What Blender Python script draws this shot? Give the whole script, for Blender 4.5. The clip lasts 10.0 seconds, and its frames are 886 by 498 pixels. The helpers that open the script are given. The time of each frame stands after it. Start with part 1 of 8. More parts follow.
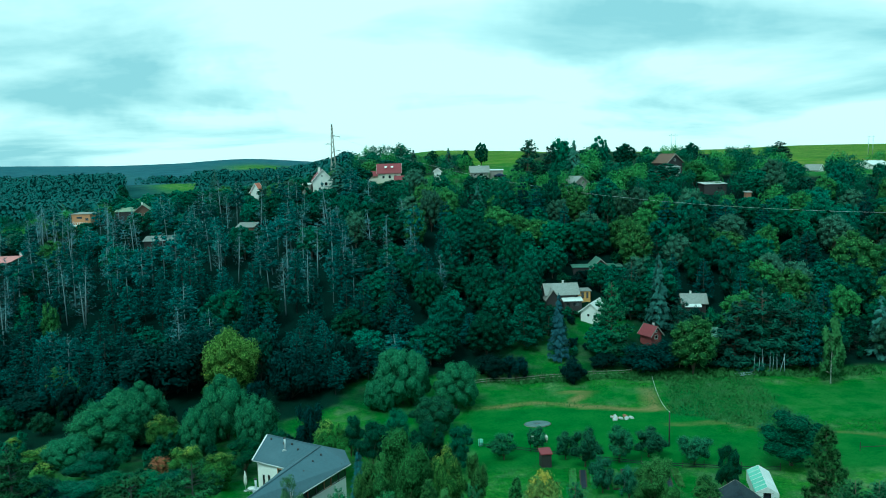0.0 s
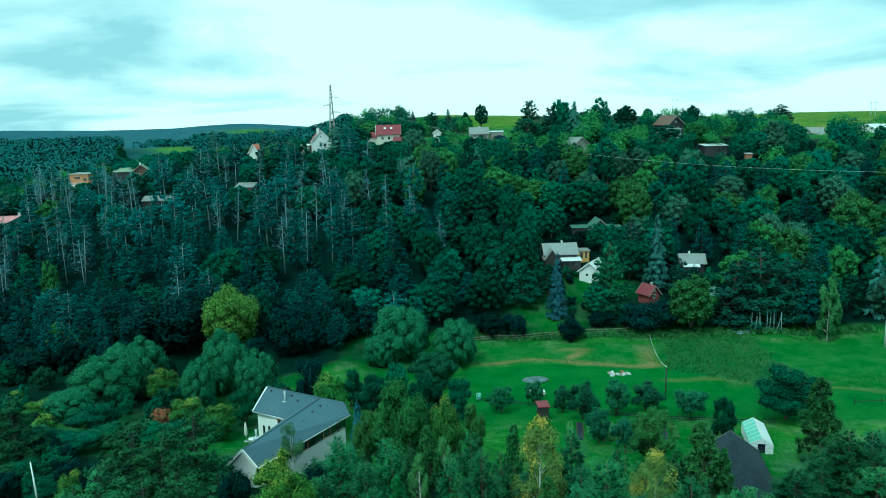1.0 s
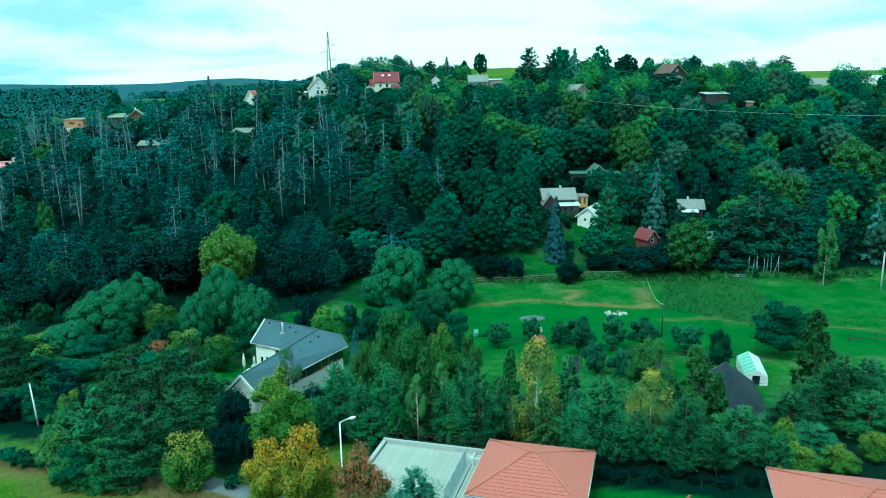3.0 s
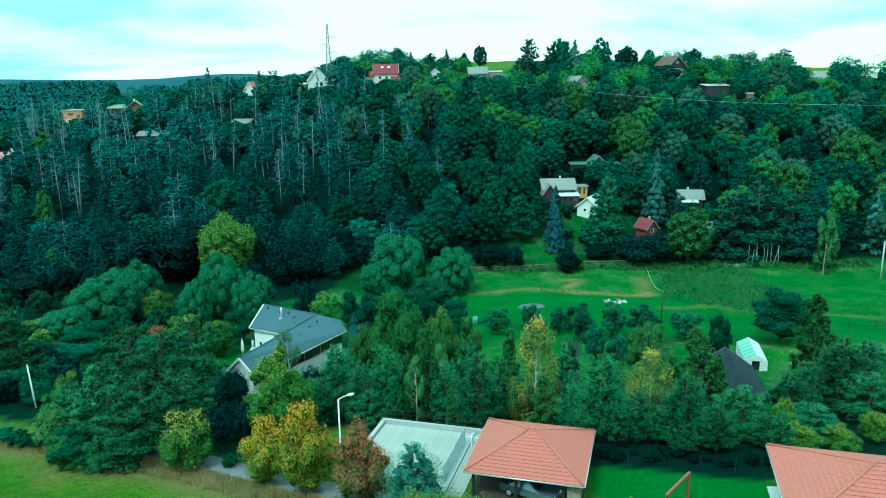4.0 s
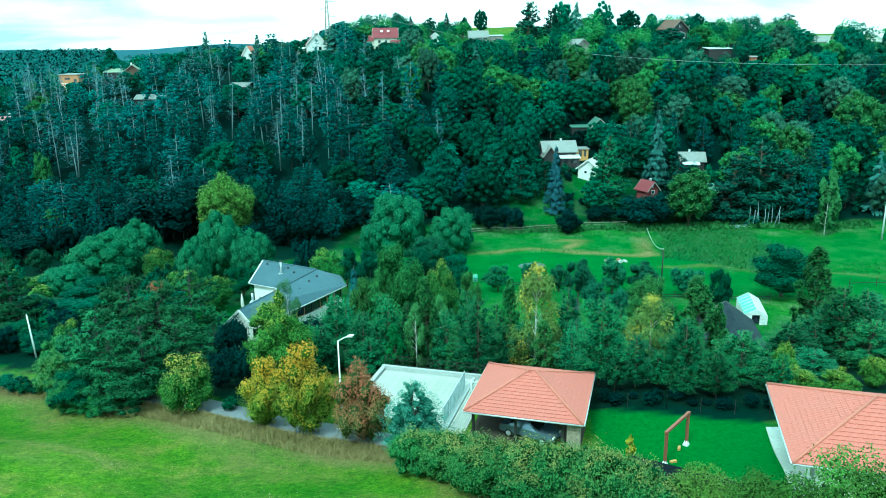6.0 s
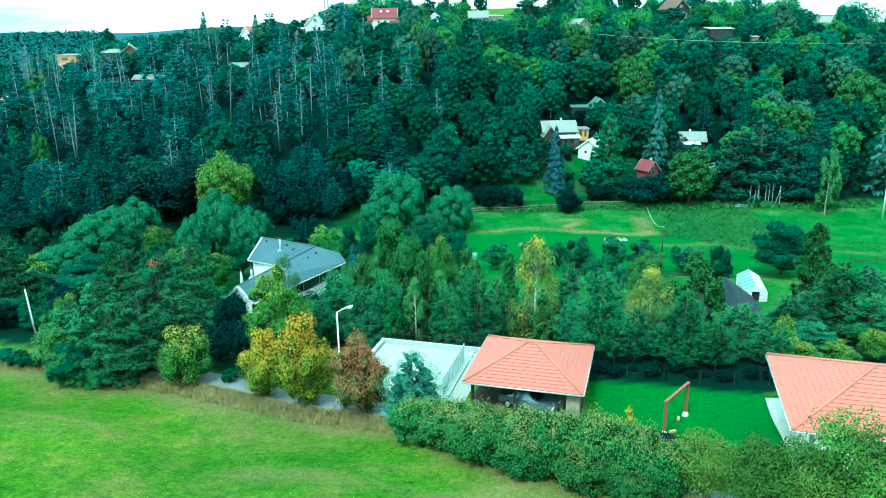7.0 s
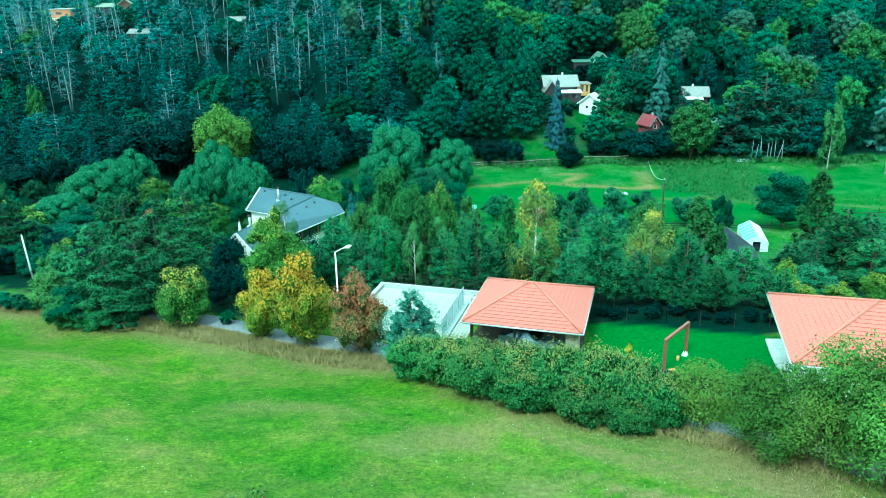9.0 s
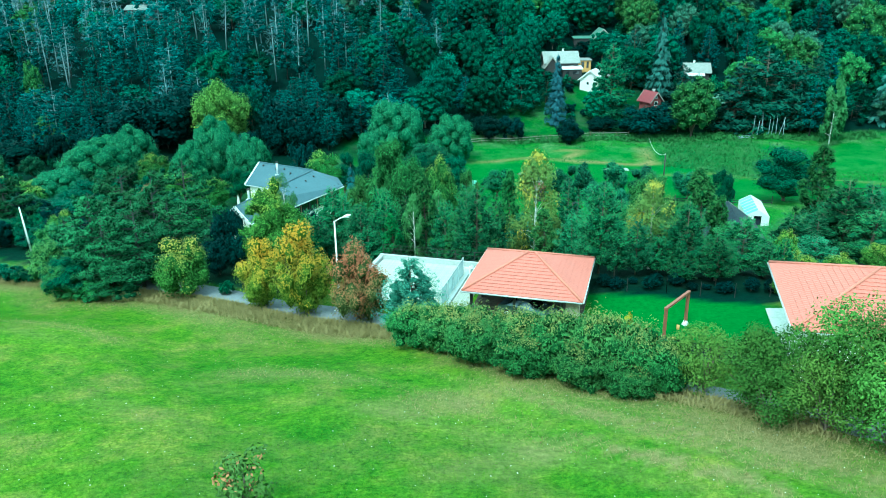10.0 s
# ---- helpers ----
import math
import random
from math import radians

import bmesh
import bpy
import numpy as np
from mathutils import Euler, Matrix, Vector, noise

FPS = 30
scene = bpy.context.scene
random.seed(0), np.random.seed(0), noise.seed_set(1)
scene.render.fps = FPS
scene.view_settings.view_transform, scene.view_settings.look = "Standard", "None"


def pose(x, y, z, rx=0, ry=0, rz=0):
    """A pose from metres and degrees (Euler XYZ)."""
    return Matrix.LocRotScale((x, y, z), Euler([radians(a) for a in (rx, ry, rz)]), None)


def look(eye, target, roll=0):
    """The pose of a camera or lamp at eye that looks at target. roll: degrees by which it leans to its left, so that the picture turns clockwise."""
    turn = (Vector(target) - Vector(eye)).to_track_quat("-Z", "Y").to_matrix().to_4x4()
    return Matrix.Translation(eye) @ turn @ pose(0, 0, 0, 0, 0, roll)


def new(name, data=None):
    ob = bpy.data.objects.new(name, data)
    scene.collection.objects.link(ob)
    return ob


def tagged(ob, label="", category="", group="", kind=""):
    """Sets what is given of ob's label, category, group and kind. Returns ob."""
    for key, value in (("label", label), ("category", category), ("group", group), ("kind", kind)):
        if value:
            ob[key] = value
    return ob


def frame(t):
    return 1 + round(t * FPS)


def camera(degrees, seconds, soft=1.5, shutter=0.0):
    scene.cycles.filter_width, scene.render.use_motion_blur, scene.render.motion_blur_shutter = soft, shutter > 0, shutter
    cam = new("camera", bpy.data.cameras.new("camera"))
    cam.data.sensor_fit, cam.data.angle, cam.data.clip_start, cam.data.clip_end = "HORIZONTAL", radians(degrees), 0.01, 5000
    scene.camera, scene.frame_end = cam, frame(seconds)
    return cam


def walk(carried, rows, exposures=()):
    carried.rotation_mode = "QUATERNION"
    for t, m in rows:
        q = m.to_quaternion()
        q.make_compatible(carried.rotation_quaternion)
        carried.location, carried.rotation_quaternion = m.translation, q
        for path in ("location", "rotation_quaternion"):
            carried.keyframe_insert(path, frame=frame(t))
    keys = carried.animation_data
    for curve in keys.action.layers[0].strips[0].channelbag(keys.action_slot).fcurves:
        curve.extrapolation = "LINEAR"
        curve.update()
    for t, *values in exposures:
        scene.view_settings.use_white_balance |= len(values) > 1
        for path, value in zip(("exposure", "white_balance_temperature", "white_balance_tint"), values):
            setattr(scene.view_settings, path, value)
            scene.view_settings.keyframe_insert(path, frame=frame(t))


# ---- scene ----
cam = camera(60.4, 10.0, soft=1.0)
EXPOSURES = [(0, -0.09, 4950, -36), (1, 0.01, 4930, -36), (2.5, 0.26, 4880, -36), (4.5, 0.44, 4830, -38), (5.7, 0.72, 4830, -38), (7.0, 1.14, 4830, -38), (10, 1.18, 4850, -36)]
PATH = [
    (0, (0.708, 0.791, 35.203), (0.679, 2.774, 34.945), -1.6),
    (0.5, (0.691, 0.645, 34.36), (0.662, 2.616, 34.023), -1.5),
    (1, (0.685, 0.596, 33.359), (0.656, 2.566, 33.015), -1.4),
    (1.5, (0.573, 0.391, 32.326), (0.545, 2.347, 31.914), -1.4),
    (2, (0.576, 0.422, 31.469), (0.548, 2.371, 31.02), -1.4),
    (2.5, (0.523, 0.364, 30.59), (0.497, 2.313, 30.141), -1.2),
    (4, (0.512, 0.27, 28.06), (0.489, 2.217, 27.602), -0.9),
    (4.5, (0.474, 0.195, 27.389), (0.451, 2.138, 26.916), -0.9),
    (5, (0.464, 0.129, 26.719), (0.441, 2.069, 26.23), -0.9),
    (5.5, (0.48, 0.104, 26.133), (0.456, 2.038, 25.625), -0.9),
    (7, (0.513, 0.072, 24.452), (0.489, 1.991, 23.886), -0.9),
    (7.5, (0.545, 0.067, 23.967), (0.52, 1.978, 23.379), -0.9),
    (8, (0.53, 0.086, 23.44), (0.505, 1.991, 22.83), -0.8),
    (8.5, (0.512, 0.098, 22.958), (0.488, 1.995, 22.325), -0.8),
    (9, (0.507, 0.083, 22.486), (0.483, 1.972, 21.83), -0.8),
    (9.5, (0.507, 0.057, 22.004), (0.483, 1.938, 21.325), -0.8),
    (10, (0.505, 0.034, 21.508), (0.481, 1.907, 20.806), -0.8),
]
walk(cam, [(t, look(eye, target, roll)) for t, eye, target, roll in PATH], EXPOSURES)

# ---------------- light ----------------
SUN_HIGH, SUN_TURN = radians(53), radians(209)
world = bpy.data.worlds.new("overcast")
scene.world = world
world.use_nodes = True
wn, wl = world.node_tree.nodes, world.node_tree.links
wn.clear()


def wnode(kind, **kw):
    n = wn.new(kind)
    for k, v in kw.items():
        n.inputs[k].default_value = v
    return n


sky = wn.new("ShaderNodeTexSky")
sky.sky_type, sky.sun_disc, sky.sun_elevation, sky.sun_rotation = "NISHITA", False, SUN_HIGH, SUN_TURN
wco = wn.new("ShaderNodeTexCoord")
wsep = wn.new("ShaderNodeSeparateXYZ")
wl.new(wco.outputs["Generated"], wsep.inputs[0])


def wmath(op, a, b):
    n = wn.new("ShaderNodeMath")
    n.operation = op
    for i, v in enumerate((a, b)):
        if isinstance(v, (int, float)):
            n.inputs[i].default_value = v
        else:
            wl.new(v, n.inputs[i])
    return n.outputs[0]


# a flat sheet of cloud: the direction is laid onto a plane overhead
lift = wmath("ADD", wmath("MAXIMUM", wsep.outputs["Z"], 0.0), 0.13)
wcomb = wn.new("ShaderNodeCombineXYZ")
wl.new(wmath("DIVIDE", wsep.outputs["X"], lift), wcomb.inputs[0])
wl.new(wmath("DIVIDE", wsep.outputs["Y"], lift), wcomb.inputs[1])
wcomb.inputs[2].default_value = 3.1
cloud = wnode("ShaderNodeTexNoise", Scale=0.5, Detail=6.0, Roughness=0.52, Distortion=0.3)
wl.new(wcomb.outputs[0], cloud.inputs["Vector"])
cramp = wn.new("ShaderNodeValToRGB")
cramp.color_ramp.elements[0].position, cramp.color_ramp.elements[0].color = 0.36, (0.52, 0.70, 0.77, 1)
cramp.color_ramp.elements[1].position, cramp.color_ramp.elements[1].color = 0.56, (1.16, 1.2, 1.2, 1)
wl.new(wmath("ADD", cloud.outputs["Fac"], wmath("MULTIPLY", wmath("MAXIMUM", wmath("SUBTRACT", 0.16, wsep.outputs["Z"]), 0.0), 0.45)), cramp.inputs[0])
# darker cloud undersides: bearing and rise of the middle, half widths, depth
ahead = wmath("MAXIMUM", wsep.outputs["Y"], 0.1)
warp = wnode("ShaderNodeTexNoise", Scale=9.0, Detail=4.0, Roughness=0.6)
wl.new(wco.outputs["Generated"], warp.inputs["Vector"])
sway = wmath("SUBTRACT", warp.outputs["Fac"], 0.5)
bearing = wmath("ADD", wmath("DIVIDE", wsep.outputs["X"], ahead), wmath("MULTIPLY", sway, 0.22))
rise = wmath("ADD", wmath("DIVIDE", wsep.outputs["Z"], ahead), wmath("MULTIPLY", sway, 0.11))
shade_sum = 0.0
for bx, bz, rx, rz, depth in ((-0.40, 0.09, 0.15, 0.034, 0.10), (0.22, 0.145, 0.19, 0.045, 0.12), (-0.57, 0.18, 0.08, 0.03, 0.05), (-0.24, 0.06, 0.14, 0.014, 0.06), (0.1, 0.055, 0.25, 0.012, 0.03)):
    u = wmath("DIVIDE", wmath("SUBTRACT", bearing, bx), rx)
    v = wmath("DIVIDE", wmath("SUBTRACT", rise, bz), rz)
    near = wmath("DIVIDE", depth, wmath("ADD", 1.0, wmath("POWER", wmath("ADD", wmath("MULTIPLY", u, u), wmath("MULTIPLY", v, v)), 2.0)))
    shade_sum = wmath("ADD", shade_sum, near)
wl.new(wmath("SUBTRACT", cramp.inputs[0].links[0].from_socket, shade_sum), cramp.inputs[0])
bg_sky = wnode("ShaderNodeBackground", Strength=0.10)
wl.new(sky.outputs[0], bg_sky.inputs[0])
bg_cloud = wnode("ShaderNodeBackground", Strength=1.0)
wl.new(cramp.outputs[0], bg_cloud.inputs[0])
wmix = wn.new("ShaderNodeMixShader")
wmix.inputs[0].default_value = 0.94
wl.new(bg_sky.outputs[0], wmix.inputs[1])
wl.new(bg_cloud.outputs[0], wmix.inputs[2])
wout = wn.new("ShaderNodeOutputWorld")
wl.new(wmix.outputs[0], wout.inputs[0])

sun = new("sun", bpy.data.lights.new("sun", "SUN"))
sun.data.energy, sun.data.angle, sun.data.color = 2.0, radians(14), (1.0, 0.96, 0.9)
sun.matrix_world = look((-65, -80, 175), (0, 35, 0))

# ---------------- materials ----------------


def material(name):
    mat = bpy.data.materials.new(name)
    mat.use_nodes = True
    mat.node_tree.nodes.clear()
    return mat, mat.node_tree.nodes, mat.node_tree.links


def node(nodes, links, kind, **sockets):
    n = nodes.new(kind)
    for k, v in sockets.items():
        s = n.inputs[k.replace("_", " ")]
        if hasattr(v, "links"):
            links.new(v, s)
        else:
            s.default_value = v
    return n


def ramp(nodes, links, fac, *stops):
    n = nodes.new("ShaderNodeValToRGB")
    els = n.color_ramp.elements
    while len(els) < len(stops):
        els.new(0.5)
    for e, (p, c) in zip(els, stops):
        e.position, e.color = p, (*c, 1)
    links.new(fac, n.inputs[0])
    return n.outputs[0]


def mix(nodes, links, fac, a, b, blend="MIX"):
    n = nodes.new("ShaderNodeMix")
    n.data_type, n.blend_type = "RGBA", blend
    for s, v in ((n.inputs[0], fac), (n.inputs[6], a), (n.inputs[7], b)):
        if hasattr(v, "links"):
            links.new(v, s)
        else:
            s.default_value = v if isinstance(v, (int, float)) else (*v, 1)
    return n.outputs[2]


INNER_SHADE = {}


def inner_shade(name, dark, light, tree_swing):
    """A darkened copy of the leaf colour for the crown's inside: its shade, seen between the outer leaves."""
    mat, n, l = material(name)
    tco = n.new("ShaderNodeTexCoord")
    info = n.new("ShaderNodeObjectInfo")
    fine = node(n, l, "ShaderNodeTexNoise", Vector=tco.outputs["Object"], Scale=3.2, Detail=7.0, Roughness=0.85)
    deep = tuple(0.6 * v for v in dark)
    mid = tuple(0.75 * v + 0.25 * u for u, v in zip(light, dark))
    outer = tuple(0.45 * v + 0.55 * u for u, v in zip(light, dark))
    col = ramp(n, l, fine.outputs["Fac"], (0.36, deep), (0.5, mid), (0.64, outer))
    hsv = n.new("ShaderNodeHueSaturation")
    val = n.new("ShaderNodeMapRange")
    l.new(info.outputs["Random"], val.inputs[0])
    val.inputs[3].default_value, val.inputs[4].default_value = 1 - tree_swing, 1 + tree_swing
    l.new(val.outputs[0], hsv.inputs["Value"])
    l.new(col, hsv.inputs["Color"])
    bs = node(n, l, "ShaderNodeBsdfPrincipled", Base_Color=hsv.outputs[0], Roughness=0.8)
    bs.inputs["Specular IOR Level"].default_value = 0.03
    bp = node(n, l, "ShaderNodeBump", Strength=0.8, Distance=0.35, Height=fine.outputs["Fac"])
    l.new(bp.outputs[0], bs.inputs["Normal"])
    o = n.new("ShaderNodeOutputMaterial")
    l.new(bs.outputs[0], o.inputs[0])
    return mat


def leafy(name, dark, light, other=None, share=0.0, through_light=0.10, tree_swing=0.36, tips=None, turn=(1.2, 1.46, 0.75)):
    """Foliage: every leaf differs a little, every tree a little more."""
    dark, light = ((0.83 * r, 0.88 * g, 0.93 * b) for r, g, b in (dark, light))
    mat, n, l = material(name)
    geo = n.new("ShaderNodeNewGeometry")
    info = n.new("ShaderNodeObjectInfo")
    tco0 = n.new("ShaderNodeTexCoord")
    clump = node(n, l, "ShaderNodeTexNoise", Vector=tco0.outputs["Object"], Scale=0.8, Detail=2.0)
    both = n.new("ShaderNodeMath")
    both.operation = "MULTIPLY_ADD"
    l.new(geo.outputs["Random Per Island"], both.inputs[0])
    both.inputs[1].default_value = 0.5
    spread = n.new("ShaderNodeMapRange")
    l.new(clump.outputs["Fac"], spread.inputs[0])
    spread.inputs[1].default_value, spread.inputs[2].default_value, spread.inputs[4].default_value = 0.3, 0.7, 0.5
    l.new(spread.outputs[0], both.inputs[2])
    low = tuple(0.4 * v + 0.6 * u for u, v in zip(light, dark))
    col = ramp(n, l, both.outputs[0], (0.0, low), (1.0, light))
    if other:
        pick = n.new("ShaderNodeMath")
        pick.operation = "GREATER_THAN"
        pick.inputs[1].default_value = 1 - share
        noise_tex = node(n, l, "ShaderNodeTexNoise", Scale=0.35, Detail=2.0)
        tco = n.new("ShaderNodeTexCoord")
        l.new(tco.outputs["Object"], noise_tex.inputs["Vector"])
        add = n.new("ShaderNodeMath")
        add.operation = "MULTIPLY_ADD"
        l.new(noise_tex.outputs["Fac"], add.inputs[0])
        add.inputs[1].default_value = 1.7
        sub = n.new("ShaderNodeMath")
        sub.operation = "MULTIPLY"
        l.new(geo.outputs["Random Per Island"], sub.inputs[0])
        sub.inputs[1].default_value = 0.22
        l.new(sub.outputs[0], add.inputs[2])
        sub2 = n.new("ShaderNodeMath")
        sub2.operation = "SUBTRACT"
        l.new(add.outputs[0], sub2.inputs[0])
        sub2.inputs[1].default_value = 0.46
        l.new(sub2.outputs[0], pick.inputs[0])
        col = mix(n, l, pick.outputs[0], col, other)
    if tips:
        # shoots at the crown's top that have turned
        place = n.new("ShaderNodeSeparateXYZ")
        l.new(tco0.outputs["Generated"], place.inputs[0])
        patchy = node(n, l, "ShaderNodeTexNoise", Vector=tco0.outputs["Object"], Scale=1.1, Detail=3.0)
        reach = n.new("ShaderNodeMath")
        reach.operation = "MULTIPLY_ADD"
        l.new(patchy.outputs["Fac"], reach.inputs[0])
        reach.inputs[1].default_value = 0.9
        l.new(place.outputs["Z"], reach.inputs[2])
        turned = n.new("ShaderNodeMapRange")
        l.new(reach.outputs[0], turned.inputs[0])
        turned.inputs[1].default_value, turned.inputs[2].default_value, turned.inputs[4].default_value = turn
        col = mix(n, l, turned.outputs[0], col, tips)
    hsv = n.new("ShaderNodeHueSaturation")
    val = n.new("ShaderNodeMapRange")
    l.new(info.outputs["Random"], val.inputs[0])
    val.inputs[3].default_value, val.inputs[4].default_value = 1 - tree_swing, 1 + tree_swing
    hue = n.new("ShaderNodeMapRange")
    mul = n.new("ShaderNodeMath")
    mul.operation = "FRACT"
    mul2 = n.new("ShaderNodeMath")
    mul2.operation = "MULTIPLY"
    l.new(info.outputs["Random"], mul2.inputs[0])
    mul2.inputs[1].default_value = 7.31
    l.new(mul2.outputs[0], mul.inputs[0])
    l.new(mul.outputs[0], hue.inputs[0])
    hue.inputs[3].default_value, hue.inputs[4].default_value = 0.5 - 0.065 * tree_swing, 0.5 + 0.055 * tree_swing
    l.new(val.outputs[0], hsv.inputs["Value"])
    l.new(hue.outputs[0], hsv.inputs["Hue"])
    l.new(col, hsv.inputs["Color"])
    b = node(n, l, "ShaderNodeBsdfPrincipled", Base_Color=hsv.outputs[0], Roughness=0.55)
    b.inputs["Specular IOR Level"].default_value = 0.05
    tr = node(n, l, "ShaderNodeBsdfTranslucent", Color=hsv.outputs[0])
    ms = n.new("ShaderNodeMixShader")
    ms.inputs[0].default_value = through_light
    l.new(b.outputs[0], ms.inputs[1])
    l.new(tr.outputs[0], ms.inputs[2])
    o = n.new("ShaderNodeOutputMaterial")
    l.new(ms.outputs[0], o.inputs[0])
    INNER_SHADE[mat.name] = inner_shade(name + "_inner_shade", dark, light, tree_swing)
    return mat


def solid(name, color, rough=0.7, metal=0.0, grain=8.0, swing=0.18, bump=0.0, stain=0.0, stain_color=(0.1, 0.1, 0.09), spec=0.5):
    """A painted, plastered, wooden or metal surface with grain and stains at two scales."""
    mat, n, l = material(name)
    tco = n.new("ShaderNodeTexCoord")
    info = n.new("ShaderNodeObjectInfo")
    fine = node(n, l, "ShaderNodeTexNoise", Vector=tco.outputs["Object"], Scale=grain, Detail=5.0, Roughness=0.6)
    wide = node(n, l, "ShaderNodeTexNoise", Vector=tco.outputs["Object"], Scale=grain * 0.09, Detail=4.0)
    lo = tuple(max(0, c * (1 - swing)) for c in color)
    hi = tuple(min(1, c * (1 + swing)) for c in color)
    col = ramp(n, l, fine.outputs["Fac"], (0.3, lo), (0.7, hi))
    if stain:
        f = n.new("ShaderNodeMapRange")
        l.new(wide.outputs["Fac"], f.inputs[0])
        f.inputs[1].default_value, f.inputs[2].default_value, f.inputs[4].default_value = 0.45, 0.7, stain
        col = mix(n, l, f.outputs[0], col, stain_color)
    hsv = n.new("ShaderNodeHueSaturation")
    v = n.new("ShaderNodeMapRange")
    l.new(info.outputs["Random"], v.inputs[0])
    v.inputs[3].default_value, v.inputs[4].default_value = 0.93, 1.07
    l.new(v.outputs[0], hsv.inputs["Value"])
    l.new(col, hsv.inputs["Color"])
    b = node(n, l, "ShaderNodeBsdfPrincipled", Base_Color=hsv.outputs[0], Roughness=rough, Metallic=metal)
    b.inputs["Specular IOR Level"].default_value = spec
    if bump:
        bp = node(n, l, "ShaderNodeBump", Strength=bump, Distance=0.03, Height=fine.outputs["Fac"])
        l.new(bp.outputs[0], b.inputs["Normal"])
    o = n.new("ShaderNodeOutputMaterial")
    l.new(b.outputs[0], o.inputs[0])
    return mat


LEAF_OAK = leafy("broad_leaves", (0.004, 0.027, 0.016), (0.050, 0.172, 0.080), tree_swing=0.42)
# hillside copy of the broad-leaf colour, bluer to stand for haze
LEAF_HILL = leafy("hillside_leaves", (0.006, 0.038, 0.025), (0.052, 0.19, 0.105), tree_swing=0.5)
LEAF_BRIGHT = leafy("bright_leaves", (0.016, 0.06, 0.022), (0.15, 0.33, 0.085), tree_swing=0.35)
LEAF_LIME = leafy("lime_leaves", (0.008, 0.038, 0.010), (0.13, 0.30, 0.06), (0.26, 0.36, 0.05), 0.15, tree_swing=0.2, tips=(0.30, 0.37, 0.06))
LEAF_WILLOW = leafy("willow_leaves", (0.012, 0.058, 0.026), (0.125, 0.32, 0.14), tree_swing=0.2)
LEAF_SALLOW = leafy("sallow_leaves", (0.007, 0.034, 0.020), (0.072, 0.195, 0.088))
LEAF_YELLOW = leafy("autumn_yellow_leaves", (0.05, 0.12, 0.012), (0.27, 0.34, 0.04), (0.52, 0.39, 0.04), 0.3, tree_swing=0.06, tips=(0.66, 0.36, 0.035), turn=(0.85, 1.35, 0.85))
LEAF_RUST = leafy("autumn_rust_leaves", (0.05, 0.08, 0.02), (0.20, 0.22, 0.07), (0.28, 0.15, 0.06), 0.4, tree_swing=0.05, tips=(0.36, 0.125, 0.07), turn=(0.75, 1.15, 0.85))
LEAF_BIRCH = leafy("birch_leaves", (0.02, 0.07, 0.02), (0.15, 0.33, 0.10), tree_swing=0.2)
LEAF_HEDGE = leafy("hedge_leaves", (0.010, 0.052, 0.014), (0.13, 0.275, 0.070), (0.27, 0.28, 0.07), 0.16, tree_swing=0.22, tips=(0.40, 0.30, 0.09))
NEEDLE_PINE = leafy("pine_needles", (0.005, 0.030, 0.014), (0.105, 0.285, 0.108), tree_swing=0.42)
# hill needles: haze over the wood put in as extra blue
NEEDLE_DARK = leafy("dark_pine_needles", (0.0015, 0.016, 0.016), (0.046, 0.185, 0.155), through_light=0.1)
NEEDLE_BIG = leafy("bushy_pine_needles", (0.004, 0.025, 0.010), (0.105, 0.265, 0.098), through_light=0.1, tree_swing=0.35)
NEEDLE_BLUE = leafy("blue_spruce_needles", (0.008, 0.036, 0.044), (0.052, 0.13, 0.14), through_light=0.05)
NEEDLE_SPRUCE = leafy("spruce_needles", (0.012, 0.045, 0.036), (0.085, 0.19, 0.15), through_light=0.05)
NEEDLE_GREY = leafy("dying_pine_needles", (0.03, 0.085, 0.09), (0.12, 0.24, 0.255), through_light=0.1)
# distance haze is mixed into this leaf colour
NEEDLE_FAR = leafy("hazy_ridge_trees", (0.022, 0.085, 0.08), (0.042, 0.13, 0.112), through_light=0.05, tree_swing=0.0)
LEAF_PALE = leafy("grey_green_leaves", (0.02, 0.06, 0.042), (0.13, 0.25, 0.145), tree_swing=0.3)
LEAF_POPLAR = leafy("poplar_leaves", (0.01, 0.05, 0.018), (0.095, 0.235, 0.06))
# dark leaves blackened further, with deep shade put into their colour
LEAF_SHADE_DARK = leafy("shade_dark_leaves", (0.0014, 0.010, 0.009), (0.011, 0.046, 0.039))
LEAF_GRASS = leafy("grass_blades", (0.10, 0.195, 0.012), (0.18, 0.30, 0.022), through_light=0.45, tree_swing=0.0)
LEAF_STRAW = leafy("dry_grass_blades", (0.18, 0.165, 0.055), (0.44, 0.34, 0.145), through_light=0.2, tree_swing=0.0)
LEAF_REED = leafy("tall_weeds", (0.03, 0.10, 0.025), (0.10, 0.22, 0.06), through_light=0.2, tree_swing=0.0)
BARK = solid("bark", (0.12, 0.09, 0.07), 0.9, grain=6, swing=0.4, bump=0.5)
BARK_DARK = solid("dark_bark", (0.035, 0.04, 0.035), 0.9, grain=6, swing=0.4, bump=0.5)
BARK_PALE = solid("pale_dead_bark", (0.25, 0.33, 0.355), 0.9, grain=6, swing=0.3, bump=0.4)
BARK_BIRCH = solid("birch_bark", (0.62, 0.60, 0.56), 0.8, grain=3.5, swing=0.5, bump=0.2, stain=0.5, stain_color=(0.05, 0.05, 0.05))


# ---------------- helpers for building ----------------


def mesh_from(name, verts, faces, mat, smooth=False):
    me = bpy.data.meshes.new(name)
    me.from_pydata(verts, [], faces)
    if smooth:
        me.polygons.foreach_set("use_smooth", [True] * len(me.polygons))
    me.materials.append(mat)
    me.update()
    return me


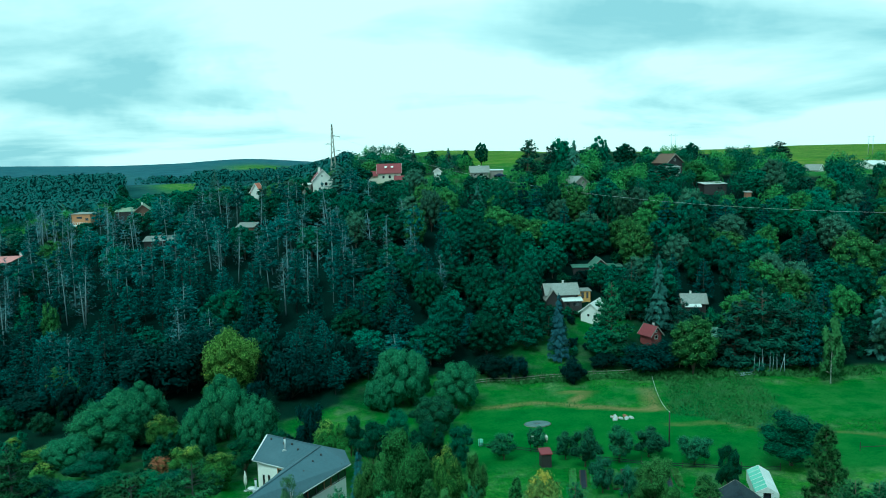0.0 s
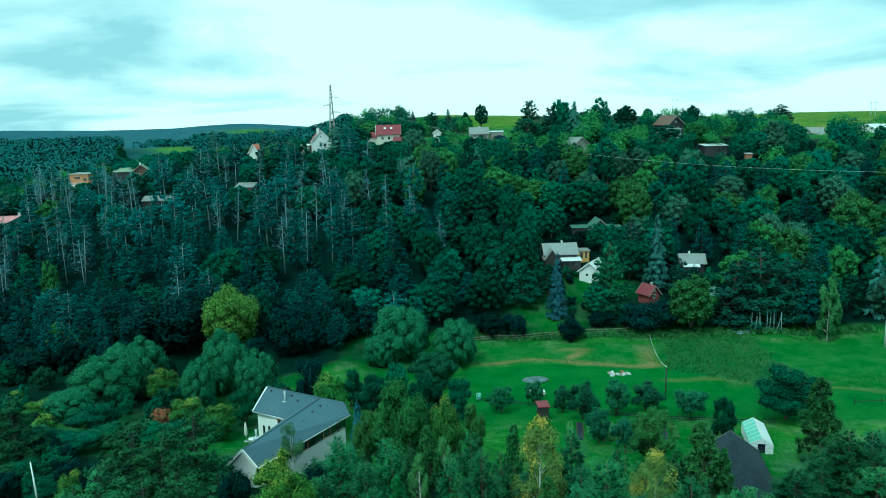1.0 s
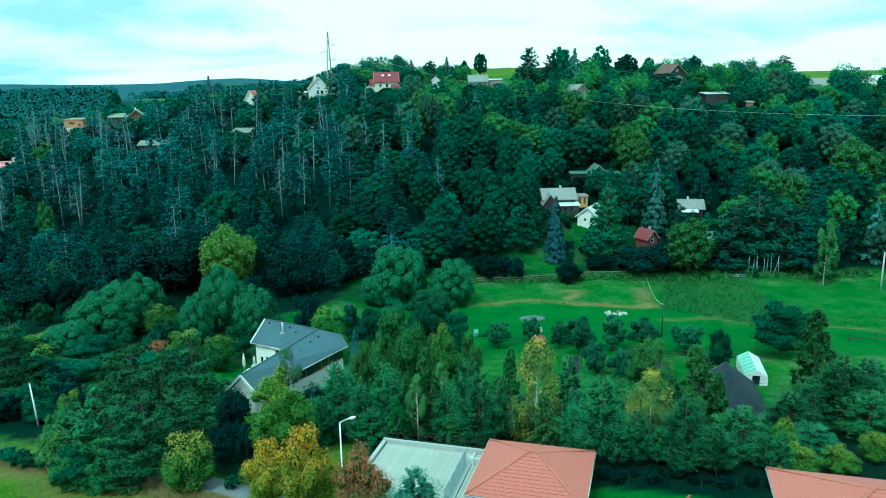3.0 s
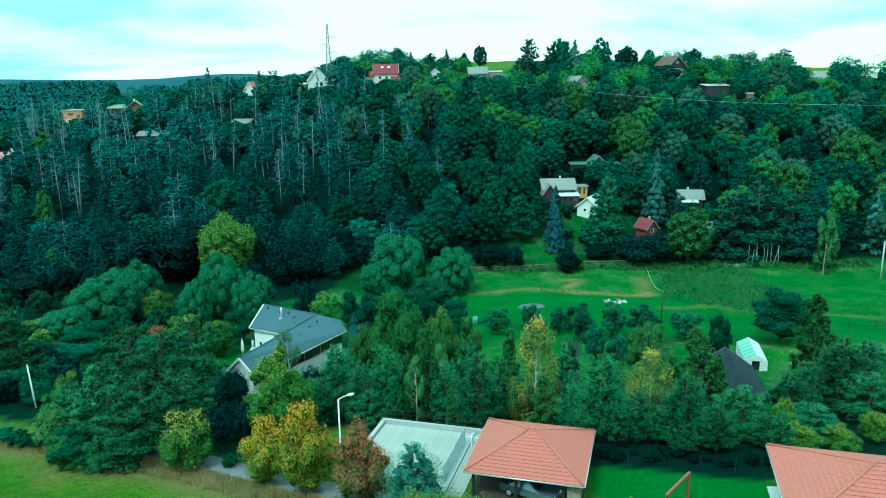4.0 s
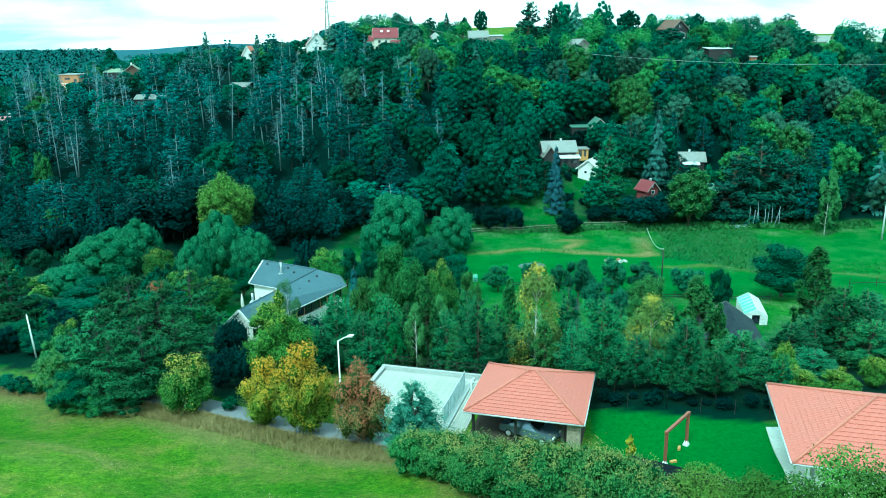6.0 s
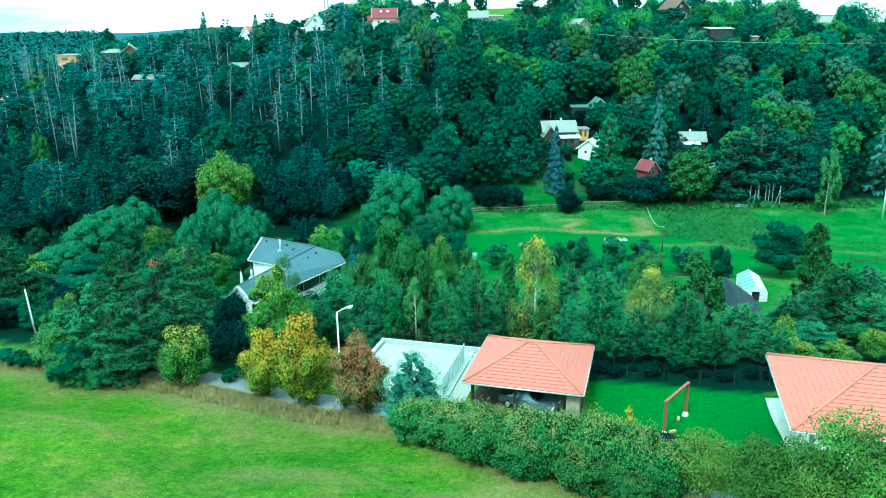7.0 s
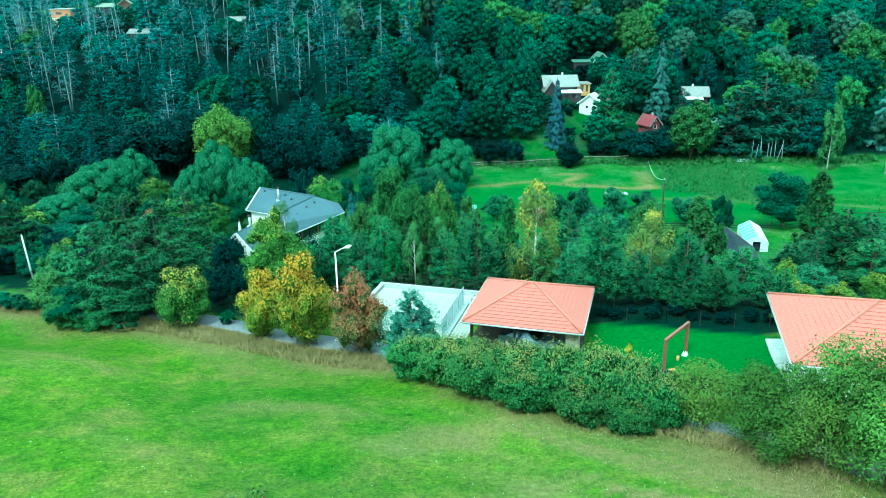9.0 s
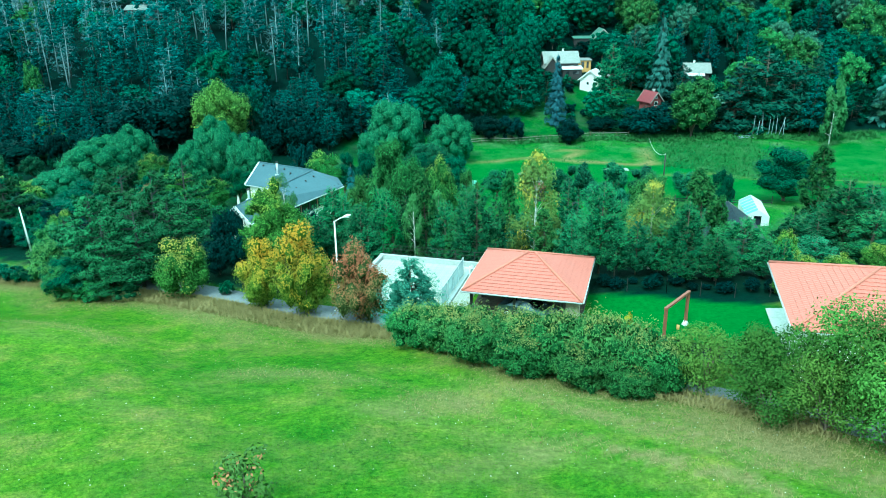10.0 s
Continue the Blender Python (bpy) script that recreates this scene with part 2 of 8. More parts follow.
def bm_mesh(name, bm, mat):
    me = bpy.data.meshes.new(name)
    bmesh.ops.recalc_face_normals(bm, faces=bm.faces)
    bm.to_mesh(me)
    bm.free()
    me.materials.append(mat)
    return me


def part(name, bm, mat, parent=None, label="", m=None):
    """Links a bmesh (or a mesh) as one object under a thing or under a part."""
    me = bm if isinstance(bm, bpy.types.Mesh) else bm_mesh(name, bm, mat)
    ob = new(name, me)
    if parent is not None:
        ob.parent = parent
    if m is not None:
        ob.matrix_basis = m
    return tagged(ob, label)


def thing(name, m, label, category, group="", kind=""):
    ob = new(name)
    ob.empty_display_size = 0.2
    ob.matrix_basis = m
    return tagged(ob, label, category, group, kind)


def box(bm, x0, x1, y0, y1, z0, z1):
    vs = [bm.verts.new((x, y, z)) for x in (x0, x1) for y in (y0, y1) for z in (z0, z1)]
    for f in ((0, 1, 3, 2), (4, 6, 7, 5), (0, 4, 5, 1), (2, 3, 7, 6), (0, 2, 6, 4), (1, 5, 7, 3)):
        bm.faces.new([vs[i] for i in f])
    return vs


def boxes(*rows):
    bm = bmesh.new()
    for r in rows:
        box(bm, *r)
    return bm


def beam(bm, a, b, w, h):
    """A squared bar from a to b."""
    a, b = Vector(a), Vector(b)
    d = (b - a).normalized()
    side = d.cross(Vector((0, 0, 1)))
    side = Vector((1, 0, 0)) if side.length < 0.01 else side.normalized()
    up = side.cross(d)
    vs = [bm.verts.new(p + side * sx * w / 2 + up * sz * h / 2) for p in (a, b) for sx, sz in ((-1, -1), (1, -1), (1, 1), (-1, 1))]
    for f in ((0, 1, 2, 3), (7, 6, 5, 4), (0, 4, 5, 1), (1, 5, 6, 2), (2, 6, 7, 3), (3, 7, 4, 0)):
        bm.faces.new([vs[i] for i in f])


def slab(bm, corners, thick):
    """A sheet with thickness through the corners, which run round; it is as thick downwards as given."""
    top = [bm.verts.new(c) for c in corners]
    low = [bm.verts.new((c[0], c[1], c[2] - thick)) for c in corners]
    bm.faces.new(top)
    bm.faces.new(low[::-1])
    n = len(top)
    for i in range(n):
        bm.faces.new((top[i], low[i], low[(i + 1) % n], top[(i + 1) % n]))


def tube(verts, faces, points, radii, sides=6):
    """Adds a tapered tube along points to the lists."""
    base = len(verts)
    pts = [Vector(p) for p in points]
    for i, (p, r) in enumerate(zip(pts, radii)):
        d = (pts[min(i + 1, len(pts) - 1)] - pts[max(i - 1, 0)]).normalized()
        u = d.cross(Vector((0.3, 0.1, 1)) if abs(d.z) < 0.9 else Vector((1, 0, 0))).normalized()
        v = d.cross(u)
        for k in range(sides):
            a = 2 * math.pi * k / sides
            verts.append(p + (u * math.cos(a) + v * math.sin(a)) * r)
    for i in range(len(pts) - 1):
        for k in range(sides):
            a, b = base + i * sides + k, base + i * sides + (k + 1) % sides
            faces.append((a, b, b + sides, a + sides))
    faces.append(tuple(range(base, base + sides))[::-1])
    faces.append(tuple(range(base + (len(pts) - 1) * sides, base + len(pts) * sides)))


def rod(name, points, radii, mat, sides=8):
    verts, faces = [], []
    tube(verts, faces, points, radii, sides)
    return mesh_from(name, verts, faces, mat, True)


# ---------------- trees ----------------


def unit(rng, n):
    v = rng.normal(size=(n, 3))
    return v / np.linalg.norm(v, axis=1)[:, None]


def leaves(name, rng, pos, normal, size, mat, stretch=1.5, along=None, curl=0.0, core=None, shade=None):
    """One small pointed leaf or tuft at each place; shade gives the way that the clump faces there, which rounds the light over it."""
    n = len(pos)
    normal = normal / (np.linalg.norm(normal, axis=1)[:, None] + 1e-9)
    if along is None:
        along = unit(rng, n)
    along = along - normal * (along * normal).sum(1)[:, None]
    along /= np.linalg.norm(along, axis=1)[:, None] + 1e-9
    side = np.cross(normal, along)
    if shade is not None:
        shade = shade / (np.linalg.norm(shade, axis=1)[:, None] + 1e-9)
        side = side * np.where((shade * normal).sum(1) < 0, 1.0, -1.0)[:, None]
    size = np.asarray(size)[:, None] * np.ones((n, 1))
    L, W = size * stretch * 0.5, size * 0.5
    v = np.stack([pos - along * L, pos + side * W * 0.8 - along * L * 0.1 - normal * W * curl, pos + along * L, pos - side * W * 0.8 - along * L * 0.1 - normal * W * curl], 1).reshape(-1, 3)
    tri = np.zeros((0, 3), np.int32)
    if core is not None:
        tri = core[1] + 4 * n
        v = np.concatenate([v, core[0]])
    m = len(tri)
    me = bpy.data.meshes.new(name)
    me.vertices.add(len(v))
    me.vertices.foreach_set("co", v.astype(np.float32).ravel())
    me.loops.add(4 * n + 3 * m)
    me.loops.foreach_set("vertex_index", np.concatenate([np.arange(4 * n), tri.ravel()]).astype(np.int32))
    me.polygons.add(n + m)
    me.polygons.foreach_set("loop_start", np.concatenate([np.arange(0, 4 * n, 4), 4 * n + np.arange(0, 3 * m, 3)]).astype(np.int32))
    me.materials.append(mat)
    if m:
        me.materials.append(INNER_SHADE[mat.name])
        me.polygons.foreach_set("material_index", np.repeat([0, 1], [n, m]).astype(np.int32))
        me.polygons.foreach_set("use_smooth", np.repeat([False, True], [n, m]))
    me.update(calc_edges=True)
    if shade is not None:
        me.polygons.foreach_set("use_smooth", np.ones(n + m, bool))
        nv = np.repeat(shade, 4, 0)
        if m:
            nv = np.concatenate([nv, core[2]])
        me.normals_split_custom_set_from_vertices(nv.tolist())
    return me


def ball(steps):
    bm = bmesh.new()
    bmesh.ops.create_icosphere(bm, subdivisions=steps, radius=1.0)
    bm.verts.ensure_lookup_table()
    out = np.array([q.co for q in bm.verts]), np.array([[q.index for q in f.verts] for f in bm.faces], np.int32)
    bm.free()
    return out


BALLS = {1: ball(1), 2: ball(2)}


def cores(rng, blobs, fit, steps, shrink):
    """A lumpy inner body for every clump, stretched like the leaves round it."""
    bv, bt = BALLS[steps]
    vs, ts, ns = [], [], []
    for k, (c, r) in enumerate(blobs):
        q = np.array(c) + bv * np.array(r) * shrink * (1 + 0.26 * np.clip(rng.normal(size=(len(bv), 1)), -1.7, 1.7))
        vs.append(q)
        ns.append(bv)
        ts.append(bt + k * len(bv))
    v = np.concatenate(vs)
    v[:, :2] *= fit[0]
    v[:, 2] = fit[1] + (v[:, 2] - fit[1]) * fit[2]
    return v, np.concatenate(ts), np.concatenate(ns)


def clumped(rng, blobs, count, outward=0.55, fill=0.3, ragged=0.12):
    """Leaf places and normals on and in a set of round clumps (centre, radii)."""
    c = np.array([b[0] for b in blobs], float)
    r = np.array([b[1] for b in blobs], float)
    w = (r.prod(1)) ** (2 / 3)
    k = rng.choice(len(blobs), count, p=w / w.sum())
    d = unit(rng, count)
    d[:, 2] = np.where(rng.random(count) < 0.35, np.abs(d[:, 2]), d[:, 2])
    rad = 1 - fill * rng.random(count) ** 1.5 + ragged * rng.normal(size=count)
    pos = c[k] + d * r[k] * rad[:, None]
    nor = d * outward + unit(rng, count) * (1 - outward) + np.array([0, 0, 0.25])
    FACE[0] = d
    return pos, nor


FACE = [None]


def rounded(rng, pos, h, grain=0.35, whole=0.45, lift=0.25):
    """The way each leaf's clump faces: out of the clump, and a little out of the whole crown and upwards."""
    out = pos - np.array([0, 0, 0.42 * h])
    out = out / (np.linalg.norm(out, axis=1)[:, None] + 1e-9)
    return FACE[0] + whole * out + grain * unit(rng, len(pos)) + np.array([0, 0, lift])


FIT = [1.0, 0.0, 1.0]


def filled(pos, h, w, tip=99.6):
    """Stretches a crown to the tree's full height and width."""
    r = np.percentile(np.hypot(pos[:, 0], pos[:, 1]), 97.5)
    FIT[0] = 0.5 * w / r
    pos[:, :2] *= FIT[0]
    z0, z1 = np.percentile(pos[:, 2], 0.5), np.percentile(pos[:, 2], tip)
    FIT[1], FIT[2] = z0, (h - z0) / (z1 - z0)
    pos[:, 2] = z0 + (pos[:, 2] - z0) * FIT[2]
    return pos


def round_tree(seed, h, w, count, size, leaf, bark=BARK, base=0.18, top=0.5, lumps=26, name="tree", dome=False, outward=0.55, core=1, shrink=0.68, lump=1.0, grain=0.35, whole=0.45, shoots=0.0):
    """A broad-leaved tree: trunk with limbs, and a crown of uneven clumps. Returns the two meshes."""
    rng = np.random.default_rng(seed)
    blobs, limbs = [], []
    z0, zc = h * base, h * (base + (1 - base) * top)
    for i in range(lumps):
        d = unit(rng, 1)[0]
        up = (h - zc) if d[2] > 0 else (zc - z0)
        k = 0.45 + 0.33 * rng.random()
        c = np.array([d[0] * w * 0.5 * k * 1.25, d[1] * w * 0.5 * k * 1.25, zc + d[2] * up * k * 1.1])
        s = w * (0.13 + 0.09 * rng.random())
        if dome:
            zz = 1 - 1.85 * (i + 0.5) / lumps
            q = math.sqrt(max(0, 1 - zz * zz))
            k = 0.55 + 0.27 * rng.random()
            up = (h - zc) if zz > 0 else (zc - z0)
            c = np.array([math.cos(i * 2.4) * q * w * 0.5 * k, math.sin(i * 2.4) * q * w * 0.5 * k, zc + zz * up * k])
            s = w * (0.095 + 0.065 * rng.random())
        s *= lump
        blobs.append((c, (s, s, s * (0.75 + 0.3 * rng.random()))))
    blobs.append(((0, 0, zc), (w * 0.27, w * 0.27, (h - z0) * 0.33)))
    pos, nor = clumped(rng, blobs, count, outward, ragged=0.09 if dome else 0.12)
    pos = filled(pos, h, w, 95.0 if dome else 98.0)
    way = FACE[0] * 0.6 + np.array([0, 0, 1.0]) + 0.6 * unit(rng, count) if shoots else None
    if shoots:
        pos[:, 2] += shoots * h * rng.random(count) ** 6
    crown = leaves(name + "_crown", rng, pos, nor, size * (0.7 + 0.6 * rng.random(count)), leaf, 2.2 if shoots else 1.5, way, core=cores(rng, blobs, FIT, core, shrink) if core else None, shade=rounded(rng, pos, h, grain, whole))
    verts, faces = [], []
    lean = rng.normal(size=2) * 0.03 * h
    r0 = 0.012 * h + 0.06
    tube(verts, faces, [(0, 0, -0.4), (lean[0] * 0.2, lean[1] * 0.2, z0), (lean[0], lean[1], zc + 0.2 * (h - zc))], [r0 * 1.25, r0 * 0.9, r0 * 0.25], 7)
    bv, bf = [], []
    for c, s in blobs[:9]:
        tube(bv, bf, [(lean[0] * 0.2, lean[1] * 0.2, z0 * 0.9), ((c[0]) * 0.45, c[1] * 0.45, z0 + (c[2] - z0) * 0.55), tuple(c)], [r0 * 0.5, r0 * 0.3, r0 * 0.08], 5)
    return mesh_from(name + "_trunk", verts, faces, bark, True), mesh_from(name + "_branches", bv, bf, bark, True), crown


def pine_tree(seed, h, w, whorls, tufts, size, leaf, bark=BARK, base=0.3, bare=0.0, name="pine", twig=1.0):
    """A pine: a mast with whorls of rising boughs that end in flat pads of needles."""
    rng = np.random.default_rng(seed)
    verts, faces, P, N, A = [], [], [], [], []
    lean = rng.normal(size=2) * 0.02 * h
    r0 = (0.010 * h + 0.05) * (0.62 if twig < 1 else 1)
    at = lambda z: np.array([lean[0] * (z / h) ** 2, lean[1] * (z / h) ** 2, z])
    tube(verts, faces, [(0, 0, -0.4), at(h * 0.35), at(h * 0.7), at(h * 0.98)], [r0 * 1.2, r0 * 0.85, r0 * 0.45, r0 * 0.1], 7)
    bv, bf = [], []
    for i in range(whorls):
        f = (i + rng.random() * 0.7) / whorls
        z = h * (base + (0.97 - base) * f)
        reach = 0.5 * w * (1 - f ** 1.7) ** 0.7 * (0.55 + 0.45 * min(1, f * 4 + 0.3)) + 0.06 * w
        for _ in range(rng.integers(3, 6)):
            a = rng.random() * 2 * math.pi
            L = reach * (0.65 + 0.5 * rng.random())
            d = np.array([math.cos(a), math.sin(a), 0.12 + 0.5 * f * rng.random() + (0.5 * rng.normal() if twig < 1 else 0)])
            o = at(z)
            tip = o + d * L
            tube(bv, bf, [o, o + d * L * 0.5 - (0, 0, 0.04 * L), tip], [r0 * 0.22 * twig, r0 * 0.14 * twig, r0 * 0.05 * twig], 3)
            if rng.random() < bare:
                continue
            n = tufts
            s = 0.35 + 0.65 * rng.random(n) ** 0.6
            p = o + d * L * s[:, None] + rng.normal(size=(n, 3)) * np.array([0.17, 0.17, 0.12]) * (0.4 + L * 0.55)
            P.append(p)
            N.append(np.array([0, 0, 0.6]) + 0.6 * unit(rng, n) + 0.5 * d)
            A.append(np.tile(d + (0, 0, 0.35), (n, 1)) + 0.6 * unit(rng, n))
    P, N, A = (np.concatenate(v) for v in (P, N, A))
    crown = leaves(name + "_crown", rng, P, N, size * (0.6 + 0.8 * rng.random(len(P))), leaf, 1.9, A, shade=N + 0.3 * unit(rng, len(P)))
    return mesh_from(name + "_trunk", verts, faces, bark, True), mesh_from(name + "_branches", bv, bf, bark, True), crown


def soft_pine(seed, h, w, pads, count, size, leaf, bark=BARK, base=0.35, name="pine", flat=0.6, thin=2.0, cone=False, pad=0.12):
    """A pine seen from further off: a bare mast below, soft rounded pads of needles above."""
    rng = np.random.default_rng(seed)
    verts, faces, bv, bf, blobs = [], [], [], [], []
    lean = rng.normal(size=2) * 0.025 * h
    r0 = 0.007 * h + 0.028
    tube(verts, faces, [(0, 0, -0.4), (lean[0] * 0.15, lean[1] * 0.15, h * 0.35), (lean[0] * 0.5, lean[1] * 0.5, h * 0.7), (lean[0], lean[1], h * 0.97)], [r0 * 1.2, r0 * 0.85, r0 * 0.5, r0 * 0.1], 6)
    for i in range(pads):
        f = ((i + rng.random()) / pads) ** 0.85
        z = h * (base + (0.95 - base) * f)
        wide = (1 - f ** 2.2) ** 0.6 * (0.55 + 0.45 * min(1, 0.35 + 2.2 * f))
        if cone:
            wide = (1 - f) ** 0.6 + 0.06
        a = i * 2.4 + rng.normal() * 0.6
        rr = 0.5 * w * wide * (0.35 + 0.5 * rng.random() if pad > 0.1 else 0.25 + 0.72 * rng.random() ** 0.6)
        c = np.array([lean[0] * f + math.cos(a) * rr, lean[1] * f + math.sin(a) * rr, z])
        s = w * (pad + 0.83 * pad * rng.random()) * (0.6 + 0.4 * wide)
        blobs.append((c, (s, s, s * flat)))
        o = (lean[0] * f * 0.9, lean[1] * f * 0.9, z - 0.25 * rr)
        tube(bv, bf, [o, tuple((np.array(o) + c) / 2 + (0, 0, 0.05 * rr)), tuple(c)], [r0 * 0.24, r0 * 0.15, r0 * 0.05], 3)
    pos, nor = clumped(rng, blobs, count, 0.5, 0.55 if pad > 0.1 else 0.4)
    pos = filled(pos, h, w, 99.0 if cone else 99.6)
    nor = nor + np.array([0, 0, 0.35])
    A = nor + np.array([0, 0, 0.8]) + 1.0 * unit(rng, count)
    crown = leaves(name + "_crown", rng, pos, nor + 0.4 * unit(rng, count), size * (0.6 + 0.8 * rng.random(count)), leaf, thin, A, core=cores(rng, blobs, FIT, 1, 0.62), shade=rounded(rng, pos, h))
    return mesh_from(name + "_trunk", verts, faces, bark, True), mesh_from(name + "_branches", bv, bf, bark, True), crown


def plume_pine(seed, h, w, whorls, per, needles, size, leaf, bark=BARK, base=0.05, name="young_pine", rise=0.65, thin=3.6, ragged=0.2, bare=0.0, full=0.8, body=0.8):
    """A pine of separate whorls: each bough ends in a brush of needles that points out and up along it."""
    rng = np.random.default_rng(seed)
    verts, faces, bv, bf, P, N, A, S, blobs = [], [], [], [], [], [], [], [], []
    lean = rng.normal(size=2) * 0.02 * h
    r0 = 0.008 * h + 0.03
    at = lambda z: np.array([lean[0] * (z / h) ** 2, lean[1] * (z / h) ** 2, z])
    tube(verts, faces, [(0, 0, -0.4), at(h * 0.35), at(h * 0.7), at(h * 0.98)], [r0 * 1.2, r0 * 0.85, r0 * 0.45, r0 * 0.08], 6)
    for i in range(whorls):
        f = i / whorls
        z = h * (base + (0.96 - base) * f) + rng.normal() * 0.008 * h
        wide = min(1.0, 0.62 + 1.6 * f) * (1 - f ** 1.5) ** full
        k = max(3, round(per * (1.1 - 0.5 * f)))
        turn = rng.random() * 6.28
        for j in range(k):
            a = turn + 6.28 * j / k + 0.35 * rng.normal()
            L = (0.5 * w * wide + 0.035 * w) * (1 - ragged + 2 * ragged * rng.random())
            up = rise * (0.45 + 0.85 * f) + 0.14 * rng.normal()
            d = np.array([math.cos(a), math.sin(a), up])
            o = at(min(max(0.02 * h, z - 0.55 * up * L), 0.95 * h))
            mid = o + d * L * 0.55 - (0, 0, 0.07 * L)
            tip = o + d * L
            tube(bv, bf, [o, mid, tip], [r0 * 0.22, r0 * 0.14, r0 * 0.04], 3)
            if rng.random() < bare:
                continue
            n = max(6, int(needles * (0.35 + 0.9 * L / (0.5 * w))))
            s = 1.04 - 0.72 * rng.random(n) ** 1.25
            rad = (0.135 * L + 0.015 * h) * (0.55 + 0.75 * np.sin(np.clip(s, 0, 1) * 2.6))
            c = o + d * (L * s)[:, None] + np.array([0, 0, 1.0]) * (-0.25 * L * s * (1 - s))[:, None]
            q = unit(rng, n)
            q = q - d * ((q @ d) / (d @ d))[:, None]
            q /= np.linalg.norm(q, axis=1)[:, None] + 1e-9
            p = c + q * (rad * np.sqrt(rng.random(n)))[:, None]
            p[:, 2] = np.maximum(p[:, 2], 0.02 * h)
            P.append(p)
            N.append(0.7 * q + np.array([0, 0, 0.55]) + 0.3 * unit(rng, n))
            S.append(0.7 * q + 0.3 * d + np.array([0, 0, 0.7]) + 0.25 * unit(rng, n))
            A.append(0.8 * d + 0.55 * q + np.array([0, 0, 0.35]) + 0.35 * unit(rng, n))
            if body:
                blobs.append((o + d * L * 0.55 - (0, 0, 0.06 * L), (0.30 * L, 0.30 * L, 0.16 * L + 0.012 * h)))
    P, N, A, S = (np.concatenate(v) for v in (P, N, A, S))
    crown = leaves(name + "_crown", rng, P, N, size * (0.6 + 0.8 * rng.random(len(P))), leaf, thin, A, core=cores(rng, blobs, (1, 0, 1), 1, body) if body else None, shade=S)
    return mesh_from(name + "_trunk", verts, faces, bark, True), mesh_from(name + "_branches", bv, bf, bark, True), crown


def layered_pine(seed, h, w, tiers, boughs, tufts, size, leaf, bark=BARK, base=0.06, name="big_pine"):
    """An old bushy pine: tiers of long boughs, each a ragged flat pad that turns up at the tip."""
    rng = np.random.default_rng(seed)
    verts, faces, bv, bf, P, N, A, blobs = [], [], [], [], [], [], [], []
    r0 = 0.012 * h + 0.06
    lean = rng.normal(size=2) * 0.03 * h
    tube(verts, faces, [(0, 0, -0.4), (lean[0] * 0.4, lean[1] * 0.4, h * 0.5), (lean[0], lean[1], h * 0.97)], [r0 * 1.2, r0 * 0.7, 0.03], 7)
    for i in range(tiers):
        f = (i + 0.4 * rng.random()) / tiers
        z = h * (base + (0.93 - base) * f)
        reach = 0.5 * w * (1 - f ** 1.6) ** 0.75 + 0.05 * w
        for k in range(max(4, int(boughs * (1.1 - 0.6 * f)))):
            a = rng.random() * 2 * math.pi
            L = reach * (0.6 + 0.5 * rng.random())
            d = np.array([math.cos(a), math.sin(a), 0])
            side = np.array([-d[1], d[0], 0])
            o = np.array([lean[0] * f, lean[1] * f, z + rng.normal() * 0.012 * h])
            droop = -0.10 + 0.45 * f + 0.12 * rng.normal()
            tube(bv, bf, [o, o + d * L * 0.5 + (0, 0, droop * L * 0.4), o + d * L * 0.92 + (0, 0, droop * L)], [r0 * 0.3, r0 * 0.18, 0.012], 3)
            n = max(6, int(tufts * (0.35 + L / (0.5 * w))))
            m = max(2, int(3 + 4 * L / (0.5 * w)))
            cs, cl = 0.3 + 0.75 * rng.random(m) ** 0.7, rng.normal(size=m) * 0.22
            for g, u in zip(cs, cl):
                blobs.append((o + d * L * g + side * u * (1.1 - 0.5 * g) * L + (0, 0, droop * L * g + 0.10 * L * g * g + 0.012 * h), (0.13 * L, 0.13 * L, 0.018 * h + 0.03 * L)))
            q = rng.integers(0, m, n)
            s = cs[q] + rng.normal(size=n) * 0.07
            p = o + d * (L * s)[:, None] + side * ((cl[q] * (1.1 - 0.5 * s) + rng.normal(size=n) * 0.07) * L)[:, None]
            p[:, 2] += droop * L * s + 0.10 * L * s ** 2 + np.abs(rng.normal(size=n)) * 0.035 * h * (0.5 + 0.5 * L / (0.5 * w))
            P.append(p)
            N.append(np.array([0, 0, 0.8]) + 0.5 * unit(rng, n) + 0.35 * d)
            A.append(np.tile(0.5 * d + (0, 0, 0.8), (n, 1)) + 0.7 * unit(rng, n))
    P, N, A = (np.concatenate(v) for v in (P, N, A))
    FACE[0] = N
    crown = leaves(name + "_crown", rng, P, N, size * (0.6 + 0.8 * rng.random(len(P))), leaf, 2.6, A, core=cores(rng, blobs, (1, 0, 1), 1, 0.7), shade=rounded(rng, P, h, 0.25, 0.45, 0.1))
    return mesh_from(name + "_trunk", verts, faces, bark, True), mesh_from(name + "_branches", bv, bf, bark, True), crown


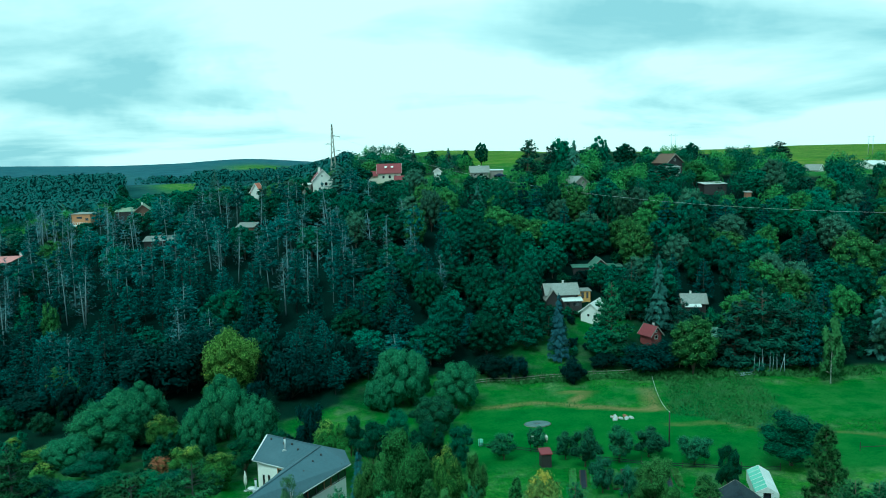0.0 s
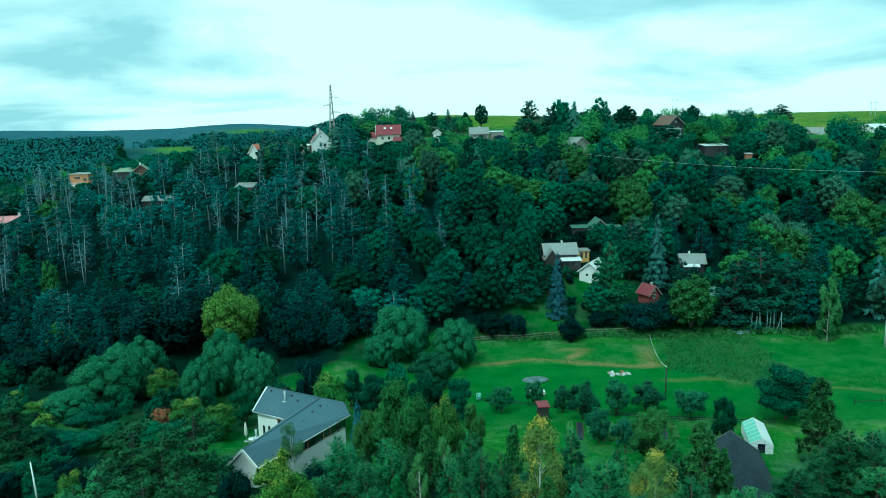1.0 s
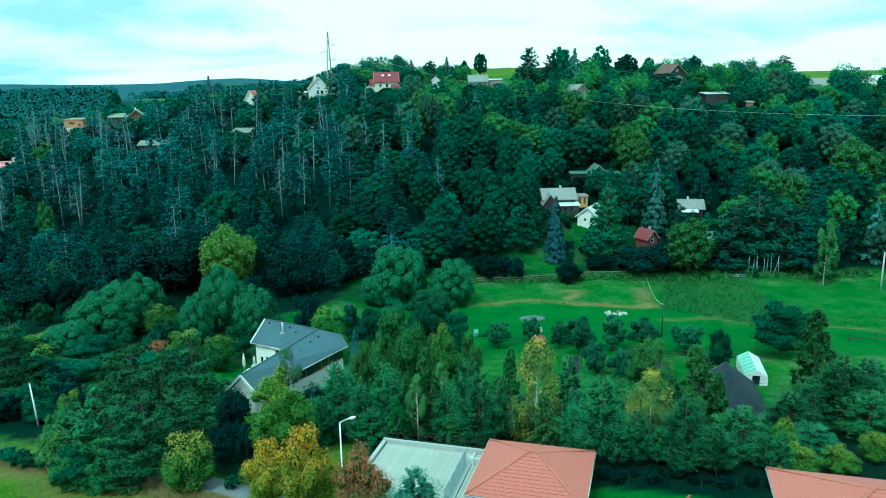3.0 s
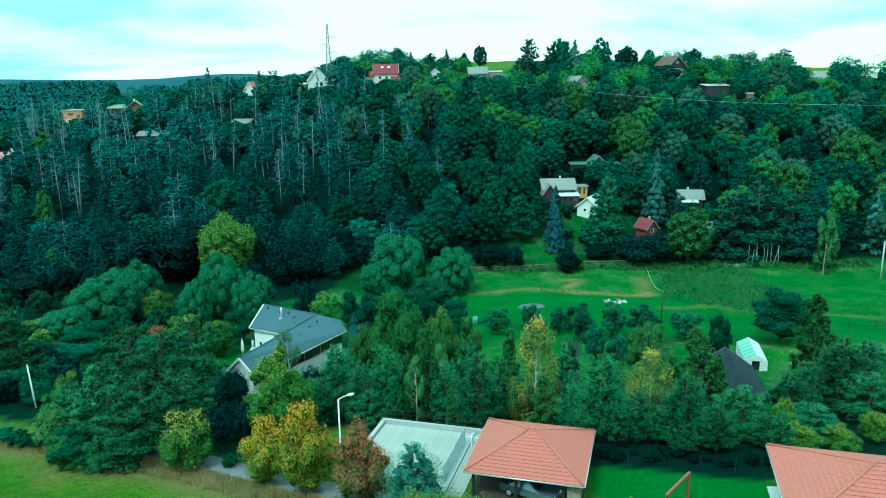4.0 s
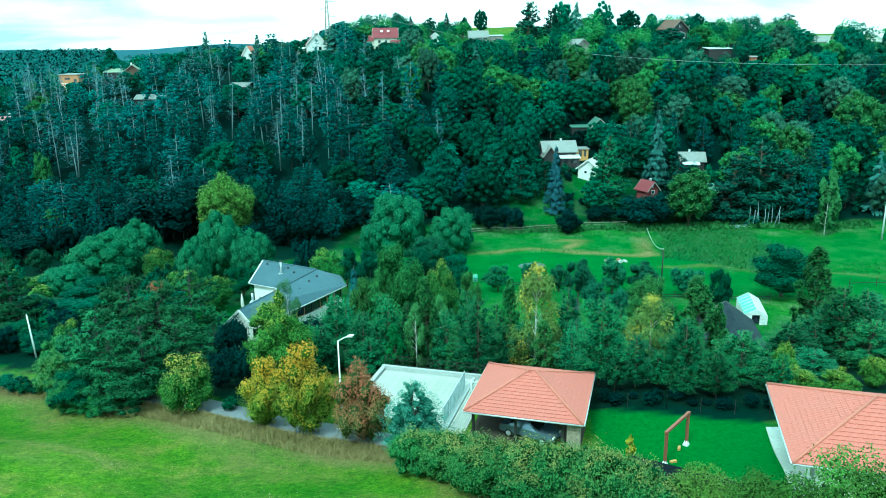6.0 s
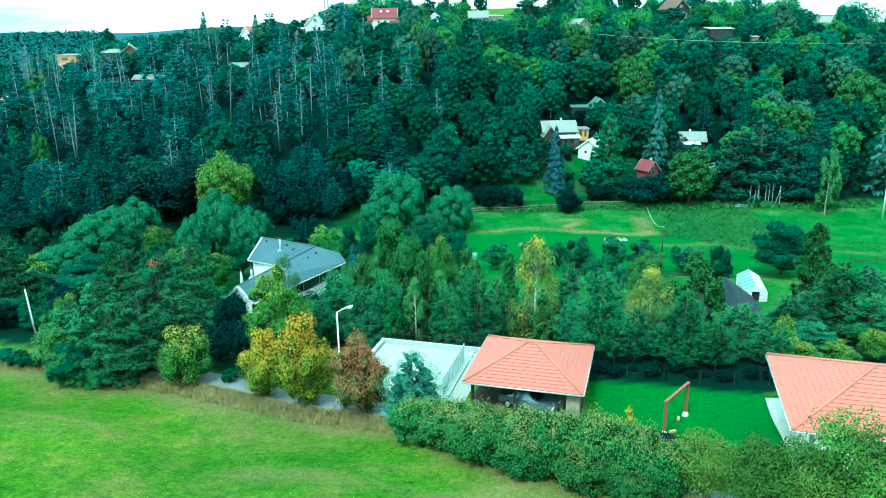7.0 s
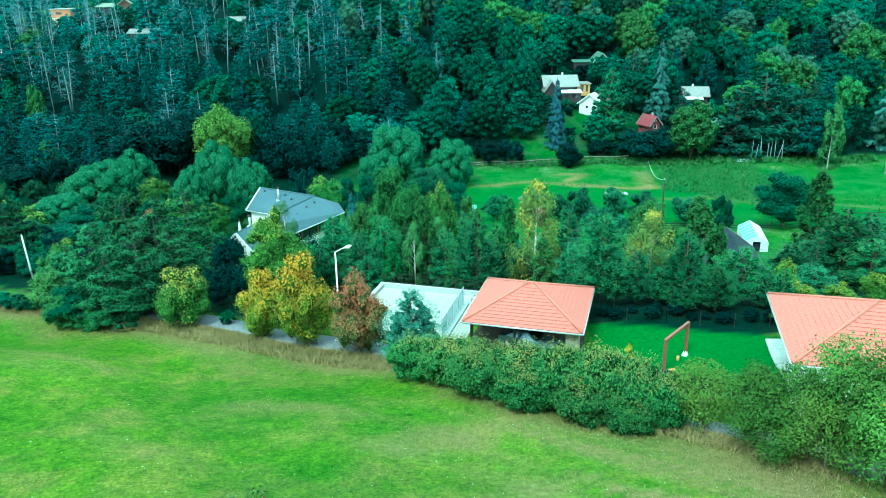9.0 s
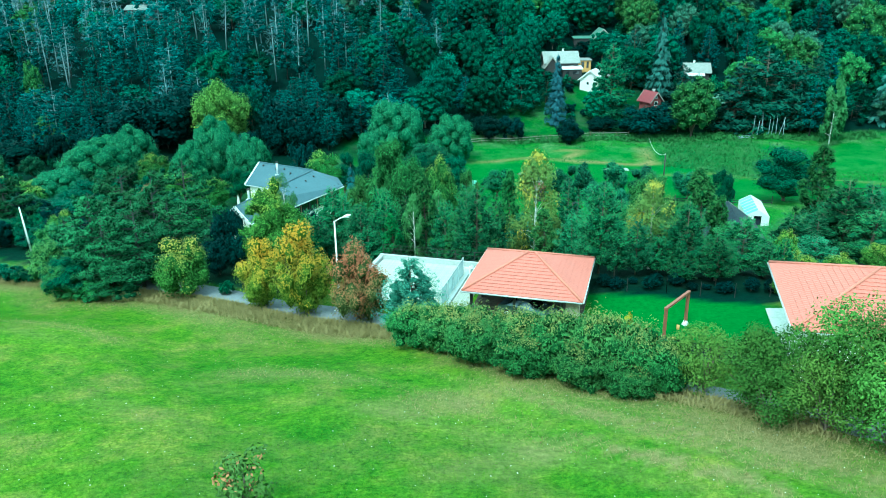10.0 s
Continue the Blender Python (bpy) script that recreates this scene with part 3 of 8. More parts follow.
def spruce_tree(seed, h, w, tiers, tufts, size, leaf, bark=BARK, base=0.04, droop=0.28, name="spruce"):
    """A spruce: a narrow cone of drooping boughs in tiers."""
    rng = np.random.default_rng(seed)
    verts, faces, P, N, A = [], [], [], [], []
    r0 = 0.011 * h + 0.04
    tube(verts, faces, [(0, 0, -0.4), (0, 0, h * 0.5), (0, 0, h)], [r0 * 1.2, r0 * 0.6, 0.015], 7)
    for i in range(tiers):
        f = i / tiers
        z = h * (base + (0.97 - base) * f) + rng.normal() * 0.01 * h
        reach = 0.5 * w * (1 - f) ** 0.8 + 0.03 * w
        for j in range(7 if f < 0.8 else 5):
            a = rng.random() * 2 * math.pi
            L = reach * (0.75 + 0.4 * rng.random())
            d = np.array([math.cos(a), math.sin(a), 0.1])
            n = max(3, int(tufts * (0.3 + 0.9 * (1 - f))))
            s = 0.2 + 0.85 * rng.random(n) ** 0.7
            sag = -droop * L * s ** 2 + 0.05 * L * s
            side = np.array([-d[1], d[0], 0])
            p = np.array([0, 0, z]) + d * (L * s)[:, None] + side * (rng.normal(size=n) * 0.16 * L * (1.1 - 0.6 * s))[:, None]
            p[:, 2] += sag + rng.normal(size=n) * 0.012 * h
            P.append(p)
            N.append(d * 0.7 + np.array([0, 0, 0.7]) + 0.35 * unit(rng, n))
            A.append(np.tile(d + (0, 0, -0.5), (n, 1)) + 0.3 * unit(rng, n))
    P, N, A = (np.concatenate(v) for v in (P, N, A))
    crown = leaves(name + "_crown", rng, P, N, size * (0.6 + 0.8 * rng.random(len(P))), leaf, 1.8, A, shade=N + 0.3 * unit(rng, len(P)))
    return mesh_from(name + "_trunk", verts, faces, bark, True), None, crown


def birch_tree(seed, h, w, count, size, leaf, name="birch", base=0.14):
    """A birch: slender white stem, thin rising limbs and hanging sprays."""
    rng = np.random.default_rng(seed)
    verts, faces = [], []
    lean = rng.normal(size=2) * 0.02 * h
    r0 = 0.009 * h + 0.03
    tube(verts, faces, [(0, 0, -0.4), (lean[0] * 0.3, lean[1] * 0.3, h * 0.4), (lean[0], lean[1], h * 0.84)], [r0 * 1.2, r0 * 0.8, r0 * 0.12], 7)
    blobs, bv, bf = [], [], []
    for i in range(34):
        f = rng.random() ** 0.9
        a = rng.random() * 2 * math.pi
        reach = w * 0.5 * (math.sin(math.pi * min(1, 0.18 + 0.82 * f)) ** 0.7) * (0.3 + 0.6 * rng.random())
        z = h * (base + (0.95 - base) * f)
        c = np.array([lean[0] * f + math.cos(a) * reach, lean[1] * f + math.sin(a) * reach, z])
        s = w * (0.09 + 0.06 * rng.random())
        blobs.append((c, (s, s, s * 1.9)))
        if i < 18:
            o = (lean[0] * f * 0.7, lean[1] * f * 0.7, z * 0.82)
            tube(bv, bf, [o, tuple((np.array(o) + c) / 2 + (0, 0, 0.15)), tuple(c)], [r0 * 0.3, r0 * 0.2, 0.01], 4)
    pos, nor = clumped(rng, blobs, count, 0.4, 0.5)
    pos = filled(pos, h, w)
    A = np.tile([0, 0, -1.0], (count, 1)) + 0.7 * unit(rng, count)
    crown = leaves(name + "_crown", rng, pos, nor, size * (0.7 + 0.6 * rng.random(count)), leaf, 1.7, A, shade=rounded(rng, pos, h))
    return mesh_from(name + "_trunk", verts, faces, BARK_BIRCH, True), mesh_from(name + "_branches", bv, bf, BARK_BIRCH, True), crown


MADE = {}


def plant(kind, makers, x, y, h, w, label, category="tree", group="", turn=None, z=None, tilt=0.0):
    """Plants a tree as a thing with trunk and crown. The shapes are built once each for 10 m of height."""
    k = makers[random.randrange(len(makers))]
    if k not in MADE:
        MADE[k] = k()
    trunk, branches, crown, h0, w0 = MADE[k]
    zz = float(ground_z(x, y)) if z is None else z
    rot = random.random() * 360 if turn is None else turn
    m = pose(x, y, zz, random.gauss(0, tilt), random.gauss(0, tilt), rot) @ Matrix.Diagonal((w / w0, w / w0, h / h0, 1))
    ob = new(kind)
    ob.empty_display_size = 0.3
    tagged(ob, label, category, group)
    ob.matrix_basis = m
    for nm, me in (("trunk", trunk), ("branchwork", branches), ("crown", crown)):
        if me is not None:
            o = new(nm, me)
            o.parent = ob
            if nm == "branchwork":
                tagged(o, kind="stuff")
    return ob


def maker(fn, h, w, *a, **kw):
    return lambda: (*fn(*a[:1], h, w, *a[1:], **kw), h, w)


def joined_trees(name, rows, makers, label, category):
    """Trees too far off to pick apart: x, y, height, width of each, crowns and stems in one mesh."""
    rng = np.random.default_rng(77)
    protos = []
    for mk in makers:
        trunk, branches, crown, h0, w0 = mk()
        co = np.empty(len(crown.vertices) * 3, np.float32)
        crown.vertices.foreach_get("co", co)
        no = np.empty(len(crown.loops) * 3, np.float32)
        crown.corner_normals.foreach_get("vector", no)
        protos.append((co.reshape(-1, 3), no.reshape(-1, 3), h0, w0))
    out, ways = [], []
    for x, y, h, w in rows:
        co, no, h0, w0 = protos[rng.integers(len(protos))]
        a = rng.random() * 6.28
        p = co * np.array([w / w0, w / w0, h / h0])
        p = np.stack([p[:, 0] * math.cos(a) - p[:, 1] * math.sin(a) + x, p[:, 0] * math.sin(a) + p[:, 1] * math.cos(a) + y, p[:, 2] + float(ground_z(x, y))], 1)
        out.append(p)
        ways.append(np.stack([no[:, 0] * math.cos(a) - no[:, 1] * math.sin(a), no[:, 0] * math.sin(a) + no[:, 1] * math.cos(a), no[:, 2]], 1))
    v = np.concatenate(out)
    n = len(v) // 4
    me = bpy.data.meshes.new(name)
    me.vertices.add(4 * n)
    me.vertices.foreach_set("co", v.astype(np.float32).ravel())
    me.loops.add(4 * n)
    me.loops.foreach_set("vertex_index", np.arange(4 * n, dtype=np.int32))
    me.polygons.add(n)
    me.polygons.foreach_set("loop_start", np.arange(0, 4 * n, 4, dtype=np.int32))
    me.materials.append(crown.materials[0])
    me.update(calc_edges=True)
    me.polygons.foreach_set("use_smooth", np.ones(n, bool))
    me.normals_split_custom_set_from_vertices(np.concatenate(ways).tolist())
    return tagged(new(name, me), label, category, kind="stuff")


# ---------------- terrain ----------------
def smooth01(v):
    v = np.clip(v, 0, 1)
    return v * v * (3 - 2 * v)


PROFILE_RIGHT = [(-400, 5), (-60, 7.5), (8, 6.2), (27, 1.6), (50, -4.0), (62, -4.3), (78, -8.6), (90, -10.8), (105, -11.4), (128, -13.6), (146, -13.6), (158, -12.8),
                 (168, -11.4), (180, -6.8), (192, -3), (220, 9), (250, 19.5), (280, 23.5), (330, 27.5), (400, 32), (600, 30.5), (1200, 26), (3200, 20)]
PROFILE_LEFT = [(-400, 5), (280, 5), (330, 6), (450, 3), (600, 15), (800, 6), (1100, 2), (1500, 13), (1750, 22), (3200, 8)]


def profile(rows, y):
    """A smoothed broken line."""
    ys, zs = np.array(rows, float).T
    s = np.clip(0.03 * np.abs(y), 1.5, 40)
    return sum(np.interp(y + k * s, ys, zs) for k in (-1, -0.5, 0, 0.5, 1)) / 5


def ground_z(x, y):
    x, y = np.asarray(x, float), np.asarray(y, float)
    # towards the west the field runs out gently and lower
    west = smooth01((-12 - x) / 35)
    z = profile(PROFILE_RIGHT, y - 0.2 * np.maximum(y, 0) * west * smooth01((125 - y) / 45))
    z = z - 2.4 * west * smooth01((y - 46) / 14) * smooth01((100 - y) / 20)
    # the road climbs towards the east
    z = z + 0.7 * smooth01((x - 18) / 14) * smooth01((y - 25) / 10) * smooth01((62 - y) / 10)
    # the hill falls off to both sides
    drop = np.interp(x, [-400, -220, -155, -130, -50, -20, 80, 200, 500], [-30, -27, -20, -11, -3, 0, 0, -6, -14])
    z = z + drop * smooth01((y - 165) / 90)
    left = smooth01((-0.10 - x / np.maximum(y, 50)) / 0.18) * smooth01((y - 285) / 60)
    z = z * (1 - left) + profile(PROFILE_LEFT, y) * left
    # levelled ground below the eastern house
    pad = smooth01((x - 17.5) / 3) * smooth01((y - 37.5) / 3) * smooth01((60 - y) / 5) * smooth01((48 - x) / 8)
    z = z * (1 - pad) + np.minimum(z, -2.7) * pad
    z = z + 0.25 * np.sin(x * 0.21 + 1.3) * np.sin(y * 0.17) + 0.12 * np.sin(x * 0.53 + y * 0.31)
    far = smooth01((y - 500) / 600)
    return z + far * (5 * np.sin(x * 0.006 + y * 0.002) + 3 * np.sin(x * 0.013 + 2))


# ---------------- ground ----------------
ROAD = [(-120, 96), (-60, 77), (-41, 69), (-30, 65), (-22, 60.0), (-16, 56.5), (-5.6, 53.1), (4, 46.3), (13.7, 37.2), (17, 33.2), (22, 27.6), (32, 17), (60, -10)]


def road_y(x):
    rx, ry = np.array(ROAD, float).T
    return sum(np.interp(np.asarray(x, float) + k, rx, ry) for k in (-3, -1.5, 0, 1.5, 3)) / 5


def bump2(x, y, cx, cy, rx, ry):
    return np.exp(-(((x - cx) / rx) ** 2 + ((y - cy) / ry) ** 2))


def wobble(x, y, s):
    return (np.sin(x * 1.7 / s + 0.9 * np.sin(y * 1.1 / s)) + np.sin(y * 1.9 / s + 1.3 * np.sin(x * 0.8 / s) + 2)) / 2


def masks(x, y):
    """How dry, how mown, how wooded and shade-darkened the ground is at each place, 0 to 1."""
    d = road_y(x) - y
    wide = 1 + 0.7 * smooth01((x + 2) / 8)
    dry = smooth01(1.2 - np.abs(d - 3.0 * wide - 0.5 * wobble(x, y, 6)) / (3.1 * wide)) * (0.65 + 0.3 * wobble(x, y, 3)) * (y < 75)
    dry = dry + 0.55 * smooth01(1 - np.abs(d - 10.5 - 1.2 * wobble(x, y, 8)) / 1.4) * smooth01((x + 4) / 10) * (y < 60)
    dry = dry + 0.4 * smooth01(1 - np.abs(d - 14 - 1.2 * wobble(x, y, 9)) / 1.6) * smooth01((14 - x) / 10) * smooth01(wobble(x, y, 4) + 0.6) * (y < 60)
    # faint mowing swaths along the slope
    dry = dry + 0.30 * smooth01(np.sin(d * 1.15 + 1.6 * wobble(x, y, 11)) * 0.6 + wobble(x, y, 5) * 0.6 - 0.25) * (y < 62) * (d > 4)
    dry = dry + 0.9 * smooth01(1 - np.abs(y - 36.4 + x + 0.3 * wobble(x, y, 2)) / 0.75) * smooth01((x - 5) / 2) * smooth01((15 - x) / 2) * smooth01(wobble(x, y, 1.3) + 1.2)
    dry = dry + 0.5 * smooth01(wobble(x + 3, y * 1.6 - x, 4.5) * 1.4 - 0.35) * smooth01((x + 14) / 8) * smooth01((y - 22) / 8) * (y < 60) * (d > 5)
    # a pale wheel track over the field
    dry = dry + 0.8 * smooth01(1 - np.abs(d - 9.5 + 0.18 * (x - 8)) / 0.7) * smooth01((x - 3) / 4) * smooth01(wobble(x, y, 2.5) + 1.1) * (y < 45)
    # two bare stretches of an old track
    for (ax, ay), (bx, by) in (((7.3, 29.0), (10.8, 26.7)), ((11.2, 26.2), (13.1, 23.6))):
        u = np.clip(((x - ax) * (bx - ax) + (y - ay) * (by - ay)) / ((bx - ax) ** 2 + (by - ay) ** 2), 0, 1)
        off = np.hypot(x - ax - u * (bx - ax), y - ay - u * (by - ay))
        dry = dry + 0.95 * smooth01(1.3 - (off + 0.22 * wobble(x, y, 0.9)) / 0.42)
    # worn hay tracks on the valley meadow
    t1 = smooth01(1 - np.abs(y - (140.4 + 1.2 * np.sin((x - 5) * 0.16))) / 1.5) * smooth01((x - 3) / 4) * smooth01((26 - x) / 3)
    t2 = smooth01(1 - np.abs(y - (140 - 0.16 * (x - 24))) / 1.6) * smooth01((x - 22) / 3) * smooth01((40 - x) / 2)
    t3 = smooth01(1 - np.abs(x - (37.6 + 0.12 * (y - 143))) / 1.7) * smooth01((y - 137) / 2) * smooth01((150.5 - y) / 2)
    t4 = smooth01(1 - np.abs(y - (147.8 + 0.04 * (x - 23))) / 1.3) * smooth01((x - 19) / 3) * smooth01((30 - x) / 6)
    t5 = smooth01(1 - np.abs(y - (142.5 + 0.9 * (x - 22))) / 2.4) * smooth01((x - 21) / 2) * smooth01((27 - x) / 2)
    t6 = smooth01(1 - np.abs(y - (128.5 - 0.35 * (x - 45) + 1.5 * np.sin(x * 0.3))) / 1.0) * smooth01((x - 36) / 3) * smooth01((80 - x) / 4) * 0.7
    dry = np.clip(dry + 1.3 * (t1 + t2 + t3 + t4 + t5 + t6) * (0.75 + 0.35 * wobble(x, y, 2)), 0, 1)
    mown = smooth01((y - 106) / 4) * smooth01((140 - y) / 2) * smooth01((x - 1) / 3) * smooth01((47 - x) / 4)
    mown = np.maximum(mown, smooth01((y - 103) / 4) * smooth01((126 - 0.1 * (x - 40) - y) / 2) * smooth01((x - 36) / 3) * 0.95)
    mown = np.maximum(mown, smooth01((y - 127) / 6) * smooth01((x - 58) / 4) * smooth01((152 - y) / 5) * 0.8)
    mown = np.maximum(mown, smooth01((y - 141) / 2) * smooth01((152 - y) / 4) * smooth01((x - 3) / 4) * smooth01((40 - x) / 4) * 0.6)
    lawn = smooth01((y - 42) / 3) * smooth01((59 - y) / 1.5) * smooth01((x - 10.5) / 1.5) * smooth01((27 - x) / 2)
    mown = np.clip(np.maximum(mown, lawn), 0, 1)
    # wood: also carries the shade below trees and shrubs as ground tone
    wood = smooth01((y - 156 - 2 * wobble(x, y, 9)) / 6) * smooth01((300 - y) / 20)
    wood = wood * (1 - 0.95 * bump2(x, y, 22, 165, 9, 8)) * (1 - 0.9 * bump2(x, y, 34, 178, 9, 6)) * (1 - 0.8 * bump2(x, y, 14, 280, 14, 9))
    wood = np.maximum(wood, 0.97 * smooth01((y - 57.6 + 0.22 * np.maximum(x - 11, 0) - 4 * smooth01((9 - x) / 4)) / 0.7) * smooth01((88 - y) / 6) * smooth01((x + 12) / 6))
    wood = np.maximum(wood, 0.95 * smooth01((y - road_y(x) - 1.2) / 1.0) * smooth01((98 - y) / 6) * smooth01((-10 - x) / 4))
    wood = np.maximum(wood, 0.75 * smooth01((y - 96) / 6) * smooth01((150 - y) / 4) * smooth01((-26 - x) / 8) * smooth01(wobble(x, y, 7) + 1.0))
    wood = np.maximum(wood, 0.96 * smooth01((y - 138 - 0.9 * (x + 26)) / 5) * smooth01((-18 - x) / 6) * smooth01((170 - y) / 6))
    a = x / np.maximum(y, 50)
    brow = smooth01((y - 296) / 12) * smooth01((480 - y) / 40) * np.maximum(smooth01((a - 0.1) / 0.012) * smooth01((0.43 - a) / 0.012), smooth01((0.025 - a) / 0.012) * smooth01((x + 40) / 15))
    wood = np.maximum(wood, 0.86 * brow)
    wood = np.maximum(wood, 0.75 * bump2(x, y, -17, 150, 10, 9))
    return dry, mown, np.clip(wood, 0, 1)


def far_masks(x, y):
    """Where the far ridges get a haze-blue wood colour, and where tall weeds darken the valley meadow."""
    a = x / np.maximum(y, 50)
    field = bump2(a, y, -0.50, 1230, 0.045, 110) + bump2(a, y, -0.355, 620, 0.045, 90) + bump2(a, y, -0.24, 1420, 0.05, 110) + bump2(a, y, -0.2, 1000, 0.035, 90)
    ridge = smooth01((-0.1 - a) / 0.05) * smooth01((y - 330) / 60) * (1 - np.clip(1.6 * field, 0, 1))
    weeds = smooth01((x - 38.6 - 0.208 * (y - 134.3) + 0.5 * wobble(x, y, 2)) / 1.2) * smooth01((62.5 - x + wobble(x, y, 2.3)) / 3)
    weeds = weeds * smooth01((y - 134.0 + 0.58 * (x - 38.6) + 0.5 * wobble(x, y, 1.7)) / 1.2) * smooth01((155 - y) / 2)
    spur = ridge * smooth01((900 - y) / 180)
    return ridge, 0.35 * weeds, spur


def build_ground():
    ys = np.concatenate([np.linspace(-380, -20, 10), np.linspace(0, 14, 7), np.arange(16, 62, 0.7), np.arange(62, 104, 1.4), np.arange(104, 156, 0.9), np.arange(156, 340, 4), np.linspace(345, 900, 40), np.linspace(930, 3200, 45)])
    us = np.linspace(-1, 1, 171)
    us = np.sign(us) * (0.55 * np.abs(us) + 0.45 * np.abs(us) ** 3)
    U, Y = np.meshgrid(us, ys)
    X = U * (95 + 0.75 * np.abs(Y))
    Z = ground_z(X, Y)
    ny, nx = X.shape
    verts = np.stack([X, Y, Z], -1).reshape(-1, 3)
    i = np.arange(ny * nx).reshape(ny, nx)
    quads = np.stack([i[:-1, :-1], i[:-1, 1:], i[1:, 1:], i[1:, :-1]], -1).reshape(-1, 4)
    me = bpy.data.meshes.new("ground")
    me.from_pydata(verts.tolist(), [], quads.tolist())
    me.polygons.foreach_set("use_smooth", [True] * len(me.polygons))
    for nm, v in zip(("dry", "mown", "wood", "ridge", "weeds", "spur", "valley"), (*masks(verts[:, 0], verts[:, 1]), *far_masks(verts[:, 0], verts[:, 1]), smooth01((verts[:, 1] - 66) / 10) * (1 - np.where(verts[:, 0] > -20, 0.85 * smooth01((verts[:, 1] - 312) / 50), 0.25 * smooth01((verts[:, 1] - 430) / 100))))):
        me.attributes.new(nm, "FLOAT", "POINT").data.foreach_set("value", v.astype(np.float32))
    mat, n, l = material("meadow")
    tco = n.new("ShaderNodeTexCoord")
    fine = node(n, l, "ShaderNodeTexNoise", Vector=tco.outputs["Object"], Scale=2.6, Detail=8.0, Roughness=0.72)
    mid = node(n, l, "ShaderNodeTexNoise", Vector=tco.outputs["Object"], Scale=0.22, Detail=5.0, Roughness=0.6)
    wide = node(n, l, "ShaderNodeTexNoise", Vector=tco.outputs["Object"], Scale=0.02, Detail=4.0)
    grass = ramp(n, l, fine.outputs["Fac"], (0.25, (0.045, 0.102, 0.008)), (0.55, (0.108, 0.205, 0.014)), (0.8, (0.195, 0.285, 0.03)))
    warm = n.new("ShaderNodeMapRange")
    l.new(mid.outputs["Fac"], warm.inputs[0])
    warm.inputs[1].default_value, warm.inputs[2].default_value, warm.inputs[4].default_value = 0.46, 0.70, 0.8
    grass = mix(n, l, warm.outputs[0], grass, (0.22, 0.20, 0.06))
    tuft = node(n, l, "ShaderNodeTexNoise", Vector=tco.outputs["Object"], Scale=5.5, Detail=6.0, Roughness=0.8)
    grass = mix(n, l, 1.0, grass, ramp(n, l, tuft.outputs["Fac"], (0.36, (0.45, 0.54, 0.5)), (0.5, (1.0, 1.0, 1.0)), (0.64, (1.5, 1.35, 1.4))), "MULTIPLY")
    mottle = node(n, l, "ShaderNodeTexNoise", Vector=tco.outputs["Object"], Scale=1.0, Detail=5.0, Roughness=0.65)
    grass = mix(n, l, 1.0, grass, ramp(n, l, mottle.outputs["Fac"], (0.36, (0.72, 0.82, 0.8)), (0.5, (1.0, 1.0, 1.0)), (0.64, (1.3, 1.16, 1.1))), "MULTIPLY")
    patch = node(n, l, "ShaderNodeTexNoise", Vector=tco.outputs["Object"], Scale=0.075, Detail=3.0)
    grass = mix(n, l, 1.0, grass, ramp(n, l, patch.outputs["Fac"], (0.38, (0.75, 0.88, 0.75)), (0.6, (1.08, 1.04, 1.0))), "MULTIPLY")
    far_patch = ramp(n, l, wide.outputs["Fac"], (0.42, (0.75, 0.85, 0.8)), (0.62, (1.25, 1.15, 1.1)))
    grass = mix(n, l, 1.0, grass, far_patch, "MULTIPLY")

    def attr(nm):
        a = n.new("ShaderNodeAttribute")
        a.attribute_name = nm
        return a.outputs["Fac"]
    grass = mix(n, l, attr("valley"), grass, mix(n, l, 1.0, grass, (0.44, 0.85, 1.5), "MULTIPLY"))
    col = mix(n, l, attr("mown"), grass, ramp(n, l, fine.outputs["Fac"], (0.3, (0.018, 0.100, 0.012)), (0.75, (0.044, 0.166, 0.025))))
    broad = ramp(n, l, mid.outputs["Fac"], (0.35, (0.9, 0.86, 0.96)), (0.65, (1.4, 1.12, 1.3)))
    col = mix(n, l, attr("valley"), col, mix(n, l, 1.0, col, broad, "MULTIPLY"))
    # near-black wood floor, with the shade under the trees put into its colour
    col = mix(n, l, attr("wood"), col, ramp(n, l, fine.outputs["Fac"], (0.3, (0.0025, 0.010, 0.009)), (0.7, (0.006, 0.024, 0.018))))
    col = mix(n, l, attr("weeds"), col, ramp(n, l, fine.outputs["Fac"], (0.3, (0.014, 0.06, 0.022)), (0.5, (0.03, 0.11, 0.04)), (0.7, (0.055, 0.16, 0.065))))
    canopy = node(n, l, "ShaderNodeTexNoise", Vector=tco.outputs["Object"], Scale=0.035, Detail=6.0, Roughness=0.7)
    # haze put into the ground colour: far ridge bluer and paler than the spur
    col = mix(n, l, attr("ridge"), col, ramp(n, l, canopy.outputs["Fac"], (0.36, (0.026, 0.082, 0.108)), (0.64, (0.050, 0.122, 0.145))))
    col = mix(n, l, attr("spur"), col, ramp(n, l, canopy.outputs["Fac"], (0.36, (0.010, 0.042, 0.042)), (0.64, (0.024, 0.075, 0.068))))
    straw = ramp(n, l, fine.outputs["Fac"], (0.25, (0.085, 0.10, 0.03)), (0.5, (0.19, 0.17, 0.065)), (0.8, (0.31, 0.26, 0.125)))
    col = mix(n, l, attr("dry"), col, straw)
    b = node(n, l, "ShaderNodeBsdfPrincipled", Base_Color=col, Roughness=0.9)
    b.inputs["Specular IOR Level"].default_value = 0.04
    bp = node(n, l, "ShaderNodeBump", Strength=0.6, Distance=0.12, Height=fine.outputs["Fac"])
    l.new(bp.outputs[0], b.inputs["Normal"])
    o = n.new("ShaderNodeOutputMaterial")
    l.new(b.outputs[0], o.inputs[0])
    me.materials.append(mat)
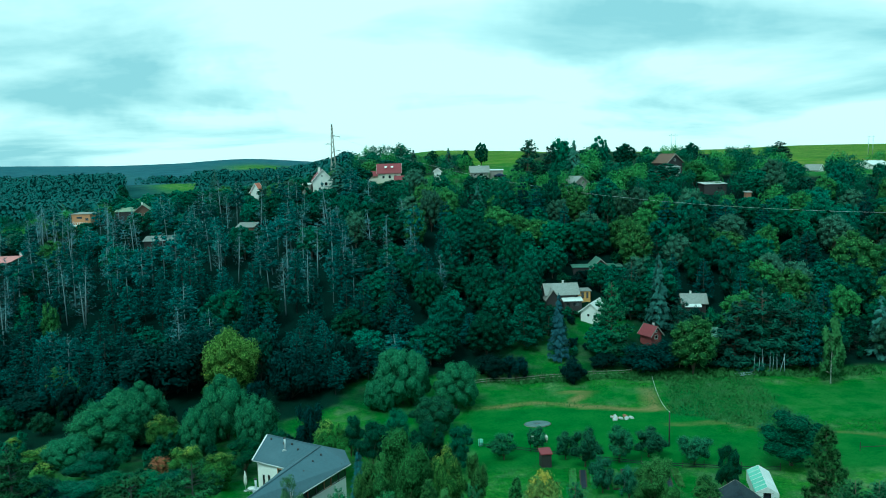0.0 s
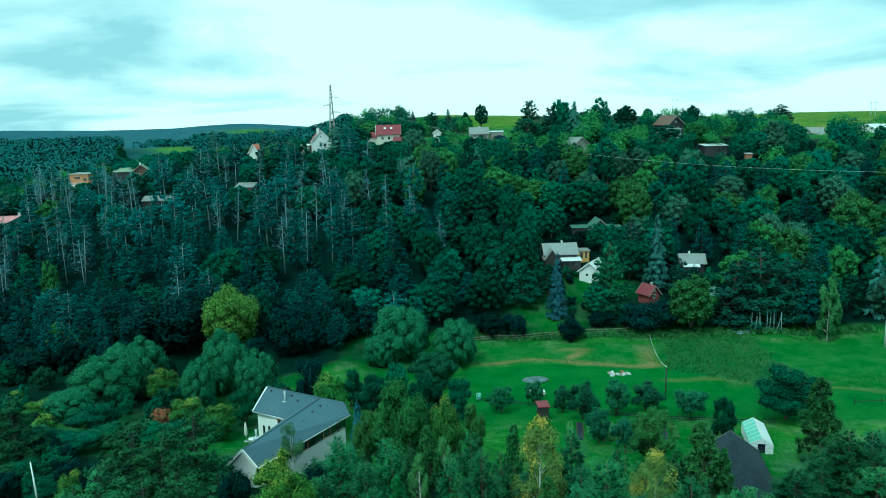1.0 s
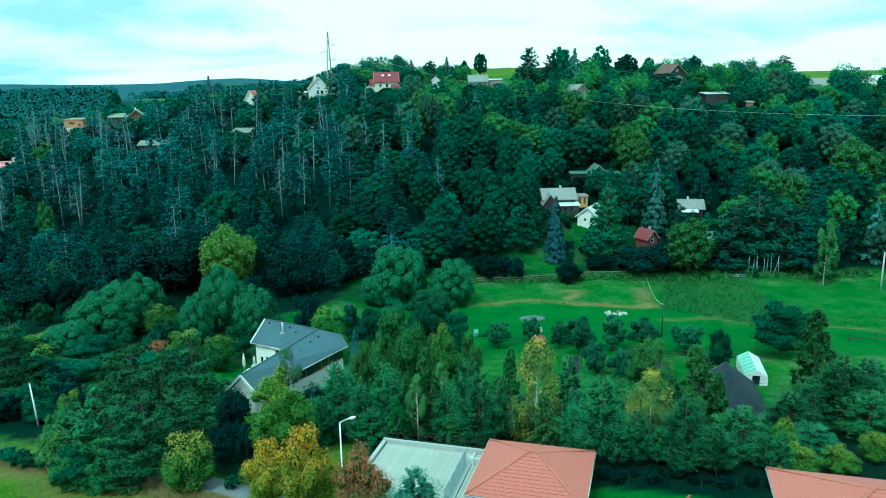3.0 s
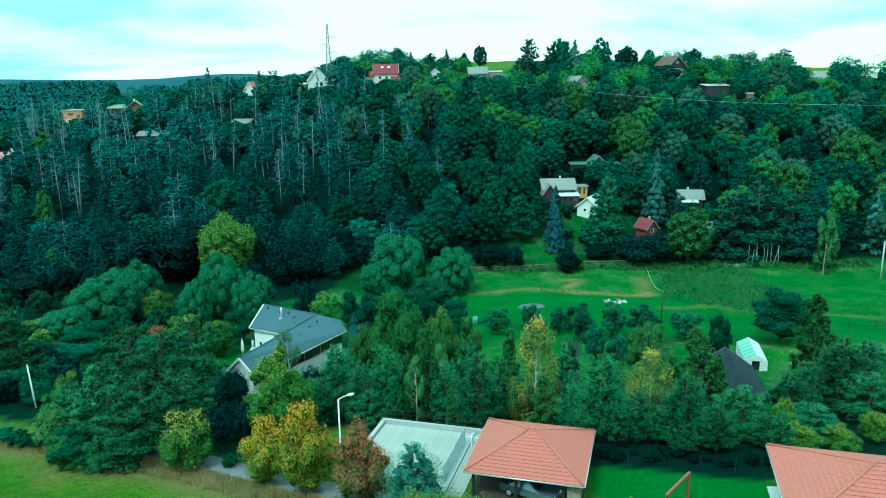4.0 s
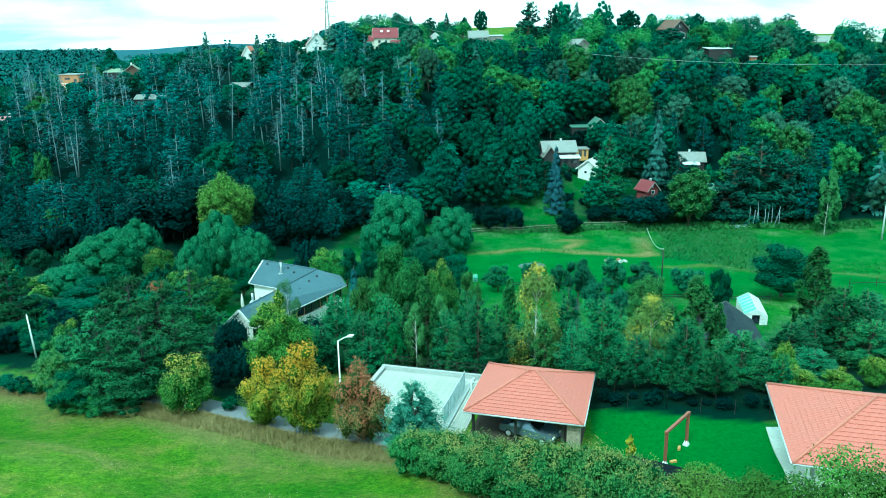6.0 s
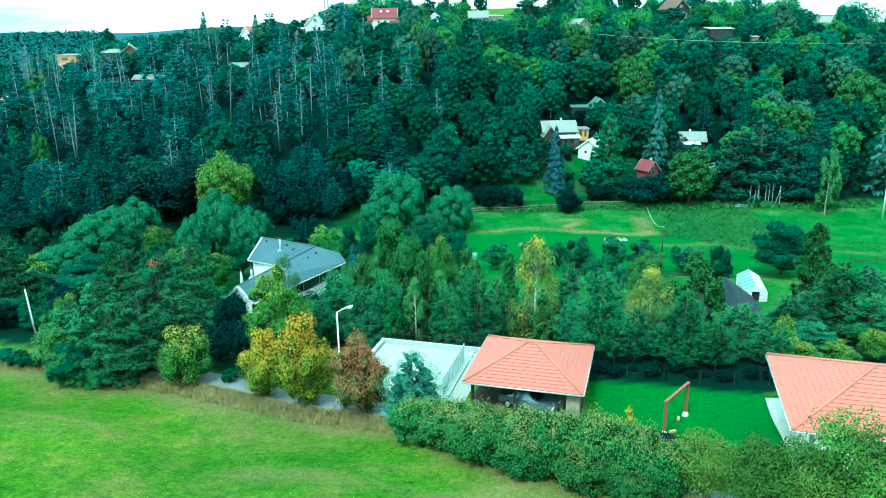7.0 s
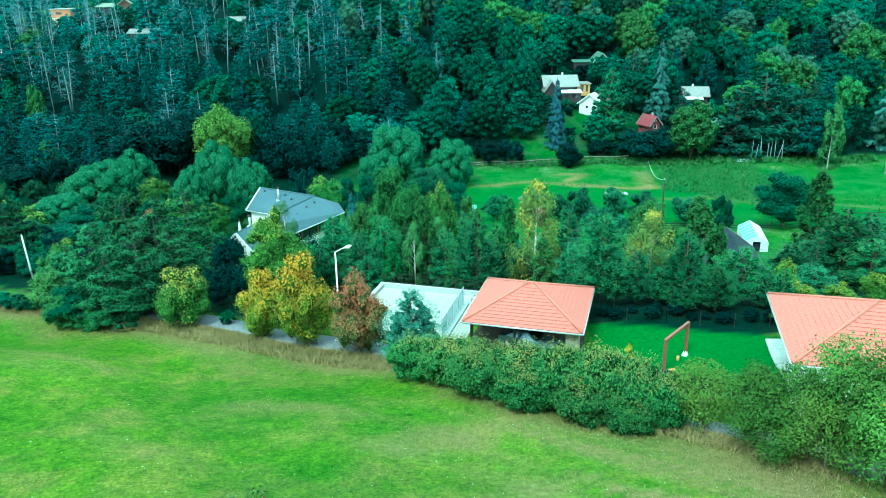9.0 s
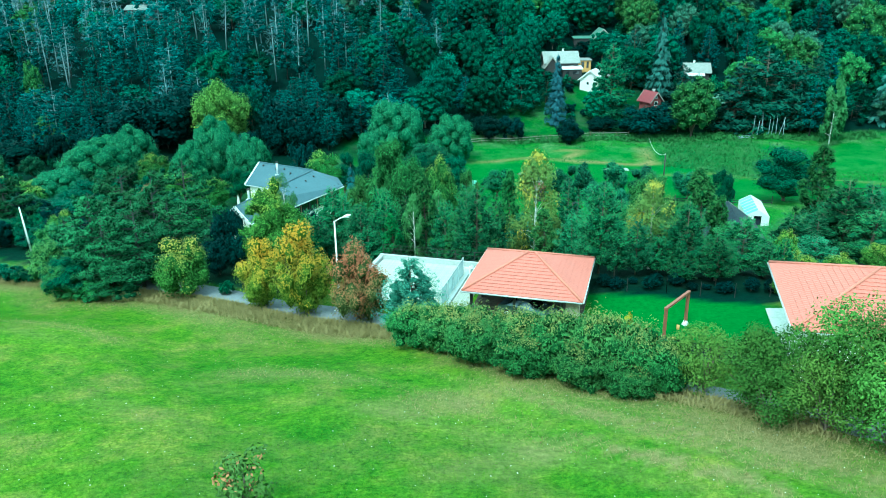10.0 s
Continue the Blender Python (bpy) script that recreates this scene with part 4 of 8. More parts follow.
    return tagged(new("ground", me), "green meadow slope, valley floor and wooded hill", "ground", kind="structure")


build_ground()

ASPHALT = solid("asphalt", (0.20, 0.21, 0.225), 0.85, grain=5, swing=0.2, bump=0.2, stain=0.3)


def build_road():
    xs = np.arange(-37, 42, 1.0)
    verts, faces = [], []
    for k, x in enumerate(xs):
        y = float(road_y(x))
        t = Vector((1, float(road_y(x + 0.5) - road_y(x - 0.5)), 0)).normalized()
        nrm = Vector((-t.y, t.x, 0))
        zc = float(ground_z(x, y))
        for s in (-1.25, -1.2, 1.2, 1.25):
            p = Vector((x, y, 0)) + nrm * s
            verts.append((p.x, p.y, float(ground_z(p.x, p.y)) + (0.06 if abs(s) < 1.22 else -0.15)))
    for k in range(len(xs) - 1):
        for j in range(3):
            a = 4 * k + j
            faces.append((a, a + 4, a + 5, a + 1))
    me = mesh_from("road", verts, faces, ASPHALT, True)
    tagged(new("road", me), "narrow pale grey asphalt lane along the field edge", "road", kind="structure")


build_road()


def scatter(name, rng, x, y, length, spread, mat, label, stretch=3.5, w=1.0):
    """A sheet of upright blades."""
    n = len(x)
    z = ground_z(x, y)
    L = length * (0.6 + 0.8 * rng.random(n))
    along = np.array([0, 0, 1.0]) + spread * unit(rng, n)
    pos = np.stack([x, y, z + L * 0.35], 1)
    me = leaves(name, rng, pos, unit(rng, n) * (1, 1, 0.3) + (0, 0, 0.45), L / stretch * w, mat, stretch, along)
    return tagged(new(name, me), label, "grass", kind="stuff")


def build_grass():
    rng = np.random.default_rng(5)
    n = 130000
    y = 17 + 46 * rng.random(n) ** 1.2
    x = (rng.random(n) * 2 - 1) * (14 + 0.62 * y)
    d = road_y(x) - y
    keep = (d > 2.2) & (masks(x, y)[0] < rng.random(n))
    scatter("grass", rng, x[keep], y[keep], 0.13, 0.8, LEAF_GRASS, "bright green unmown meadow grass on the slope", 4.0, 0.9)
    n = 95000
    x = -45 + 75 * rng.random(n)
    y = road_y(x) - 2.1 - 14 * rng.random(n) ** 1.6
    keep = (masks(x, y)[0] * 1.2 > rng.random(n))
    scatter("dry_grass", rng, x[keep], y[keep], 0.16, 0.8, LEAF_STRAW, "straw-coloured dry grass along the lane", 5.5)
    n = 30000
    x = -44 + 62 * rng.random(n)
    y = road_y(x) - 1.25 - 2.4 * rng.random(n) ** 1.5
    scatter("verge_grass", rng, x, y, 0.5, 0.7, LEAF_STRAW, "tall dry grass on the lane's verge", 9.0)
    n = 6500
    x, y = 37 + 28 * rng.random(n), 124 + 32 * rng.random(n)
    keep = far_masks(x, y)[1] > 0.06 + 0.24 * rng.random(n)
    scatter("tall_weeds", rng, x[keep], y[keep], 0.6, 0.7, LEAF_REED, "patch of tall dark green weeds in the meadow", 2.6)
    n = 14000
    x, y = 2 + 88 * rng.random(n), 112 + 42 * rng.random(n)
    keep = masks(x, y)[1] < 0.5 * rng.random(n) + 0.15
    scatter("meadow_grass", rng, x[keep], y[keep], 0.42, 0.8, LEAF_REED, "long uneven meadow grass in the valley", 3.0)
    n = 5000
    x, y = -2 + 90 * rng.random(n), 153.5 + 4 * rng.random(n)
    scatter("undergrowth", rng, x, y, 0.9, 0.8, LEAF_REED, "rough weeds along the foot of the wood", 2.4)


build_grass()


def build_flowers():
    """White flower heads strewn over the meadow."""
    rng = np.random.default_rng(15)
    n = 900
    y = 18 + 26 * rng.random(n) ** 1.3
    x = (rng.random(n) * 2 - 1) * (10 + 0.6 * y)
    keep = road_y(x) - y > 5
    x, y = x[keep], y[keep]
    pos = np.stack([x, y, ground_z(x, y) + 0.17], 1)
    me = leaves("wild_flowers", rng, pos, unit(rng, len(x)) * 0.4 + (0, 0, 1), 0.03 + 0.035 * rng.random(len(x)), solid("flower_white", (0.75, 0.75, 0.68), 0.8), 1.0)
    tagged(new("wild_flowers", me), "small white flower heads in the meadow grass", "flowers", kind="stuff")


build_flowers()


# ---------------- building materials ----------------
PLASTER = solid("white_plaster", (0.80, 0.79, 0.75), 0.85, grain=5, swing=0.05, bump=0.08, stain=0.15, stain_color=(0.55, 0.53, 0.48))
CREAM = solid("cream_plaster", (0.66, 0.62, 0.52), 0.85, grain=4, swing=0.07, stain=0.2, stain_color=(0.4, 0.37, 0.3))
SLATE = solid("grey_roof_sheet", (0.068, 0.118, 0.148), 0.55, grain=3, swing=0.12, stain=0.25, stain_color=(0.12, 0.18, 0.22), spec=0.45)
TILE_RED = solid("salmon_clay_tile", (0.50, 0.148, 0.112), 0.7, grain=7, swing=0.14, bump=0.15, stain=0.22, stain_color=(0.43, 0.165, 0.13))
RIDGE_RED = solid("clay_ridge_tile", (0.50, 0.17, 0.12), 0.7, grain=7, swing=0.12)
ROOF_MAROON = solid("dark_red_roof", (0.20, 0.03, 0.04), 0.6, grain=3, swing=0.2, stain=0.2)
ROOF_ORANGE = solid("orange_tile_roof", (0.55, 0.16, 0.09), 0.7, grain=3, swing=0.15)
ROOF_PINK = solid("pink_roof", (0.60, 0.25, 0.25), 0.7, grain=3, swing=0.1)
ROOF_OLD = solid("weathered_grey_roof", (0.27, 0.28, 0.265), 0.8, grain=3, swing=0.25, stain=0.4, stain_color=(0.17, 0.175, 0.15))
ROOF_PALE = solid("pale_sheet_roof", (0.66, 0.68, 0.66), 0.6, grain=3, swing=0.1, stain=0.3, stain_color=(0.45, 0.46, 0.44))
ROOF_GREEN = solid("green_roof", (0.10, 0.20, 0.15), 0.6, grain=3, swing=0.15, stain=0.3)
ROOF_MOSS = solid("mossy_roof", (0.24, 0.30, 0.20), 0.8, grain=3, swing=0.2, stain=0.3)
WOOD_BROWN = solid("brown_timber", (0.13, 0.075, 0.052), 0.7, grain=9, swing=0.25, bump=0.1)
WOOD_DARK = solid("dark_timber", (0.030, 0.027, 0.028), 0.7, grain=9, swing=0.3)
WOOD_YELLOW = solid("yellow_timber", (0.58, 0.32, 0.10), 0.7, grain=9, swing=0.15)
WOOD_ORANGE = solid("orange_timber", (0.42, 0.20, 0.09), 0.7, grain=9, swing=0.2)
WOOD_GREY = solid("grey_weathered_timber", (0.30, 0.28, 0.25), 0.85, grain=9, swing=0.25)
WOOD_RED = solid("dark_red_timber", (0.20, 0.05, 0.05), 0.7, grain=9, swing=0.2)
STEEL_BROWN = solid("rust_brown_steel", (0.26, 0.09, 0.06), 0.55, grain=12, swing=0.25)
GALVANISED = solid("galvanised_steel", (0.62, 0.64, 0.65), 0.4, metal=0.5, grain=9, swing=0.1)
PAINT_WHITE = solid("white_paint", (0.82, 0.82, 0.80), 0.5, grain=9, swing=0.04)
CONCRETE = solid("pale_concrete", (0.46, 0.48, 0.47), 0.85, grain=6, swing=0.12, stain=0.25, stain_color=(0.42, 0.43, 0.42))
PAVING = solid("pale_paving", (0.56, 0.56, 0.50), 0.8, grain=6, swing=0.14, stain=0.35, stain_color=(0.42, 0.42, 0.37))
BRICK = solid("orange_brick", (0.30, 0.13, 0.085), 0.85, grain=8, swing=0.25)
STONE = solid("sandstone", (0.36, 0.30, 0.23), 0.85, grain=5, swing=0.3, bump=0.3)
MORTAR = solid("grey_mortar", (0.25, 0.24, 0.22), 0.9, grain=9)
NET_BLACK = solid("black_sheeting", (0.016, 0.022, 0.034), 0.75, grain=3, swing=0.35, bump=0.3, stain=0.3, stain_color=(0.04, 0.05, 0.07), spec=0.2)
RUBBER = solid("black_rubber", (0.02, 0.02, 0.02), 0.8)
CAR_PAINT = solid("grey_car_paint", (0.20, 0.26, 0.32), 0.25, metal=0.5, grain=20, swing=0.05)
CAR_DARK = solid("dark_blue_car_paint", (0.03, 0.05, 0.10), 0.25, metal=0.3, swing=0.03)
FOIL_GREEN = solid("green_foil", (0.22, 0.52, 0.38), 0.35, grain=3, swing=0.12, stain=0.3, stain_color=(0.45, 0.62, 0.55))
FOIL_WHITE = solid("white_foil", (0.75, 0.78, 0.78), 0.35, grain=3, swing=0.1)
SOIL = solid("garden_soil", (0.055, 0.042, 0.03), 0.95, grain=6, swing=0.4, bump=0.5)
UMBRELLA = solid("cream_canvas", (0.74, 0.72, 0.66), 0.8, grain=8, swing=0.06)


def glass(name, tint):
    mat, n, l = material(name)
    b = node(n, l, "ShaderNodeBsdfPrincipled", Base_Color=(*tint, 1), Roughness=0.05)
    b.inputs["Specular IOR Level"].default_value = 0.9
    o = n.new("ShaderNodeOutputMaterial")
    l.new(b.outputs[0], o.inputs[0])
    return mat


PANE = glass("dark_window_glass", (0.02, 0.025, 0.03))


def clear_panel():
    """Milky see-through fence panels."""
    mat, n, l = material("milky_fence_panel")
    b = node(n, l, "ShaderNodeBsdfPrincipled", Base_Color=(0.55, 0.64, 0.68, 1), Roughness=0.3)
    t = node(n, l, "ShaderNodeBsdfTransparent", Color=(0.8, 0.88, 0.9, 1))
    ms = n.new("ShaderNodeMixShader")
    ms.inputs[0].default_value = 0.68
    l.new(b.outputs[0], ms.inputs[1])
    l.new(t.outputs[0], ms.inputs[2])
    o = n.new("ShaderNodeOutputMaterial")
    l.new(ms.outputs[0], o.inputs[0])
    return mat


PANEL = clear_panel()


def window_part(parent, m, w, h, frame_mat=PAINT_WHITE, name="window"):
    """A window that stands a little proud: four bars with a pane between, facing -y of m."""
    f = 0.07
    win = part(name, boxes((-w / 2, w / 2, -0.05, 0.02, -h / 2, -h / 2 + f), (-w / 2, w / 2, -0.05, 0.02, h / 2 - f, h / 2),
                           (-w / 2, -w / 2 + f, -0.05, 0.02, -h / 2 + f, h / 2 - f), (w / 2 - f, w / 2, -0.05, 0.02, -h / 2 + f, h / 2 - f)), frame_mat, parent, m=m)
    part("pane", boxes((-w / 2 + f, w / 2 - f, -0.02, 0.01, -h / 2 + f, h / 2 - f)), PANE, win)
    return win


def chimney_part(parent, x, y, z0, z1, s, mat):
    c = part("chimney", boxes((x - s / 2, x + s / 2, y - s / 2, y + s / 2, z0, z1)), mat, parent)
    part("cap", boxes((x - s * 0.65, x + s * 0.65, y - s * 0.65, y + s * 0.65, z1, z1 + 0.1)), CONCRETE, c)


def gable_house(name, x, y, turn, L, W, wall_h, roof_h, wall, roof, label, z=None, over=0.45, thick=0.14, windows=(), chimney=None, chimney_mat=PLASTER, category="house", base_drop=1.5):
    """A house with a pitched roof. Its ridge runs along its own x; windows: (side, along, height, w, h), side 's', 'n', 'w', 'e'."""
    z = float(ground_z(x, y)) if z is None else z
    ob = thing(name, pose(x, y, z, 0, 0, turn), label, category)
    a, b = L / 2, W / 2
    bm = bmesh.new()
    pts = [(-a, -b), (a, -b), (a, b), (-a, b)]
    low = [bm.verts.new((px, py, -base_drop)) for px, py in pts]
    top = [bm.verts.new((px, py, wall_h)) for px, py in pts]
    gw, ge = bm.verts.new((-a, 0, wall_h + roof_h)), bm.verts.new((a, 0, wall_h + roof_h))
    bm.faces.new((low[0], low[1], top[1], top[0]))
    bm.faces.new((low[2], low[3], top[3], top[2]))
    bm.faces.new((low[1], low[2], top[2], ge, top[1]))
    bm.faces.new((low[3], low[0], top[0], gw, top[3]))
    bm.faces.new((top[0], top[1], ge, gw))
    bm.faces.new((top[2], top[3], gw, ge))
    bm.faces.new(low[::-1])
    part("wall", bm, wall, ob)
    k = roof_h / b
    for s, nm in ((-1, "roof"), (1, "roof")):
        bm = bmesh.new()
        e = b + over
        c = [(-a - over, s * e, wall_h + roof_h - k * e + 0.06), (a + over, s * e, wall_h + roof_h - k * e + 0.06), (a + over, 0, wall_h + roof_h + 0.06), (-a - over, 0, wall_h + roof_h + 0.06)]
        slab(bm, [(p[0], p[1], p[2] + thick) for p in c], thick)
        part(nm, bm, roof, ob)
    for sx in (-1, 1):
        for s in (-1, 1):
            e = b + over
            bm = bmesh.new()
            beam(bm, (sx * (a + over + 0.03), s * e, wall_h + roof_h - k * e + 0.1), (sx * (a + over + 0.03), 0, wall_h + roof_h + 0.1), 0.05, 0.22)
            part("bargeboard", bm, PAINT_WHITE if wall in (PLASTER, CREAM) else WOOD_GREY, ob)
    for side, u, h, w, hh in windows:
        m = {"s": pose(u, -b - 0.02, h), "n": pose(u, b + 0.02, h, 0, 0, 180), "e": pose(a + 0.02, u, h, 0, 0, 90), "w": pose(-a - 0.02, u, h, 0, 0, -90)}[side]
        window_part(ob, m, w, hh)
    if chimney:
        cx, cy, s, hh = chimney
        chimney_part(ob, cx, cy, wall_h + roof_h - k * abs(cy) - 0.2, wall_h + roof_h + hh, s, chimney_mat)
    return ob


def shed_roofed(name, x, y, turn, L, W, h_back, h_front, wall, roof, label, z=None, windows=(), category="shed", over=0.3):
    """A hut under one plane of roof that falls towards its -y side."""
    z = float(ground_z(x, y)) if z is None else z
    ob = thing(name, pose(x, y, z, 0, 0, turn), label, category)
    a, b = L / 2, W / 2
    bm = bmesh.new()
    vs = [bm.verts.new(p) for p in ((-a, -b, -1.5), (a, -b, -1.5), (a, b, -1.5), (-a, b, -1.5), (-a, -b, h_front), (a, -b, h_front), (a, b, h_back), (-a, b, h_back))]
    for f in ((0, 1, 5, 4), (1, 2, 6, 5), (2, 3, 7, 6), (3, 0, 4, 7), (4, 5, 6, 7), (3, 2, 1, 0)):
        bm.faces.new([vs[i] for i in f])
    part("wall", bm, wall, ob)
    k = (h_back - h_front) / W
    bm = bmesh.new()
    slab(bm, [(-a - over, -b - over, h_front - k * over + 0.17), (a + over, -b - over, h_front - k * over + 0.17), (a + over, b + over, h_back + k * over + 0.17), (-a - over, b + over, h_back + k * over + 0.17)], 0.13)
    part("roof", bm, roof, ob)
    for side, u, h, w, hh in windows:
        m = {"s": pose(u, -b - 0.02, h), "e": pose(a + 0.02, u, h, 0, 0, 90), "w": pose(-a - 0.02, u, h, 0, 0, -90)}[side]
        window_part(ob, m, w, hh, WOOD_DARK)
    return ob


# ---------------- tiled hip roofs ----------------


def tiles(origin, right, up, inside, width, height, tw=0.30, th=0.36):
    """Overlapping clay tiles over one slope, row by row, each one humped and lapped."""
    verts, faces = [], []
    nrm = right.cross(up).normalized()
    for r in range(int(height / th) + 1):
        v0 = r * th
        for c in range(int(width / tw) + 1):
            u0 = c * tw
            if not inside(u0 + tw / 2, v0 + th * 0.5):
                continue
            j = random.uniform(-0.002, 0.002)
            base = len(verts)
            for u, v, h in ((0, -0.04, 0.055), (tw / 2, -0.04, 0.068), (tw, -0.04, 0.055), (0, th, 0.010), (tw / 2, th, 0.020), (tw, th, 0.010), (0, -0.04, 0.0), (tw, -0.04, 0.0)):
                verts.append(origin + right * (u0 + u) + up * (v0 + v) + nrm * (h + j))
            faces += [(base, base + 1, base + 4, base + 3), (base + 1, base + 2, base + 5, base + 4), (base + 6, base + 7, base + 2, base + 1, base)]
    return verts, faces


def hip_roof(ob, L, W, rise, eave, tile=TILE_RED):
    """A hipped roof over L x W about the thing's origin, with slabs, tiles, ridge caps and gutters."""
    a, b = L / 2, W / 2
    r = max(0.25, a - b)
    ridge = [Vector((-r, 0, eave + rise)), Vector((r, 0, eave + rise))]
    cor = [Vector((-a, -b, eave)), Vector((a, -b, eave)), Vector((a, b, eave)), Vector((-a, b, eave))]
    sides = [(cor[0], cor[1], ridge[1], ridge[0]), (cor[1], cor[2], ridge[1]), (cor[2], cor[3], ridge[0], ridge[1]), (cor[3], cor[0], ridge[0])]
    for pts in sides:
        roof = bmesh.new()
        slab(roof, [tuple(p) for p in pts], 0.10)
        slope = part("roof_slope", roof, RIDGE_RED, ob)
        o = pts[0]
        right = (pts[1] - pts[0]).normalized()
        mid = (pts[2] + (pts[3] if len(pts) == 4 else pts[2])) / 2
        w = (pts[1] - pts[0]).length
        up = (mid - (pts[0] + pts[1]) / 2)
        up = (up - right * up.dot(right))
        hgt = up.length
        up.normalize()
        u0, u1 = (pts[-1] - o).dot(right), (pts[2] - o).dot(right)
        inside = lambda u, v: 0 <= v <= hgt and u0 * v / hgt <= u <= w - (w - u1) * v / hgt
        vs, fs = tiles(o + Vector((0, 0, 0.005)), right, up, inside, w, hgt)
        t = part("roof_tiles", mesh_from("roof_tiles", vs, fs, tile), tile, slope)
        tagged(t, kind="stuff")
    for p, q in ((cor[0], ridge[0]), (cor[1], ridge[1]), (cor[2], ridge[1]), (cor[3], ridge[0]), (ridge[0], ridge[1])):
        up = Vector((0, 0, 0.05))
        part("ridge_cap", rod("ridge_cap", [p + up, (p + q) / 2 + up, q + up], [0.10, 0.10, 0.10], RIDGE_RED, 8), RIDGE_RED, ob)
    for i in range(4):
        p, q = cor[i], cor[(i + 1) % 4]
        d = (q - p).normalized()
        out = Vector((d.y, -d.x, 0)) * 0.07
        part("gutter", rod("gutter", [p + out - Vector((0, 0, 0.06)), q + out - Vector((0, 0, 0.06))], [0.065, 0.065], GALVANISED, 8), GALVANISED, ob)


AXIS = -15.2


def carport():
    ob = thing("carport", pose(6.73, 55.78, -4.15, 0, 0, AXIS), "open carport under a salmon-red hipped tile roof", "carport")
    hip_roof(ob, 9.0, 9.15, 1.78, 2.62)
    part("ceiling_board", boxes((-4.3, 4.3, -4.35, 4.35, 2.40, 2.50)), WOOD_DARK, ob)
    for x, y in ((-3.9, -3.9), (-0.6, -3.9), (2.95, -3.9), (-3.9, 3.9), (0, 3.9), (3.9, 3.9), (-3.9, 0)):
        part("post", boxes((x - 0.1, x + 0.1, y - 0.1, y + 0.1, -0.6, 2.4)), WOOD_DARK, ob)
    # dark wall added where the open back lies in shade
    part("back_wall", boxes((-3.8, 3.8, 3.75, 3.95, -0.6, 2.4)), WOOD_DARK, ob)
    part("side_wall", boxes((-4.15, -3.95, 0.5, 3.7, -0.6, 2.38)), PLASTER, ob)
    pil = part("pillar", boxes((3.3, 4.2, -4.1, -3.3, -0.6, 2.38)), MORTAR, ob, "rubble stone pillar")
    rng = random.Random(4)
    for face in range(3):
        z = -0.2
        while z < 2.3:
            h = rng.uniform(0.16, 0.26)
            u = 0.0
            while u < 0.85:
                w = min(rng.uniform(0.22, 0.42), 0.9 - u)
                if face == 0:
                    r = (3.3 + u + 0.01, 3.3 + u + w - 0.01, -4.14, -4.08, z, z + h - 0.02)
                elif face == 1:
                    r = (4.18, 4.24, -4.1 + u * 0.9 + 0.01, -4.1 + (u + w) * 0.88 - 0.01, z, z + h - 0.02)
                else:
                    r = (3.26, 3.32, -4.1 + u * 0.9 + 0.01, -4.1 + (u + w) * 0.88 - 0.01, z, z + h - 0.02)
                part("stone", boxes(r), STONE, pil)
                u += w
            z += h
    # slab in soil-dark colour to stand for the shadow inside the carport
    part("floor_slab", boxes((-4.3, 4.3, -4.4, 4.0, -0.6, 0.22)), SOIL, ob)


carport()


def car(name, m, paint, label):
    """A saloon car with its nose towards +x."""
    ob = thing(name, m, label, "car")
    prof = [(-2.2, 0.35), (-2.25, 0.62), (-2.15, 0.92), (-1.5, 1.0), (-0.75, 1.42), (0.25, 1.45), (1.05, 1.0), (1.9, 0.86), (2.25, 0.66), (2.28, 0.36)]

    def shell(side, lift=0.0):
        return [(x, side * (0.88 if z < 1.05 else 0.62), z + lift) for x, z in prof]
    bm = bmesh.new()
    A, B = [bm.verts.new(p) for p in shell(-1)], [bm.verts.new(p) for p in shell(1)]
    for i in range(len(prof) - 1):
        bm.faces.new((A[i], A[i + 1], B[i + 1], B[i]))
    for V in (A, B):
        bm.faces.new((V[0], V[1], V[2], V[3], V[6], V[7], V[8], V[9]))
        bm.faces.new((V[3], V[4], V[5], V[6]))
    bm.faces.new((A[0], A[-1], B[-1], B[0]))
    bmesh.ops.bevel(bm, geom=bm.edges[:], offset=0.05, segments=2, affect="EDGES")
    part("body", bm, paint, ob)
    for s in (-1, 1):
        bm = bmesh.new()
        slab(bm, [(-1.25, s * 0.80, 1.06), (0.9, s * 0.80, 1.06), (0.22, s * 0.66, 1.38), (-0.7, s * 0.66, 1.36)], 0.02)
        part("side_window", bm, PANE, ob)
    for x0, x1, z0, z1, nm in ((0.98, 0.30, 1.06, 1.44, "windscreen"), (-1.42, -0.80, 1.06, 1.42, "rear_window")):
        bm = bmesh.new()
        slab(bm, [(x0, -0.68, z0 + 0.03), (x0, 0.68, z0 + 0.03), (x1, 0.56, z1 + 0.03), (x1, -0.56, z1 + 0.03)], 0.02)
        part(nm, bm, PANE, ob)
    for x in (-1.4, 1.42):
        for s in (-1, 1):
            tyre = part("wheel", rod("tyre", [(x, s * 0.72, 0.32), (x, s * 0.92, 0.32)], [0.32, 0.32], RUBBER, 20), RUBBER, ob)
            part("rim", rod("rim", [(x, s * 0.92, 0.32), (x, s * 0.935, 0.32)], [0.21, 0.18], GALVANISED, 14), GALVANISED, tyre)
    for s in (-1, 1):
        part("headlight", boxes((2.18, 2.27, s * 0.62 - 0.18, s * 0.62 + 0.18, 0.66, 0.78)), PAINT_WHITE, ob)
        part("tail_light", boxes((-2.27, -2.18, s * 0.66 - 0.14, s * 0.66 + 0.14, 0.72, 0.88)), ROOF_MAROON, ob)
    return ob


ax = Matrix.Rotation(radians(AXIS), 4, "Z")
car("car", pose(6.3, 52.95, -3.93, 0, 0, AXIS - 16), CAR_PAINT, "grey saloon car parked in the carport")
